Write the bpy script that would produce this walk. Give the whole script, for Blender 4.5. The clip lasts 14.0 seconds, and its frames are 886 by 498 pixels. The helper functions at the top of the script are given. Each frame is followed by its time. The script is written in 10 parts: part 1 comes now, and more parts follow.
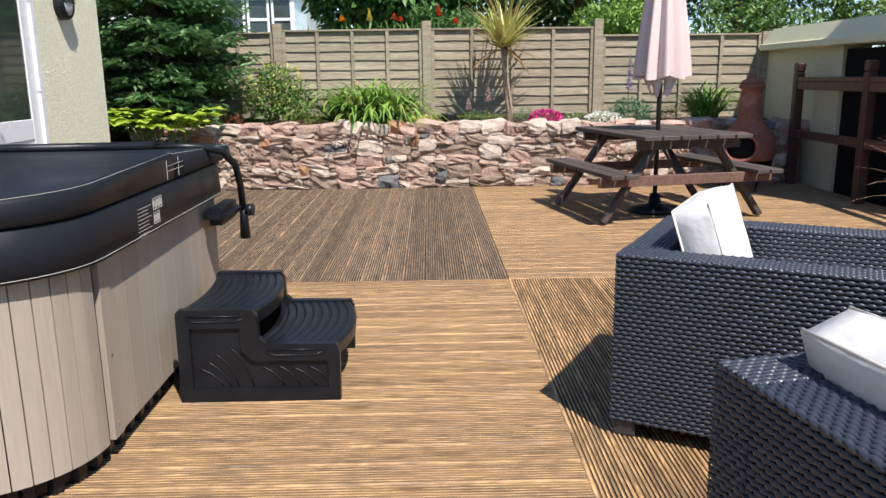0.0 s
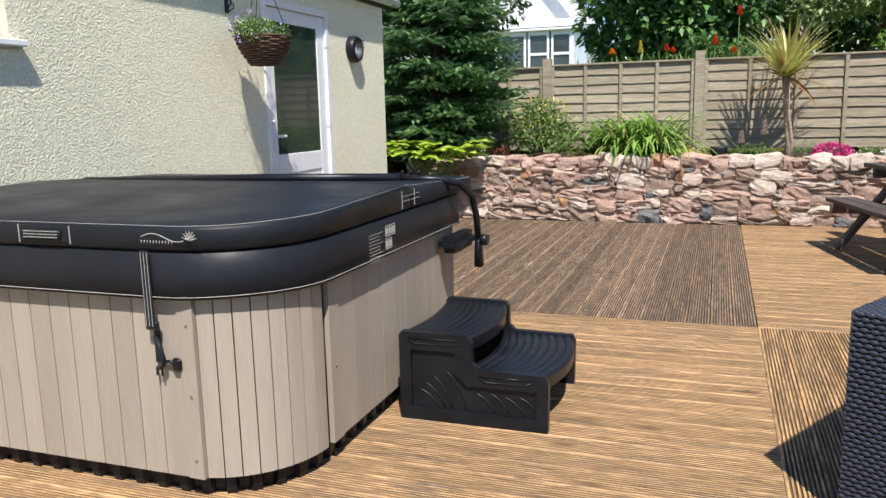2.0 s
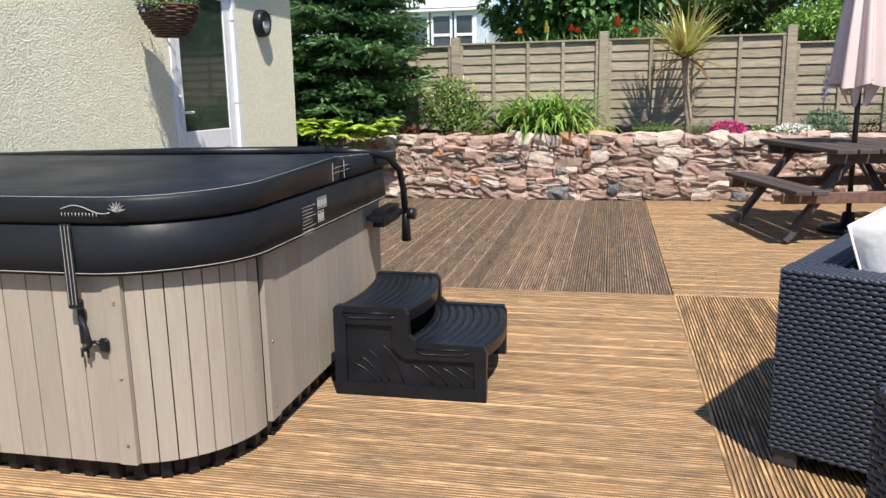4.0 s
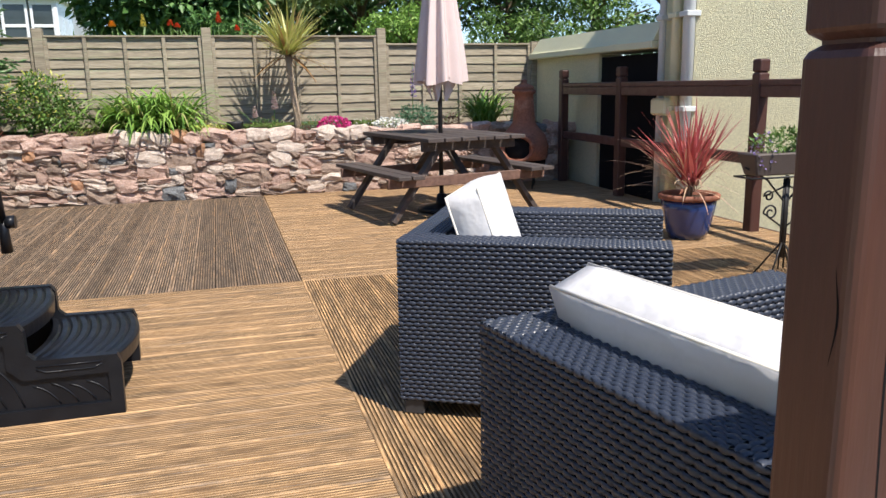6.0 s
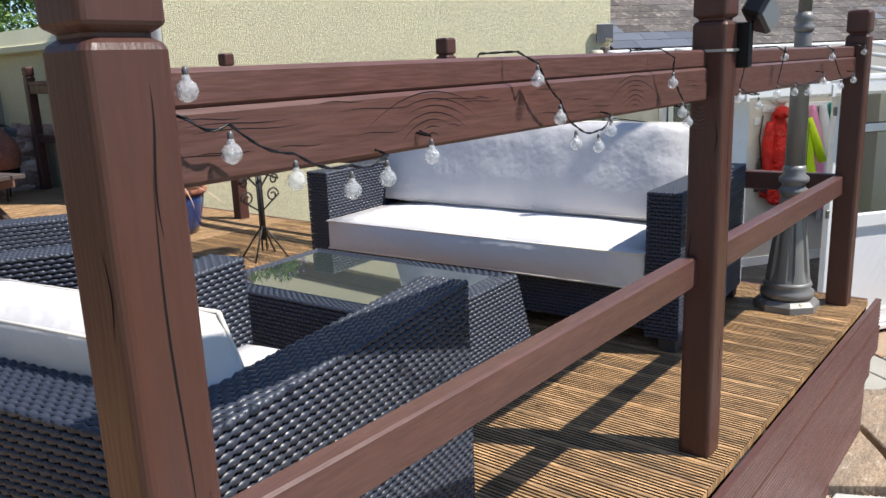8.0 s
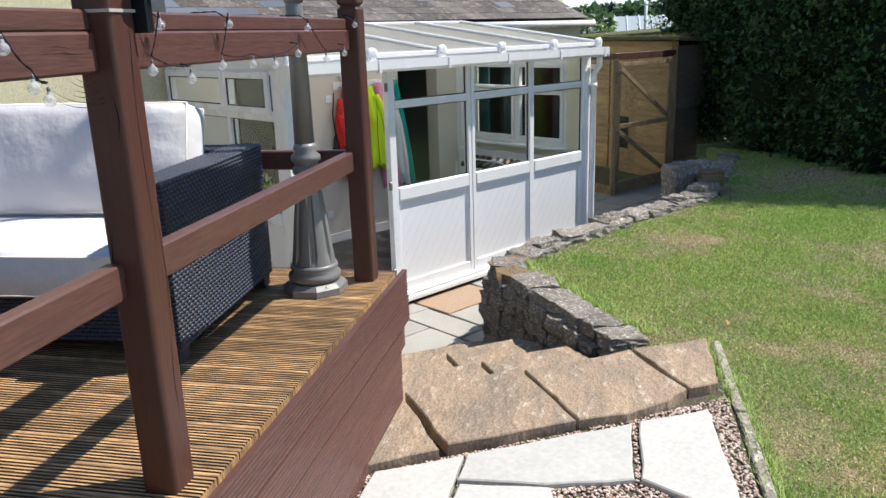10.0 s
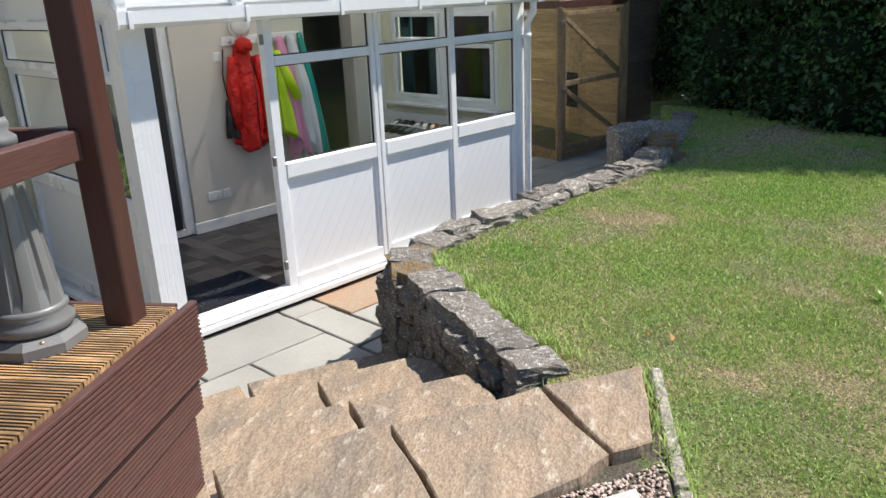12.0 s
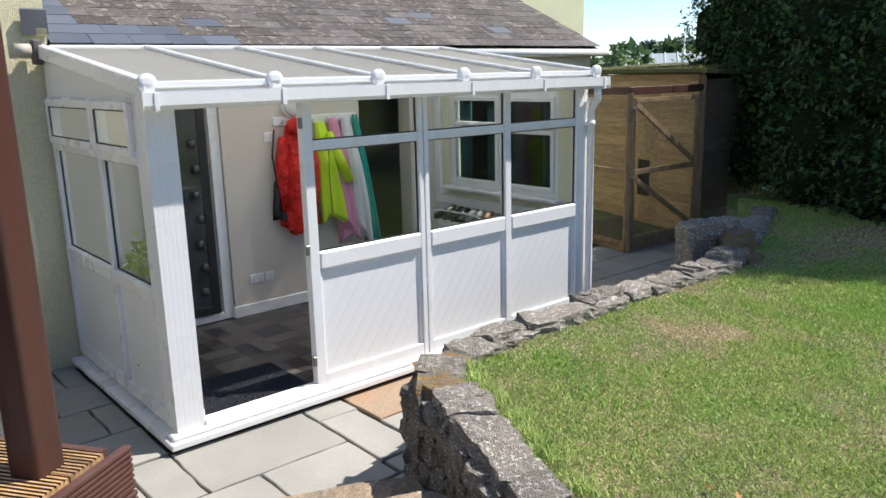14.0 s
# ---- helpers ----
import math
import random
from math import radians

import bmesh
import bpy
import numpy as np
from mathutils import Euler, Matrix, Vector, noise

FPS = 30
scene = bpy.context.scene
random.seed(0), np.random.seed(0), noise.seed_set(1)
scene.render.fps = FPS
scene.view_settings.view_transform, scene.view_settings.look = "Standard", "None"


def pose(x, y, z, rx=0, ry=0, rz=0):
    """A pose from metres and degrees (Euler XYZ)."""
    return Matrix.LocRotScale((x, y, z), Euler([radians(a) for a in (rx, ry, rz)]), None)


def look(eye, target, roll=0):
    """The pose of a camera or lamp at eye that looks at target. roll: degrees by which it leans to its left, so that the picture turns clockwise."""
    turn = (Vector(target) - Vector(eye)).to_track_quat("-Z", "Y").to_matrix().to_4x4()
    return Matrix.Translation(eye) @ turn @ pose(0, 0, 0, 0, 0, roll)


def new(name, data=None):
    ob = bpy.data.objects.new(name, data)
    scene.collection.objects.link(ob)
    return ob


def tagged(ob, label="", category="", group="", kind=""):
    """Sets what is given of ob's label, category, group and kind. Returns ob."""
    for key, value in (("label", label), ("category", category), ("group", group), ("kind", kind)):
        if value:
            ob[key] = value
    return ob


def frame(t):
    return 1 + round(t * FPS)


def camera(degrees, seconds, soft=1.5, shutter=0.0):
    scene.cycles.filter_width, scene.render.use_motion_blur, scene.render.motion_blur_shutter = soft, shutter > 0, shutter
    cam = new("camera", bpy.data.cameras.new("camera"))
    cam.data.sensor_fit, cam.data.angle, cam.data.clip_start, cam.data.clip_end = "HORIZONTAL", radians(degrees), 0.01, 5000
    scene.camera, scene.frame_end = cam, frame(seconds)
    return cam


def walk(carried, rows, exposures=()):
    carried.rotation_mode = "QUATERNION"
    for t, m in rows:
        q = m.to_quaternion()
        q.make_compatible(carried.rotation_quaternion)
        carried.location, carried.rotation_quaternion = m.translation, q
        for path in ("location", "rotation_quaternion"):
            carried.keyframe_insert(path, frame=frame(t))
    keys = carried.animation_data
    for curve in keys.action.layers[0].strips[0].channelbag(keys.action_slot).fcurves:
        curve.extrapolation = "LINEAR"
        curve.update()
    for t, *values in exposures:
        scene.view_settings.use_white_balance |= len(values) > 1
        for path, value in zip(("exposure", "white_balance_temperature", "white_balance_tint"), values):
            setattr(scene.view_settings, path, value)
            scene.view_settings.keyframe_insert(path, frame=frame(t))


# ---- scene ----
cam = camera(59.7, 14.0)
PATH = [
    (0, (1.744, 2.139, 1.232), (1.775, 4.091, 0.796), -0.7),
    (0.5, (1.836, 2.184, 1.236), (1.716, 4.141, 0.839), -0.9),
    (1, (1.913, 2.172, 1.26), (1.558, 4.106, 0.895), -0.3),
    (1.5, (1.96, 2.147, 1.258), (1.407, 4.038, 0.912), -0.8),
    (2, (1.97, 2.154, 1.251), (1.308, 4.009, 0.903), -1.3),
    (2.2, (1.975, 2.158, 1.251), (1.295, 4.006, 0.903), -1.4),
    (4.3, (1.794, 2.138, 1.19), (1.487, 4.072, 0.787), -1.2),
    (4.5, (1.764, 2.132, 1.187), (1.54, 4.077, 0.779), -1.3),
    (5, (1.707, 2.098, 1.188), (1.68, 4.054, 0.773), -0.8),
    (5.5, (1.738, 2.061, 1.183), (1.971, 4.005, 0.774), -1.0),
    (6, (1.792, 2.045, 1.175), (2.328, 3.927, 0.761), -1.0),
    (6.5, (1.826, 2.01, 1.17), (2.625, 3.794, 0.745), -1.2),
    (7, (1.867, 2.002, 1.173), (2.901, 3.656, 0.73), -1.6),
    (7.5, (1.903, 1.943, 1.169), (3.179, 3.416, 0.719), -1.9),
    (8, (1.977, 1.876, 1.166), (3.479, 3.113, 0.706), -2.3),
    (8.5, (2.089, 1.793, 1.153), (3.776, 2.762, 0.69), -2.3),
    (9, (2.202, 1.724, 1.151), (4.014, 2.423, 0.675), -1.7),
    (9.2, (2.242, 1.702, 1.145), (4.088, 2.299, 0.661), -1.4),
    (11.3, (3.33, 1.367, 0.983), (5.219, 1.673, 0.4), -2.5),
    (11.5, (3.475, 1.353, 0.958), (5.359, 1.652, 0.356), -2.9),
    (12, (3.807, 1.283, 0.948), (5.676, 1.603, 0.311), -2.5),
    (12.5, (4.072, 1.184, 0.953), (5.914, 1.593, 0.289), -2.2),
    (13, (4.28, 1.201, 0.929), (6.118, 1.646, 0.277), -1.6),
    (13.5, (4.378, 1.205, 0.934), (6.235, 1.671, 0.357), -1.4),
    (14, (4.385, 1.165, 0.969), (6.268, 1.674, 0.525), -1.4),
]
walk(cam, [(t, look(eye, target, roll)) for t, eye, target, roll in PATH])

# ---- world and sun ----
SUN_EL, SUN_AZ = radians(56.5), math.atan2(-0.60, 0.30)   # direction towards the sun
world = bpy.data.worlds.new("sky")
scene.world = world
world.use_nodes = True
wn = world.node_tree
sky = wn.nodes.new("ShaderNodeTexSky")
sky.sky_type, sky.sun_disc = "NISHITA", False
sky.sun_elevation, sky.sun_rotation = SUN_EL, math.pi / 2 - SUN_AZ
sky.air_density, sky.dust_density, sky.ozone_density = 1.0, 0.0, 2.6
sky.altitude = 2500.0
wn.links.new(sky.outputs[0], wn.nodes["Background"].inputs[0])
wn.nodes["Background"].inputs[1].default_value = 0.112
sun = new("sun", bpy.data.lights.new("sun", "SUN"))
sun.data.energy, sun.data.angle, sun.data.color = 4.1, radians(0.9), (1.0, 0.94, 0.86)
sun_dir = Vector((math.cos(SUN_EL) * math.cos(SUN_AZ), math.cos(SUN_EL) * math.sin(SUN_AZ), math.sin(SUN_EL)))
sun.matrix_world = look(sun_dir * 30, (0, 0, 0))
scene.view_settings.exposure = 0.80

# ---- materials ----
MATS = {}


def material(name, color, rough=0.6, spec=0.5, metal=0.0, var=0.0, scale=4.0, color2=None, grain=0.0, grain_scale=120.0,
             bump=0.0, bump_scale=60.0, stretch=(1, 1, 1), rand=0.0, coat=0.0, patch=None, patch_at=(0.5, 0.62), patch_scale=1.5, voro=False,
             trans=0.0, alpha_ior=None, rot=0.0, rough_var=0.0, bump_dist=0.004, knots=False):
    """A procedural surface: a base colour, a second one in broad noise, fine grain, patches of a third, bump, and a change from piece to piece."""
    if name in MATS:
        return MATS[name]
    m = bpy.data.materials.new(name)
    MATS[name] = m
    m.use_nodes = True
    nt = m.node_tree
    bs = nt.nodes["Principled BSDF"]
    N, L = nt.nodes.new, nt.links.new
    bs.inputs["Roughness"].default_value = rough
    bs.inputs["Metallic"].default_value = metal
    bs.inputs["Specular IOR Level"].default_value = spec
    bs.inputs["Coat Weight"].default_value = coat
    bs.inputs["Transmission Weight"].default_value = trans
    if alpha_ior:
        bs.inputs["IOR"].default_value = alpha_ior
    tc = N("ShaderNodeTexCoord")
    mp = N("ShaderNodeMapping")
    mp.inputs["Scale"].default_value = stretch
    mp.inputs["Rotation"].default_value[2] = rot
    oi = N("ShaderNodeObjectInfo")
    add = N("ShaderNodeVectorMath")
    add.operation = "MULTIPLY_ADD"
    L(oi.outputs["Random"], add.inputs[0])
    add.inputs[1].default_value = (37.0, 71.0, 13.0)
    L(tc.outputs["Object"], add.inputs[2])
    L(add.outputs[0], mp.inputs[0])
    c2 = color2 or tuple(c * (1 - 0.45) for c in color)
    big = N("ShaderNodeTexNoise")
    big.inputs["Scale"].default_value, big.inputs["Detail"].default_value = scale, 4
    L(mp.outputs[0], big.inputs["Vector"])
    fac = N("ShaderNodeMapRange")
    fac.inputs[1].default_value, fac.inputs[2].default_value = 0.35, 0.68
    fac.inputs[3].default_value, fac.inputs[4].default_value = 0.0, max(var, 0.0)
    L(big.outputs[0], fac.inputs[0])
    mix = N("ShaderNodeMix")
    mix.data_type = "RGBA"
    mix.inputs[6].default_value, mix.inputs[7].default_value = (*color, 1), (*c2, 1)
    L(fac.outputs[0], mix.inputs[0])
    out = mix.outputs[2]
    if patch:
        pn = N("ShaderNodeTexNoise")
        pn.inputs["Scale"].default_value, pn.inputs["Detail"].default_value, pn.inputs["Roughness"].default_value = patch_scale, 5, 0.65
        L(mp.outputs[0], pn.inputs["Vector"])
        pr = N("ShaderNodeMapRange")
        pr.inputs[1].default_value, pr.inputs[2].default_value = patch_at
        L(pn.outputs[0], pr.inputs[0])
        m2 = N("ShaderNodeMix")
        m2.data_type = "RGBA"
        L(pr.outputs[0], m2.inputs[0])
        L(out, m2.inputs[6])
        m2.inputs[7].default_value = (*patch, 1)
        out = m2.outputs[2]
    if knots:
        kv = N("ShaderNodeTexVoronoi")
        km = N("ShaderNodeMapping")
        km.inputs["Scale"].default_value = (2.1, 7.0, 1.0)
        L(add.outputs[0], km.inputs[0])
        L(km.outputs[0], kv.inputs["Vector"])
        kv.inputs["Scale"].default_value = 1.0
        kr = N("ShaderNodeMapRange")
        kr.inputs[1].default_value, kr.inputs[2].default_value = 0.06, 0.17
        kr.inputs[3].default_value, kr.inputs[4].default_value = 0.75, 0.0
        L(kv.outputs["Distance"], kr.inputs[0])
        mk = N("ShaderNodeMix")
        mk.data_type = "RGBA"
        L(kr.outputs[0], mk.inputs[0])
        L(out, mk.inputs[6])
        mk.inputs[7].default_value = (0.075, 0.038, 0.02, 1)
        out = mk.outputs[2]
    if grain > 0:
        gn = N("ShaderNodeTexNoise")
        gn.inputs["Scale"].default_value, gn.inputs["Detail"].default_value = grain_scale, 3
        L(mp.outputs[0], gn.inputs["Vector"])
        gr = N("ShaderNodeMapRange")
        gr.inputs[1].default_value, gr.inputs[2].default_value = 0.3, 0.7
        gr.inputs[3].default_value, gr.inputs[4].default_value = 1 - grain, 1 + grain
        L(gn.outputs[0], gr.inputs[0])
        mu = N("ShaderNodeVectorMath")
        mu.operation = "SCALE"
        L(out, mu.inputs[0])
        L(gr.outputs[0], mu.inputs["Scale"])
        out = mu.outputs[0]
    if rand > 0:
        rr = N("ShaderNodeMapRange")
        rr.inputs[3].default_value, rr.inputs[4].default_value = 1 - rand, 1 + rand
        L(oi.outputs["Random"], rr.inputs[0])
        mu = N("ShaderNodeVectorMath")
        mu.operation = "SCALE"
        L(out, mu.inputs[0])
        L(rr.outputs[0], mu.inputs["Scale"])
        out = mu.outputs[0]
    L(out, bs.inputs["Base Color"])
    if rough_var > 0:
        rv = N("ShaderNodeMapRange")
        rv.inputs[1].default_value, rv.inputs[2].default_value = 0.3, 0.7
        rv.inputs[3].default_value, rv.inputs[4].default_value = max(rough - rough_var, 0), min(rough + rough_var, 1)
        L(big.outputs[0], rv.inputs[0])
        L(rv.outputs[0], bs.inputs["Roughness"])
    if bump > 0:
        if voro:
            bt = N("ShaderNodeTexVoronoi")
            bt.feature = "SMOOTH_F1"
        else:
            bt = N("ShaderNodeTexNoise")
            bt.inputs["Detail"].default_value = 4
        bt.inputs["Scale"].default_value = bump_scale
        L(mp.outputs[0], bt.inputs["Vector"])
        bp = N("ShaderNodeBump")
        bp.inputs["Strength"].default_value, bp.inputs["Distance"].default_value = bump, bump_dist
        L(bt.outputs[0], bp.inputs["Height"])
        L(bp.outputs[0], bs.inputs["Normal"])
    return m


def leaf_material(name, color, color2, rough=0.5, var=0.35):
    """Leaves: each leaf of a joined crown has its own shade, and lets some light through."""
    if name in MATS:
        return MATS[name]
    m = bpy.data.materials.new(name)
    MATS[name] = m
    m.use_nodes = True
    nt = m.node_tree
    N, L = nt.nodes.new, nt.links.new
    bs = nt.nodes["Principled BSDF"]
    ge = N("ShaderNodeNewGeometry")
    ramp = N("ShaderNodeMix")
    ramp.data_type = "RGBA"
    ramp.inputs[6].default_value, ramp.inputs[7].default_value = (*color, 1), (*color2, 1)
    L(ge.outputs["Random Per Island"], ramp.inputs[0])
    L(ramp.outputs[2], bs.inputs["Base Color"])
    bs.inputs["Roughness"].default_value = rough
    tr = N("ShaderNodeBsdfTranslucent")
    L(ramp.outputs[2], tr.inputs[0])
    ms = N("ShaderNodeMixShader")
    ms.inputs[0].default_value = 0.25
    L(bs.outputs[0], ms.inputs[1])
    L(tr.outputs[0], ms.inputs[2])
    L(ms.outputs[0], nt.nodes["Material Output"].inputs[0])
    return m


def glass_material(name, tint=(0.95, 0.98, 0.97), rough=0.0):
    if name in MATS:
        return MATS[name]
    m = bpy.data.materials.new(name)
    MATS[name] = m
    m.use_nodes = True
    nt = m.node_tree
    N, L = nt.nodes.new, nt.links.new
    nt.nodes.remove(nt.nodes["Principled BSDF"])
    tr, gl, fr, mx = N("ShaderNodeBsdfTransparent"), N("ShaderNodeBsdfGlossy"), N("ShaderNodeLayerWeight"), N("ShaderNodeMixShader")
    pw = N("ShaderNodeMath")
    pw.operation = "POWER"
    pw.inputs[1].default_value = 4.0
    ma = N("ShaderNodeMath")
    ma.operation = "MULTIPLY_ADD"
    ma.inputs[1].default_value, ma.inputs[2].default_value = 0.5, 0.035
    tr.inputs[0].default_value = (*tint, 1)
    gl.inputs["Roughness"].default_value = rough
    fr.inputs[0].default_value = 0.5
    L(fr.outputs[1], pw.inputs[0])
    L(pw.outputs[0], ma.inputs[0])
    L(ma.outputs[0], mx.inputs[0])
    L(tr.outputs[0], mx.inputs[1])
    L(gl.outputs[0], mx.inputs[2])
    L(mx.outputs[0], nt.nodes["Material Output"].inputs[0])
    return m


render_cream = material("cream_render", (0.74, 0.69, 0.46), 0.9, 0.2, var=0.35, scale=1.3, color2=(0.66, 0.62, 0.44), grain=0.10, grain_scale=55, bump=1.0, bump_scale=125, bump_dist=0.013)
render_house = material("pale_cream_render", (0.82, 0.79, 0.61), 0.9, 0.2, var=0.35, scale=1.1, color2=(0.76, 0.73, 0.56), grain=0.12, grain_scale=60, bump=1.0, bump_scale=100, bump_dist=0.012)
smooth_cream = material("smooth_cream_paint", (0.76, 0.73, 0.50), 0.8, 0.25, var=0.4, scale=2.5, color2=(0.66, 0.64, 0.46), grain=0.04, bump=0.3, bump_scale=18, bump_dist=0.01)
white_paint = material("white_plastic", (0.80, 0.81, 0.83), 0.32, 0.5, var=0.15, scale=3, color2=(0.74, 0.76, 0.78), rough_var=0.08)
grey_white = material("downpipe_grey", (0.62, 0.64, 0.64), 0.45, var=0.3, scale=5, color2=(0.52, 0.54, 0.54))
deck_light = material("golden_deck_board", (0.50, 0.31, 0.155), 0.62, 0.35, var=0.8, scale=1.9, color2=(0.27, 0.175, 0.10), grain=0.5, grain_scale=7, bump=0.6, bump_scale=30,
                      stretch=(1.8, 14, 3), rand=0.17, patch=(0.19, 0.145, 0.11), patch_at=(0.52, 0.70), patch_scale=1.7, rough_var=0.12, knots=True)
deck_dark = material("weathered_deck_board", (0.27, 0.185, 0.12), 0.7, 0.3, var=0.9, scale=1.9, color2=(0.13, 0.10, 0.075), grain=0.5, grain_scale=7, bump=0.6, bump_scale=30,
                     stretch=(1.8, 14, 3), rand=0.24, patch=(0.36, 0.22, 0.12), patch_at=(0.52, 0.70), patch_scale=1.5, knots=True)
deck_mid = material("oiled_deck_board", (0.54, 0.325, 0.155), 0.55, 0.4, var=0.9, scale=1.9, color2=(0.22, 0.145, 0.08), grain=0.5, grain_scale=7, bump=0.6, bump_scale=30,
                    stretch=(1.8, 14, 3), rand=0.26, patch=(0.15, 0.105, 0.065), patch_at=(0.52, 0.70), patch_scale=1.5, knots=True)
brown_wood = material("brown_stained_timber", (0.108, 0.050, 0.042), 0.40, 0.45, var=0.6, scale=3, color2=(0.080, 0.038, 0.031), grain=0.2, grain_scale=30, bump=0.35, bump_scale=26, stretch=(0.5, 5, 5), rough_var=0.1)
brown_post = material("brown_stained_post", (0.080, 0.033, 0.026), 0.42, 0.4, var=0.5, scale=3, color2=(0.055, 0.028, 0.023), grain=0.07, grain_scale=30, bump=0.25, bump_scale=26, stretch=(5, 5, 0.5), rough_var=0.1)
# Flat near-black put in place of unlit insides; also draws the timber cracks.
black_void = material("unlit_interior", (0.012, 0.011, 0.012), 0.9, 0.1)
earth = material("dark_soil", (0.075, 0.05, 0.035), 0.95, 0.1, var=0.7, scale=6, grain=0.35, grain_scale=60, bump=1.0, bump_scale=40, bump_dist=0.02)
ground_mat = material("meadow_ground", (0.10, 0.14, 0.04), 0.95, 0.1, var=0.8, scale=0.05, color2=(0.16, 0.17, 0.07), grain=0.2, grain_scale=3)
lawn_mat = material("mown_lawn", (0.14, 0.21, 0.06), 0.95, 0.1, var=0.7, scale=1.3, color2=(0.17, 0.17, 0.07), grain=0.55, grain_scale=60, bump=1.0, bump_scale=70, bump_dist=0.03,
                    patch=(0.32, 0.26, 0.15), patch_at=(0.46, 0.62), patch_scale=1.5)

# ---- geometry helpers ----


def part(name, bm, mat, parent=None, label="", kind="", smooth=False):
    me = bpy.data.meshes.new(name)
    bm.normal_update()
    bm.to_mesh(me)
    bm.free()
    for m in (mat if isinstance(mat, (list, tuple)) else (mat,)):
        me.materials.append(m)
    if smooth:
        me.shade_smooth()
    ob = new(name, me)
    ob.parent = parent
    return tagged(ob, label=label, kind=kind)


def mesh_part(name, verts, faces, mat, parent=None, label="", kind="", smooth=False):
    me = bpy.data.meshes.new(name)
    me.from_pydata([tuple(v) for v in verts], [], [tuple(f) for f in faces])
    me.materials.append(mat)
    if smooth:
        me.shade_smooth()
    ob = new(name, me)
    ob.parent = parent
    return tagged(ob, label=label, kind=kind)


def thing(name, m=None, label="", category="", group="", kind=""):
    ob = new(name)
    ob.empty_display_size = 0.1
    if m is not None:
        ob.matrix_world = m
    return tagged(ob, label, category, group, kind)


def box(bm, x0, x1, y0, y1, z0, z1, bevel=0.0, m=None, seg=1):
    t = bmesh.new() if bevel or m is not None else bm
    vs = [t.verts.new((x, y, z)) for z in (z0, z1) for y in (y0, y1) for x in (x0, x1)]
    for f in ((0, 2, 3, 1), (4, 5, 7, 6), (0, 1, 5, 4), (2, 6, 7, 3), (0, 4, 6, 2), (1, 3, 7, 5)):
        t.faces.new([vs[i] for i in f])
    if t is not bm:
        if bevel:
            bmesh.ops.bevel(t, geom=t.edges[:], offset=bevel, segments=seg, affect="EDGES")
        merge(bm, t, m)
    return bm


def merge(bm, t, m=None):
    """Adds the bmesh t to bm, moved by m, and frees it."""
    if m is not None:
        bmesh.ops.transform(t, matrix=m, verts=t.verts)
    made = {v: bm.verts.new(v.co) for v in t.verts}
    for f in t.faces:
        try:
            g = bm.faces.new([made[v] for v in f.verts])
            g.smooth = f.smooth
        except ValueError:
            pass
    t.free()


def beam(bm, a, b, w, h, bevel=0.0, up=(0, 0, 1)):
    """A bar from a to b, w wide and h high."""
    a, b = Vector(a), Vector(b)
    d = (b - a)
    x = d.normalized()
    z = Vector(up)
    y = z.cross(x).normalized()
    z = x.cross(y)
    m = Matrix((x, y, z)).transposed().to_4x4()
    m.translation = a
    box(bm, 0, d.length, -w / 2, w / 2, -h / 2, h / 2, bevel, m if not bevel else m)
    return bm


def lathe(bm, profile, n=24, m=None, closed=True):
    """A turned body from (radius, z) rows."""
    t = bmesh.new()
    rings = []
    for r, z in profile:
        rings.append([t.verts.new((r * math.cos(2 * math.pi * k / n), r * math.sin(2 * math.pi * k / n), z)) for k in range(n)])
    for a, b in zip(rings, rings[1:]):
        for k in range(n):
            f = t.faces.new((a[k], a[(k + 1) % n], b[(k + 1) % n], b[k]))
            f.smooth = True
    if closed:
        t.faces.new(list(reversed(rings[0])))
        t.faces.new(rings[-1])
    merge(bm, t, m)
    return bm


def tube(bm, pts, r, n=8, taper=None):
    """A round bar along points; taper gives the radius at each point."""
    pts = [Vector(p) for p in pts]
    rings = []
    for i, p in enumerate(pts):
        d = (pts[min(i + 1, len(pts) - 1)] - pts[max(i - 1, 0)]).normalized()
        u = d.orthogonal().normalized() if i == 0 else (u - d * u.dot(d)).normalized()
        v = d.cross(u)
        rr = taper[i] if taper else r
        rings.append([bm.verts.new(p + (u * math.cos(2 * math.pi * k / n) + v * math.sin(2 * math.pi * k / n)) * rr) for k in range(n)])
    for a, b in zip(rings, rings[1:]):
        for k in range(n):
            f = bm.faces.new((a[k], a[(k + 1) % n], b[(k + 1) % n], b[k]))
            f.smooth = True
    bm.faces.new(list(reversed(rings[0])))
    bm.faces.new(rings[-1])
    return bm


def prism(bm, poly, z0, z1, bevel=0.0):
    t = bmesh.new()
    lo = [t.verts.new((x, y, z0)) for x, y in poly]
    hi = [t.verts.new((x, y, z1)) for x, y in poly]
    t.faces.new(hi)
    t.faces.new(list(reversed(lo)))
    n = len(poly)
    for k in range(n):
        t.faces.new((lo[k], lo[(k + 1) % n], hi[(k + 1) % n], hi[k]))
    bmesh.ops.recalc_face_normals(t, faces=t.faces)
    if bevel:
        bmesh.ops.bevel(t, geom=[e for e in t.edges if all(v.co.z > z1 - 1e-5 for v in e.verts)], offset=bevel, segments=1, affect="EDGES")
    merge(bm, t)
    return bm


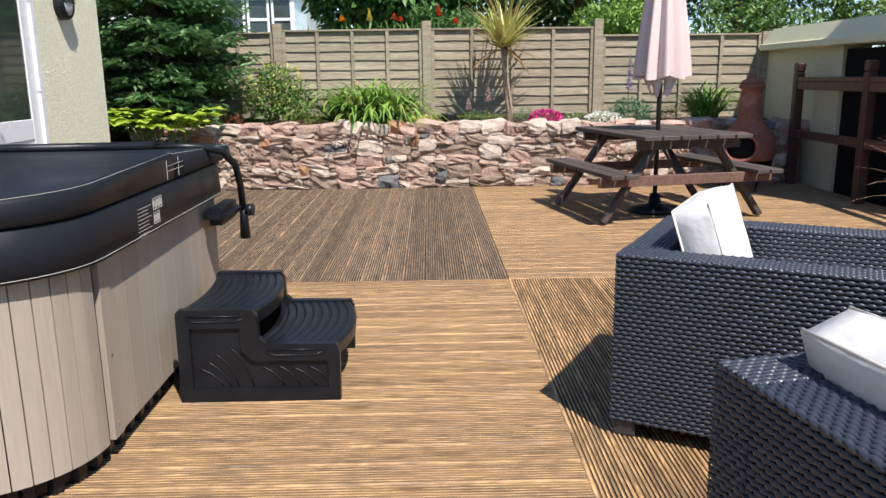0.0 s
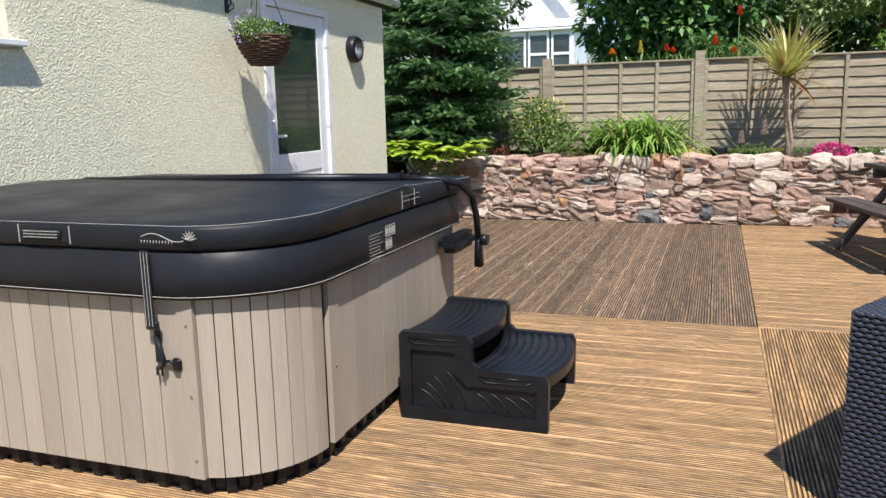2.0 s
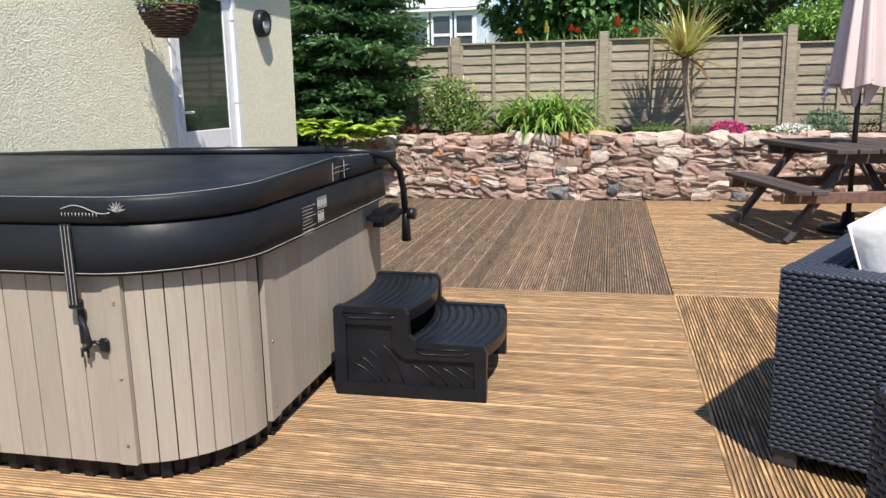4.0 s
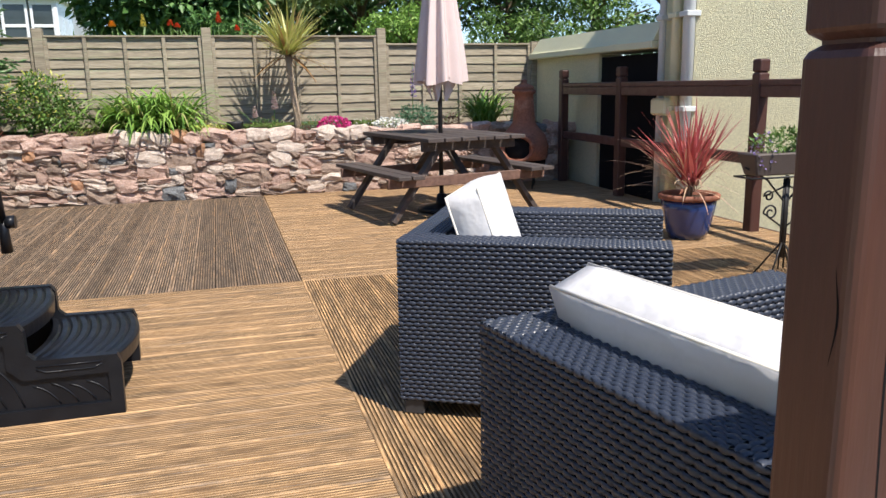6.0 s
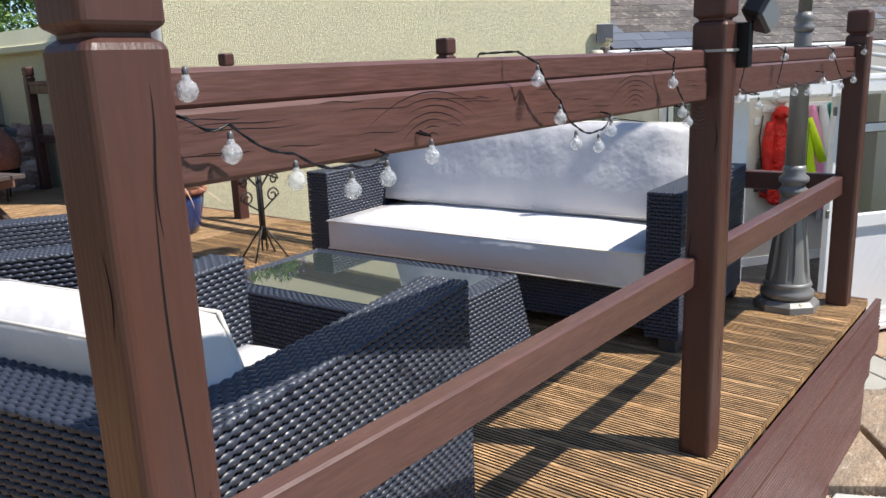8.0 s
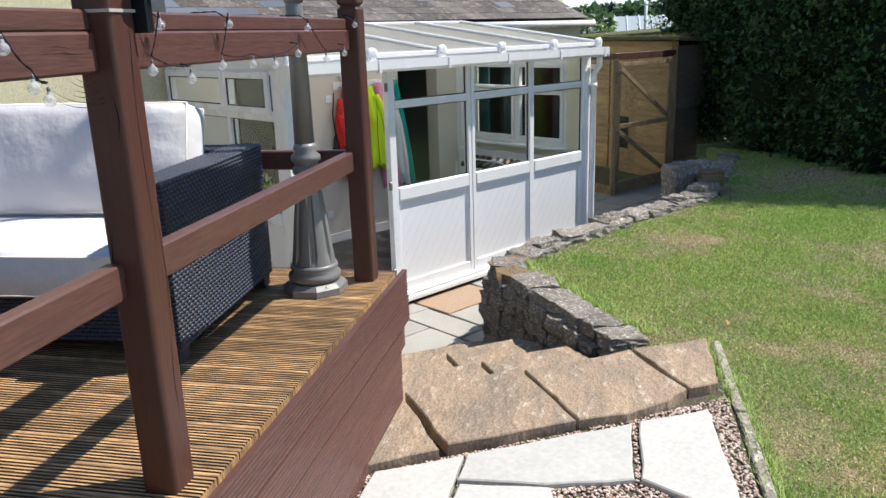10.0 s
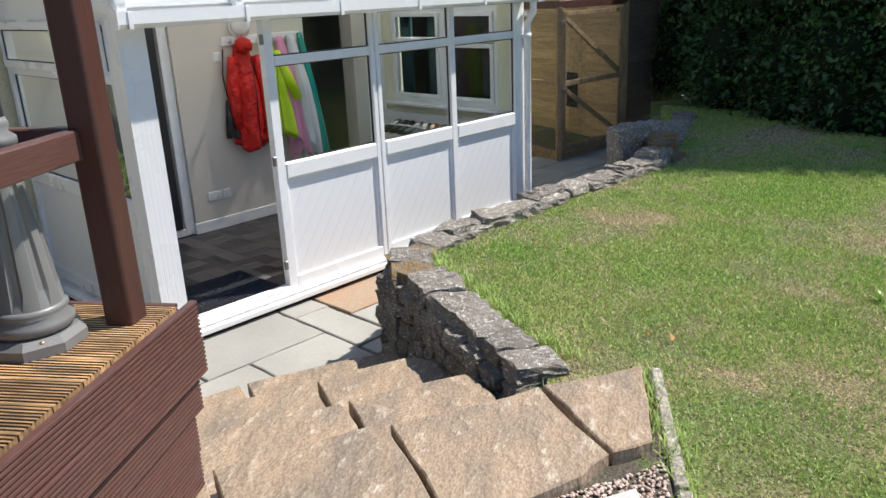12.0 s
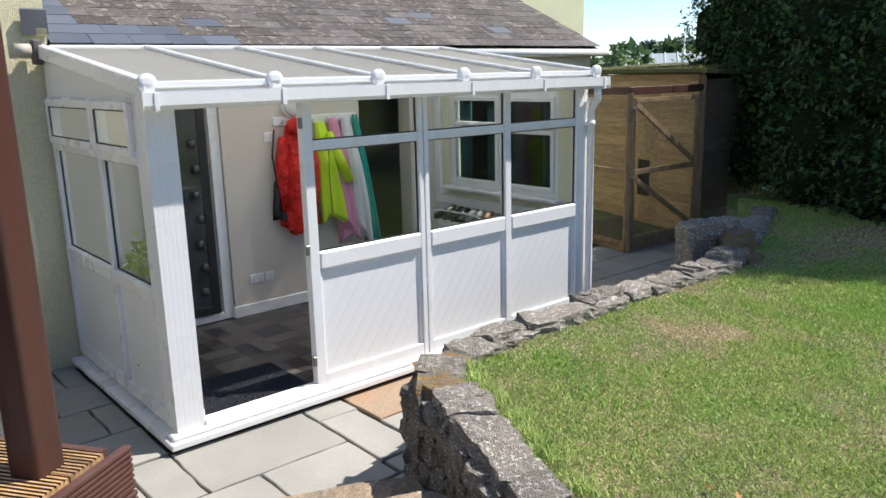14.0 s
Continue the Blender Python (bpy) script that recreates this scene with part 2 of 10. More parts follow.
def wall(name, a, b, z0, z1, thick, mat, openings=(), label=""):
    """A wall whose outer face runs from a to b (seen with a on the left); openings are (from, to, bottom, top) along it."""
    a, b = Vector((*a, 0)), Vector((*b, 0))
    d = b - a
    m = Matrix.Translation(a) @ Matrix.Rotation(math.atan2(d.y, d.x), 4, "Z")
    xs = sorted({0, d.length, *[v for o in openings for v in o[:2]]})
    zs = sorted({z0, z1, *[v for o in openings for v in o[2:]]})
    bm = bmesh.new()
    for x0, x1 in zip(xs, xs[1:]):
        run = []
        for w0, w1 in zip(zs, zs[1:]):
            cx, cz = (x0 + x1) / 2, (w0 + w1) / 2
            if any(o[0] < cx < o[1] and o[2] < cz < o[3] for o in openings):
                continue
            if run and abs(run[-1][1] - w0) < 1e-6:
                run[-1][1] = w1
            else:
                run.append([w0, w1])
        for w0, w1 in run:
            box(bm, x0, x1, 0, thick, w0, w1)
    bmesh.ops.remove_doubles(bm, verts=bm.verts, dist=1e-5)
    ob = part(name, bm, mat, label=label, kind="structure")
    ob.matrix_world = m
    return ob

# ---- more materials ----
brown_slab = material("riven_brown_slab", (0.33, 0.245, 0.17), 0.85, 0.25, var=0.9, scale=3, color2=(0.20, 0.165, 0.13), grain=0.3, grain_scale=60, bump=1.0, bump_scale=9, bump_dist=0.02, rand=0.08, stretch=(1.0, 2.2, 1.0), rot=0.5, patch=(0.44, 0.38, 0.30), patch_at=(0.56, 0.70), patch_scale=9)
grey_slab = material("riven_grey_slab", (0.36, 0.35, 0.32), 0.8, 0.3, var=0.8, scale=1.6, color2=(0.27, 0.265, 0.245), grain=0.04, grain_scale=40, bump=0.35, bump_scale=3, bump_dist=0.012, rand=0.12)
pink_slab = material("riven_pink_slab", (0.37, 0.235, 0.155), 0.8, 0.3, var=0.8, scale=2.5, color2=(0.33, 0.27, 0.20), grain=0.12, grain_scale=40, bump=0.4, bump_scale=6, bump_dist=0.012)
pale_slab = material("pale_blue_slab", (0.48, 0.475, 0.45), 0.75, 0.3, var=0.5, scale=2, color2=(0.40, 0.40, 0.38), grain=0.08, grain_scale=40, bump=0.3, bump_scale=8, bump_dist=0.01, rand=0.06)
joint_mat = material("dark_joint", (0.11, 0.095, 0.075), 0.95, 0.1, var=0.8, scale=8, grain=0.4, grain_scale=80, bump=1.0, bump_scale=60, bump_dist=0.01, patch=(0.10, 0.13, 0.05), patch_scale=6)
gravel_mat = leaf_material("pink_gravel", (0.48, 0.33, 0.26), (0.85, 0.74, 0.66), 0.8)
limestone = material("lichened_grey_limestone", (0.33, 0.295, 0.25), 0.9, 0.2, var=0.8, scale=7, color2=(0.22, 0.20, 0.175), grain=0.3, grain_scale=70, bump=1.0, bump_scale=26, bump_dist=0.03, rand=0.2,
                     patch=(0.66, 0.64, 0.60), patch_at=(0.53, 0.64), patch_scale=9)
lichen_stone = material("orange_lichen_stone", (0.25, 0.22, 0.18), 0.9, 0.2, var=0.9, scale=9, color2=(0.14, 0.13, 0.11), grain=0.35, grain_scale=70, bump=1.0, bump_scale=26, bump_dist=0.03, rand=0.15,
                        patch=(0.42, 0.22, 0.03), patch_at=(0.50, 0.60), patch_scale=9)
grass_mat = leaf_material("grass_blades", (0.17, 0.31, 0.055), (0.62, 0.73, 0.25), 0.6)
straw_mat = leaf_material("dry_grass_blades", (0.34, 0.27, 0.15), (0.85, 0.76, 0.52), 0.7)

# ---- ground, terraces, lawn ----
DECK_X0, DECK_X1, DECK_Y0, DECK_Y1 = -1.4, 5.98, 2.53, 10.87
JX, JY = 2.225, 6.782
LOW = -1.42
bm = bmesh.new()
box(bm, -600, 600, -600, 600, -2.6, LOW - 0.05)
tagged(part("ground", bm, ground_mat, label="rough meadow ground out to the horizon", kind="structure"), category="ground")
WALL_LINE = [(6.93, 1.50), (7.2, 1.71), (7.55, 1.92), (7.92, 2.14), (8.13, 2.32), (8.33, 2.44), (8.58, 2.42), (9.0, 2.26), (9.4, 2.02), (9.9, 1.66), (10.25, 1.45), (10.6, 1.2), (10.95, 0.93), (11.3, 0.64), (11.66, 0.44)]
LAWN = [(6.2, 0.86), (6.9, 0.92), (6.72, 1.38)] + [(x + 0.05, y - 0.14) for x, y in WALL_LINE] + [(12.1, 0.42), (13.2, 0.3), (15.6, 0.1), (17, -6), (4, -12), (-6, -12), (-6, 0.6), (5.0, 0.86)]
bm = bmesh.new()
prism(bm, LAWN, -2.0, -0.745)
bmesh.ops.triangulate(bm, faces=bm.faces[:])
tagged(part("lawn", bm, lawn_mat, label="mown lawn with dry straw-coloured patches", kind="structure"), category="lawn")
bm = bmesh.new()
prism(bm, [(-6, 0.92), (6.55, 0.92), (6.0, 1.72), (5.5, 2.62), (5.3, 3.0), (-6, 3.0)], -2.0, -0.722)
tagged(part("terrace_bed", bm, joint_mat, label="stony bedding of the upper terrace", kind="structure"), category="ground")
bm = bmesh.new()
prism(bm, [(5.3, 12), (5.3, 3.0), (6.6, 2.6), (7.3, 1.6), (14.6, 0.6), (17.5, 1.6), (12, 6.5), (6.4, 12)], -2.0, LOW - 0.03)
tagged(part("patio_bed", bm, joint_mat, label="dark jointing bed of the lower patio", kind="structure"), category="ground")


def slab(name, poly, z0, z1, mat, parent, jit=0.006, label=""):
    """A riven slab: slightly ragged outline, eased upper edge."""
    pts = []
    n = len(poly)
    for k in range(n):
        a, b = Vector(poly[k]), Vector(poly[(k + 1) % n])
        steps = max(2, int((b - a).length / 0.12))
        for i in range(steps):
            p = a.lerp(b, i / steps)
            pts.append((p.x + random.uniform(-jit, jit), p.y + random.uniform(-jit, jit)))
    bm = bmesh.new()
    prism(bm, pts, z0, z1, bevel=0.006)
    return part(name, bm, mat, parent, label)


def shrink(poly, d):
    c = sum((Vector(p) for p in poly), Vector((0, 0))) / len(poly)
    return [tuple(Vector(p) + (c - Vector(p)).normalized() * d) for p in poly]


terrace = thing("terrace_paving", label="pale blue-grey riven slabs edged with pink gravel", kind="structure")
TERRACE_SLABS = ([(5.333, 2.505), (5.523, 2.146), (5.317, 2.146), (4.8740000000000006, 2.151), (4.799, 2.527)],
                 [(5.532, 2.137), (5.922, 1.408), (5.434, 1.406), (5.341, 1.777), (5.317, 2.146)],
                 [(5.948, 1.382), (6.121, 1.041), (6.0, 1.03), (5.2, 1.0), (5.434, 1.386)],
                 [(5.307, 2.126), (5.331, 1.757), (4.62, 1.5), (4.3, 1.6), (4.3, 2.1), (4.62, 2.2)])
for poly in TERRACE_SLABS:
    slab("slab", shrink(poly, 0.008), -0.76, -0.69, pale_slab, terrace)
for i in range(11):
    for j in range(2):
        x = 4.2 - i * 0.72 - (0.3 if j else 0)
        y = 1.0 + j * 0.66
        slab("slab", [(x - 0.70, y), (x - 0.01, y), (x - 0.01, y + 0.64), (x - 0.70, y + 0.64)], -0.76, -0.69, pale_slab, terrace)
# brown stepped slabs down to the patio
steps = thing("stone_steps", label="broad riven brown sandstone steps down to the patio", kind="structure")
TOP = [
    [(6.02, 2.56), (5.50, 2.25), (5.22, 2.70), (5.6, 2.95)],
    [(6.03, 2.545), (6.405, 1.985), (5.85, 1.665), (5.54, 2.23)],
    [(6.395, 1.975), (6.61, 1.57), (6.74, 1.395), (6.46, 1.25), (6.27, 1.13), (6.12, 1.23), (5.95, 1.43), (5.86, 1.655)],
    [(6.75, 1.38), (6.965, 0.953), (6.36, 0.965), (6.27, 1.115), (6.46, 1.235)],
]
MIDDLE = [
    [(6.845, 2.285), (7.155, 1.775), (6.948, 1.607), (6.62, 1.54), (6.36, 2.0), (6.66, 2.17)],
    [(6.83, 2.30), (6.50, 2.82), (6.30, 3.0), (5.95, 2.66), (6.36, 2.01), (6.65, 2.185)],
]
LOWER = [
    [(7.31, 2.60), (7.452, 2.464), (7.641, 2.179), (7.621, 2.073), (7.48, 1.805), (7.12, 1.75), (6.80, 2.29), (7.12, 2.475)],
    [(7.30, 2.615), (7.19, 2.80), (6.98, 3.16), (6.7, 3.2), (6.45, 2.85), (6.80, 2.30), (7.11, 2.49)],
]
BOTTOM = [
    [(7.98, 2.62), (8.1, 2.35), (7.6, 2.0), (7.15, 2.8), (7.62, 3.15)],
    [(7.60, 3.17), (7.14, 2.82), (6.8, 3.2), (7.2, 3.6)],
]
for polys, z in ((TOP, -0.66), (MIDDLE, -0.83), (LOWER, -1.0), (BOTTOM, -1.2)):
    for poly in polys:
        slab("slab", shrink(poly, 0.006), z - 0.075, z, brown_slab, steps, 0.008)
bm = bmesh.new()
prism(bm, [(5.57, 2.28), (5.89, 1.67), (5.98, 1.45), (6.15, 1.25), (6.38, 0.99), (6.93, 0.98), (6.70, 1.40), (6.57, 1.57), (6.37, 1.96), (6.0, 2.52), (5.65, 2.9), (5.3, 2.7)], -2.0, -0.736)
prism(bm, [(6.3, 2.9), (5.95, 2.62), (6.4, 1.6), (6.9, 1.63), (7.11, 1.79), (6.80, 2.28), (6.47, 2.78)], -2.0, -0.906)
prism(bm, [(6.66, 3.15), (6.3, 2.7), (6.8, 1.75), (7.46, 1.83), (7.59, 2.09), (7.60, 2.17), (7.42, 2.44), (7.15, 2.79), (6.94, 3.12)], -2.0, -1.076)
part("riser", bm, limestone, steps, "rough grey stone risers under the slabs")
# lower patio slabs on the slant of the garden room
PU, PV = Vector((0.823, -0.568)), Vector((0.568, 0.823))
patio = thing("patio_paving", label="riven grey sandstone patio slabs with dark joints", kind="structure")
P0 = Vector((8.45, 4.10))


def pat(s, t):
    p = P0 + PU * s + PV * t
    return (p.x, p.y)


random.seed(4)
ROWS = (
    (-0.64, -0.02, (-3.4, -2.75, -2.0, -1.35, -0.85, -0.37, -0.08, 0.90)),
    (-1.22, -0.66, (-3.2, -2.4, -1.65, -0.95, -0.42, 0.25, 0.90)),
    (-1.80, -1.24, (-3.3, -2.6, -2.1, -1.3, -0.7, 0.0, 0.62, 1.3)),
    (-2.40, -1.82, (-3.1, -2.5, -1.7, -0.9, -0.2, 0.55, 1.2)),
    (-3.0, -2.42, (-3.3, -2.4, -1.6, -1.0, -0.2, 0.5, 1.2)),
    (-0.26, -0.02, (0.905, 1.235)), (-1.02, -0.275, (0.905, 1.225)), (-1.22, -1.035, (0.905, 1.7)),
    (-0.52, -0.02, (1.25, 2.02)), (-0.34, -0.02, (2.035, 2.6)), (-1.02, -0.54, (1.24, 1.75, 2.4)),
)
for t0, t1, joints in ROWS:
    for s, e in zip(joints, joints[1:]):
        c = Vector(pat((s + e) / 2, (t0 + t1) / 2))
        if c.x < 5.9 or c.y > 8.6:
            continue
        is_pink = s == 1.25
        slab("slab", [pat(s + 0.008, t0), pat(e - 0.008, t0), pat(e - 0.008, t1), pat(s + 0.008, t1)], LOW - 0.04, LOW, pink_slab if is_pink else grey_slab, patio,
             label="pinkish orange riven slab" if is_pink else "")
for r in range(5):
    t0 = 0.02 + 0.55 * r
    s = -3.6 + 0.2 * (r % 2)
    while s < -0.15:
        w = min(random.choice((0.45, 0.6, 0.9)), -0.06 - s)
        if w > 0.15 and pat(s, t0)[0] > 5.9:
            slab("slab", [pat(s + 0.008, t0), pat(s + w - 0.008, t0), pat(s + w - 0.008, t0 + 0.53), pat(s + 0.008, t0 + 0.53)], LOW - 0.04, LOW, grey_slab, patio)
        s += w
for r in range(6):
    t0 = -1.5 + 0.56 * r
    s = 4.2 + 0.25 * (r % 2)
    while s < 8.0:
        w = random.choice((0.45, 0.6, 0.9))
        slab("slab", [pat(s + 0.008, t0), pat(s + w - 0.008, t0), pat(s + w - 0.008, t0 + 0.54), pat(s + 0.008, t0 + 0.54)], LOW - 0.04, LOW, grey_slab, patio)
        s += w


# ---- rough stones ----
def rock_mesh(name, mat, seed, lump=0.42, cuts=2, rough=0.05, warp=0.15):
    """A unit stone, -0.5 to 0.5: a blocky lump with chipped faces."""
    rnd = random.Random(seed)
    bm = bmesh.new()
    bmesh.ops.create_cube(bm, size=1.0)
    bmesh.ops.subdivide_edges(bm, edges=bm.edges[:], cuts=cuts, use_grid_fill=True)
    off = Vector((rnd.uniform(0, 90), rnd.uniform(0, 90), rnd.uniform(0, 90)))
    for v in bm.verts:
        p = v.co.copy()
        r = p.length
        sph = p.normalized() * 0.56
        p = p.lerp(sph, lump)
        n1 = noise.noise_vector(p * 1.9 + off)
        n2 = noise.noise_vector(p * 5 + off)
        v.co = p + n1 * warp + n2 * rough
    bm.normal_update()
    me = bpy.data.meshes.new(name)
    bm.to_mesh(me)
    bm.free()
    me.materials.append(mat)
    return me


def place(me, name, parent, m, label=""):
    ob = new(name, me)
    ob.parent = parent
    ob.matrix_basis = m
    return tagged(ob, label=label)


random.seed(11)
lawn_wall = thing("lawn_wall", label="low curved dry-stone retaining wall of grey limestone", category="wall", kind="structure")
GREY = [rock_mesh("stone", limestone, s, 0.30, 4, 0.075, 0.11) for s in range(8)]
LICH = [rock_mesh("stone", lichen_stone, s, 0.30, 4, 0.075, 0.11) for s in range(30, 33)]
core = bmesh.new()
for (a, b) in zip(WALL_LINE, WALL_LINE[1:]):
    a, b = Vector(a), Vector(b)
    d = (b - a).normalized()
    nrm = Vector((d.y, -d.x))
    ps = [a + nrm * 0.02, b + nrm * 0.02, b + nrm * 0.25, a + nrm * 0.25]
    prism(core, [tuple(p) for p in ps], -1.9, -0.79)
part("core", core, earth, lawn_wall, "earth and rubble behind the stones")
for (a, b) in zip(WALL_LINE, WALL_LINE[1:]):
    a, b = Vector(a), Vector(b)
    L = (b - a).length
    d = (b - a) / L
    ang = math.atan2(d.y, d.x)
    nrm = Vector((d.y, -d.x))
    # face stones
    z = LOW - 0.05
    far = a.x > 9.3
    while z < -0.80:
        h = random.uniform(0.08, 0.15) if not far else random.uniform(0.16, 0.24)
        s = random.uniform(-0.08, 0.0)
        while s < L:
            w = random.uniform(0.10, 0.26)
            p = a + d * (s + w / 2) + nrm * 0.07
            m = Matrix.Translation((p.x, p.y, z + h / 2)) @ Matrix.Rotation(ang + random.uniform(-0.12, 0.12), 4, "Z") @ Matrix.Rotation(random.uniform(-0.1, 0.1), 4, "Y") @ Matrix.Diagonal((w * 0.98, 0.22, h * 0.98, 1))
            place(random.choice(GREY), "stone", lawn_wall, m)
            s += w
        z += h
    s = random.uniform(-0.05, 0.0)
    while s < L:
        w = random.uniform(0.20, 0.38)
        p = a + d * (s + w / 2) + nrm * 0.13
        dz = random.uniform(-0.02, 0.02)
        m = Matrix.Translation((p.x, p.y, -0.735 + dz)) @ Matrix.Rotation(ang + random.uniform(-0.2, 0.2), 4, "Z") @ Matrix.Rotation(random.uniform(-0.10, 0.10), 4, "X") @ Matrix.Diagonal((w * 1.05, random.uniform(0.20, 0.28), random.uniform(0.09, 0.15), 1))
        lich = (8.15 < p.x < 8.62 or 11.4 < p.x < 11.8) and random.random() < 0.75
        place(random.choice(LICH if lich else GREY), "stone", lawn_wall, m, "stone crusted with orange lichen" if lich else "")
        s += w * 0.97
# the taller stump of wall at the far end, and the low run behind it
for k in range(24):
    f = (k % 6) / 5
    z = -1.34 + 0.21 * (k // 6)
    p = Vector((12.08, 0.34)).lerp(Vector((11.80, 0.76)), f)
    m = Matrix.Translation((p.x, p.y, z)) @ Matrix.Rotation(2.2 + random.uniform(-0.15, 0.15), 4, "Z") @ Matrix.Diagonal((0.20, 0.24, 0.25, 1))
    place(random.choice(GREY), "stone", lawn_wall, m)
for k in range(5):
    p = Vector((12.08, 0.34)).lerp(Vector((11.80, 0.76)), k / 4)
    m = Matrix.Translation((p.x, p.y, -0.53 + 0.02 * (k % 2))) @ Matrix.Rotation(2.2 + random.uniform(-0.2, 0.2), 4, "Z") @ Matrix.Diagonal((0.22, 0.26, 0.16, 1))
    place(random.choice(GREY), "stone", lawn_wall, m)
for k in range(6):
    m = Matrix.Translation((11.68 + 0.06 * k, 0.38 - 0.01 * k, -0.68 + 0.03 * (k % 3))) @ Matrix.Rotation(0.4 + random.uniform(-0.3, 0.3), 4, "Z") @ Matrix.Diagonal((0.20, 0.26, 0.22, 1))
    place(random.choice(LICH if k < 4 else GREY), "stone", lawn_wall, m, "stone crusted with orange lichen" if k < 4 else "")
for k in range(9):
    m = Matrix.Translation((12.35 + 0.22 * k, 0.22 - 0.05 * k, -0.75 + random.uniform(-0.02, 0.02))) @ Matrix.Rotation(random.uniform(-0.3, 0.3), 4, "Z") @ Matrix.Diagonal((0.24, 0.24, 0.12, 1))
    place(random.choice(GREY), "stone", lawn_wall, m)
kerb = thing("lawn_kerb", label="weathered concrete edging along the lawn", category="kerb", kind="structure")
for k in range(12):
    bm = bmesh.new()
    box(bm, 0, 0.88, 0, 0.05, -0.95, -0.705, 0.008)
    k1 = part("kerbstone", bm, limestone, kerb)
    k1.location = (6.16 - 0.9 * k, 0.86, 0)
    k1.rotation_euler[2] = random.uniform(-0.01, 0.01)

# ---- decking ----


def board_mesh(name, length, mat, width=0.1235, thick=0.028, grooves=7, groove_mat=None):
    """A grooved deck board along x from 0, its top at z = 0."""
    prof = [(0.0, -thick), (0.0, -0.002), (0.003, 0.0)]
    pitch = (width - 0.016) / grooves
    for g in range(grooves):
        y = 0.008 + pitch * g
        prof += [(y + pitch * 0.22, 0.0), (y + pitch * 0.34, -0.0055), (y + pitch * 0.64, -0.0055), (y + pitch * 0.76, 0.0)]
    prof += [(width - 0.003, 0.0), (width, -0.002), (width, -thick)]
    n = len(prof)
    verts = [(x, y, z) for x in (0, length) for y, z in prof]
    faces = [(i + 1, i, n + i, n + i + 1) for i in range(n - 1)] + [(0, n - 1, 2 * n - 1, n)]
    faces += [tuple(range(n)), tuple(reversed(range(n, 2 * n)))]
    me = bpy.data.meshes.new(name)
    me.from_pydata(verts, [], faces)
    me.materials.append(mat)
    if groove_mat:
        me.materials.append(groove_mat)
        for g in range(grooves):
            for q in (3, 4, 5):
                me.polygons[q + 4 * g].material_index = 1
    return me


deck = thing("deck", label="raised garden deck of grooved softwood boards", category="deck", kind="structure")
bm = bmesh.new()
box(bm, DECK_X0, 5.93, 2.60, DECK_Y1 - 0.01, -0.10, -0.034)
for x in (-1.2, 0.4, 2.0, 3.8, 5.8):
    for y in (2.7, 5.0, 8.4, 10.6):
        box(bm, x, x + 0.1, y, y + 0.1, LOW - 0.1, -0.10)
part("joist", bm, material("deck_underside", (0.03, 0.02, 0.014), 0.9, var=0.5), deck, "dark joists under the boards")
random.seed(21)
P = 0.1296
meshes = {}
# Groove faces get a darker colour: dirt, and painted shade that marks the lines.
groove_shade_dirt = {"l": material("shade_and_dirt_in_light_grooves", (0.27, 0.165, 0.085), 0.9, 0.15, var=0.9, scale=3, color2=(0.11, 0.08, 0.05), stretch=(1, 6, 1)),
               "d": material("shade_and_dirt_in_dark_grooves", (0.11, 0.08, 0.058), 0.9, 0.15, var=0.8, scale=3, color2=(0.03, 0.025, 0.02), stretch=(1, 6, 1)),
               "m": material("shade_and_dirt_in_mid_grooves", (0.20, 0.125, 0.065), 0.9, 0.15, var=0.8, scale=3, color2=(0.04, 0.03, 0.022), stretch=(1, 6, 1))}


def boards(x0, x1, y0, y1, along, mat, key, drop=0.0):
    L = (x1 - x0) if along == "x" else (y1 - y0)
    me = meshes.setdefault((key, round(L, 3)), board_mesh("deck_board", L - 0.004, mat, groove_mat=groove_shade_dirt[key]))
    c = (y0 if along == "x" else x0)
    end = (y1 if along == "x" else x1)
    while c < end - 0.05:
        ob = new("deck_board", me)
        ob.parent = deck
        tilt = random.uniform(-0.003, 0.003)
        dz = random.uniform(-0.0015, 0.0005) - drop
        if along == "x":
            ob.matrix_basis = Matrix.Translation((x0 + 0.002, c, dz)) @ Matrix.Rotation(tilt, 4, "X")
        else:
            ob.matrix_basis = Matrix.Translation((c + 0.1235, y0 + 0.002, dz)) @ Matrix.Rotation(math.pi / 2, 4, "Z") @ Matrix.Rotation(tilt, 4, "X")
        c += P


boards(DECK_X0, JX, JY - 33 * P + 0.0, JY - 0.01, "x", deck_light, "l")
boards(JX - 28 * P, JX, JY, DECK_Y1, "y", deck_dark, "d")
boards(JX, JX + 29 * P, DECK_Y0 + 0.02, JY, "y", deck_mid, "m")
boards(JX, 5.97, JY, DECK_Y1, "x", deck_light, "l")
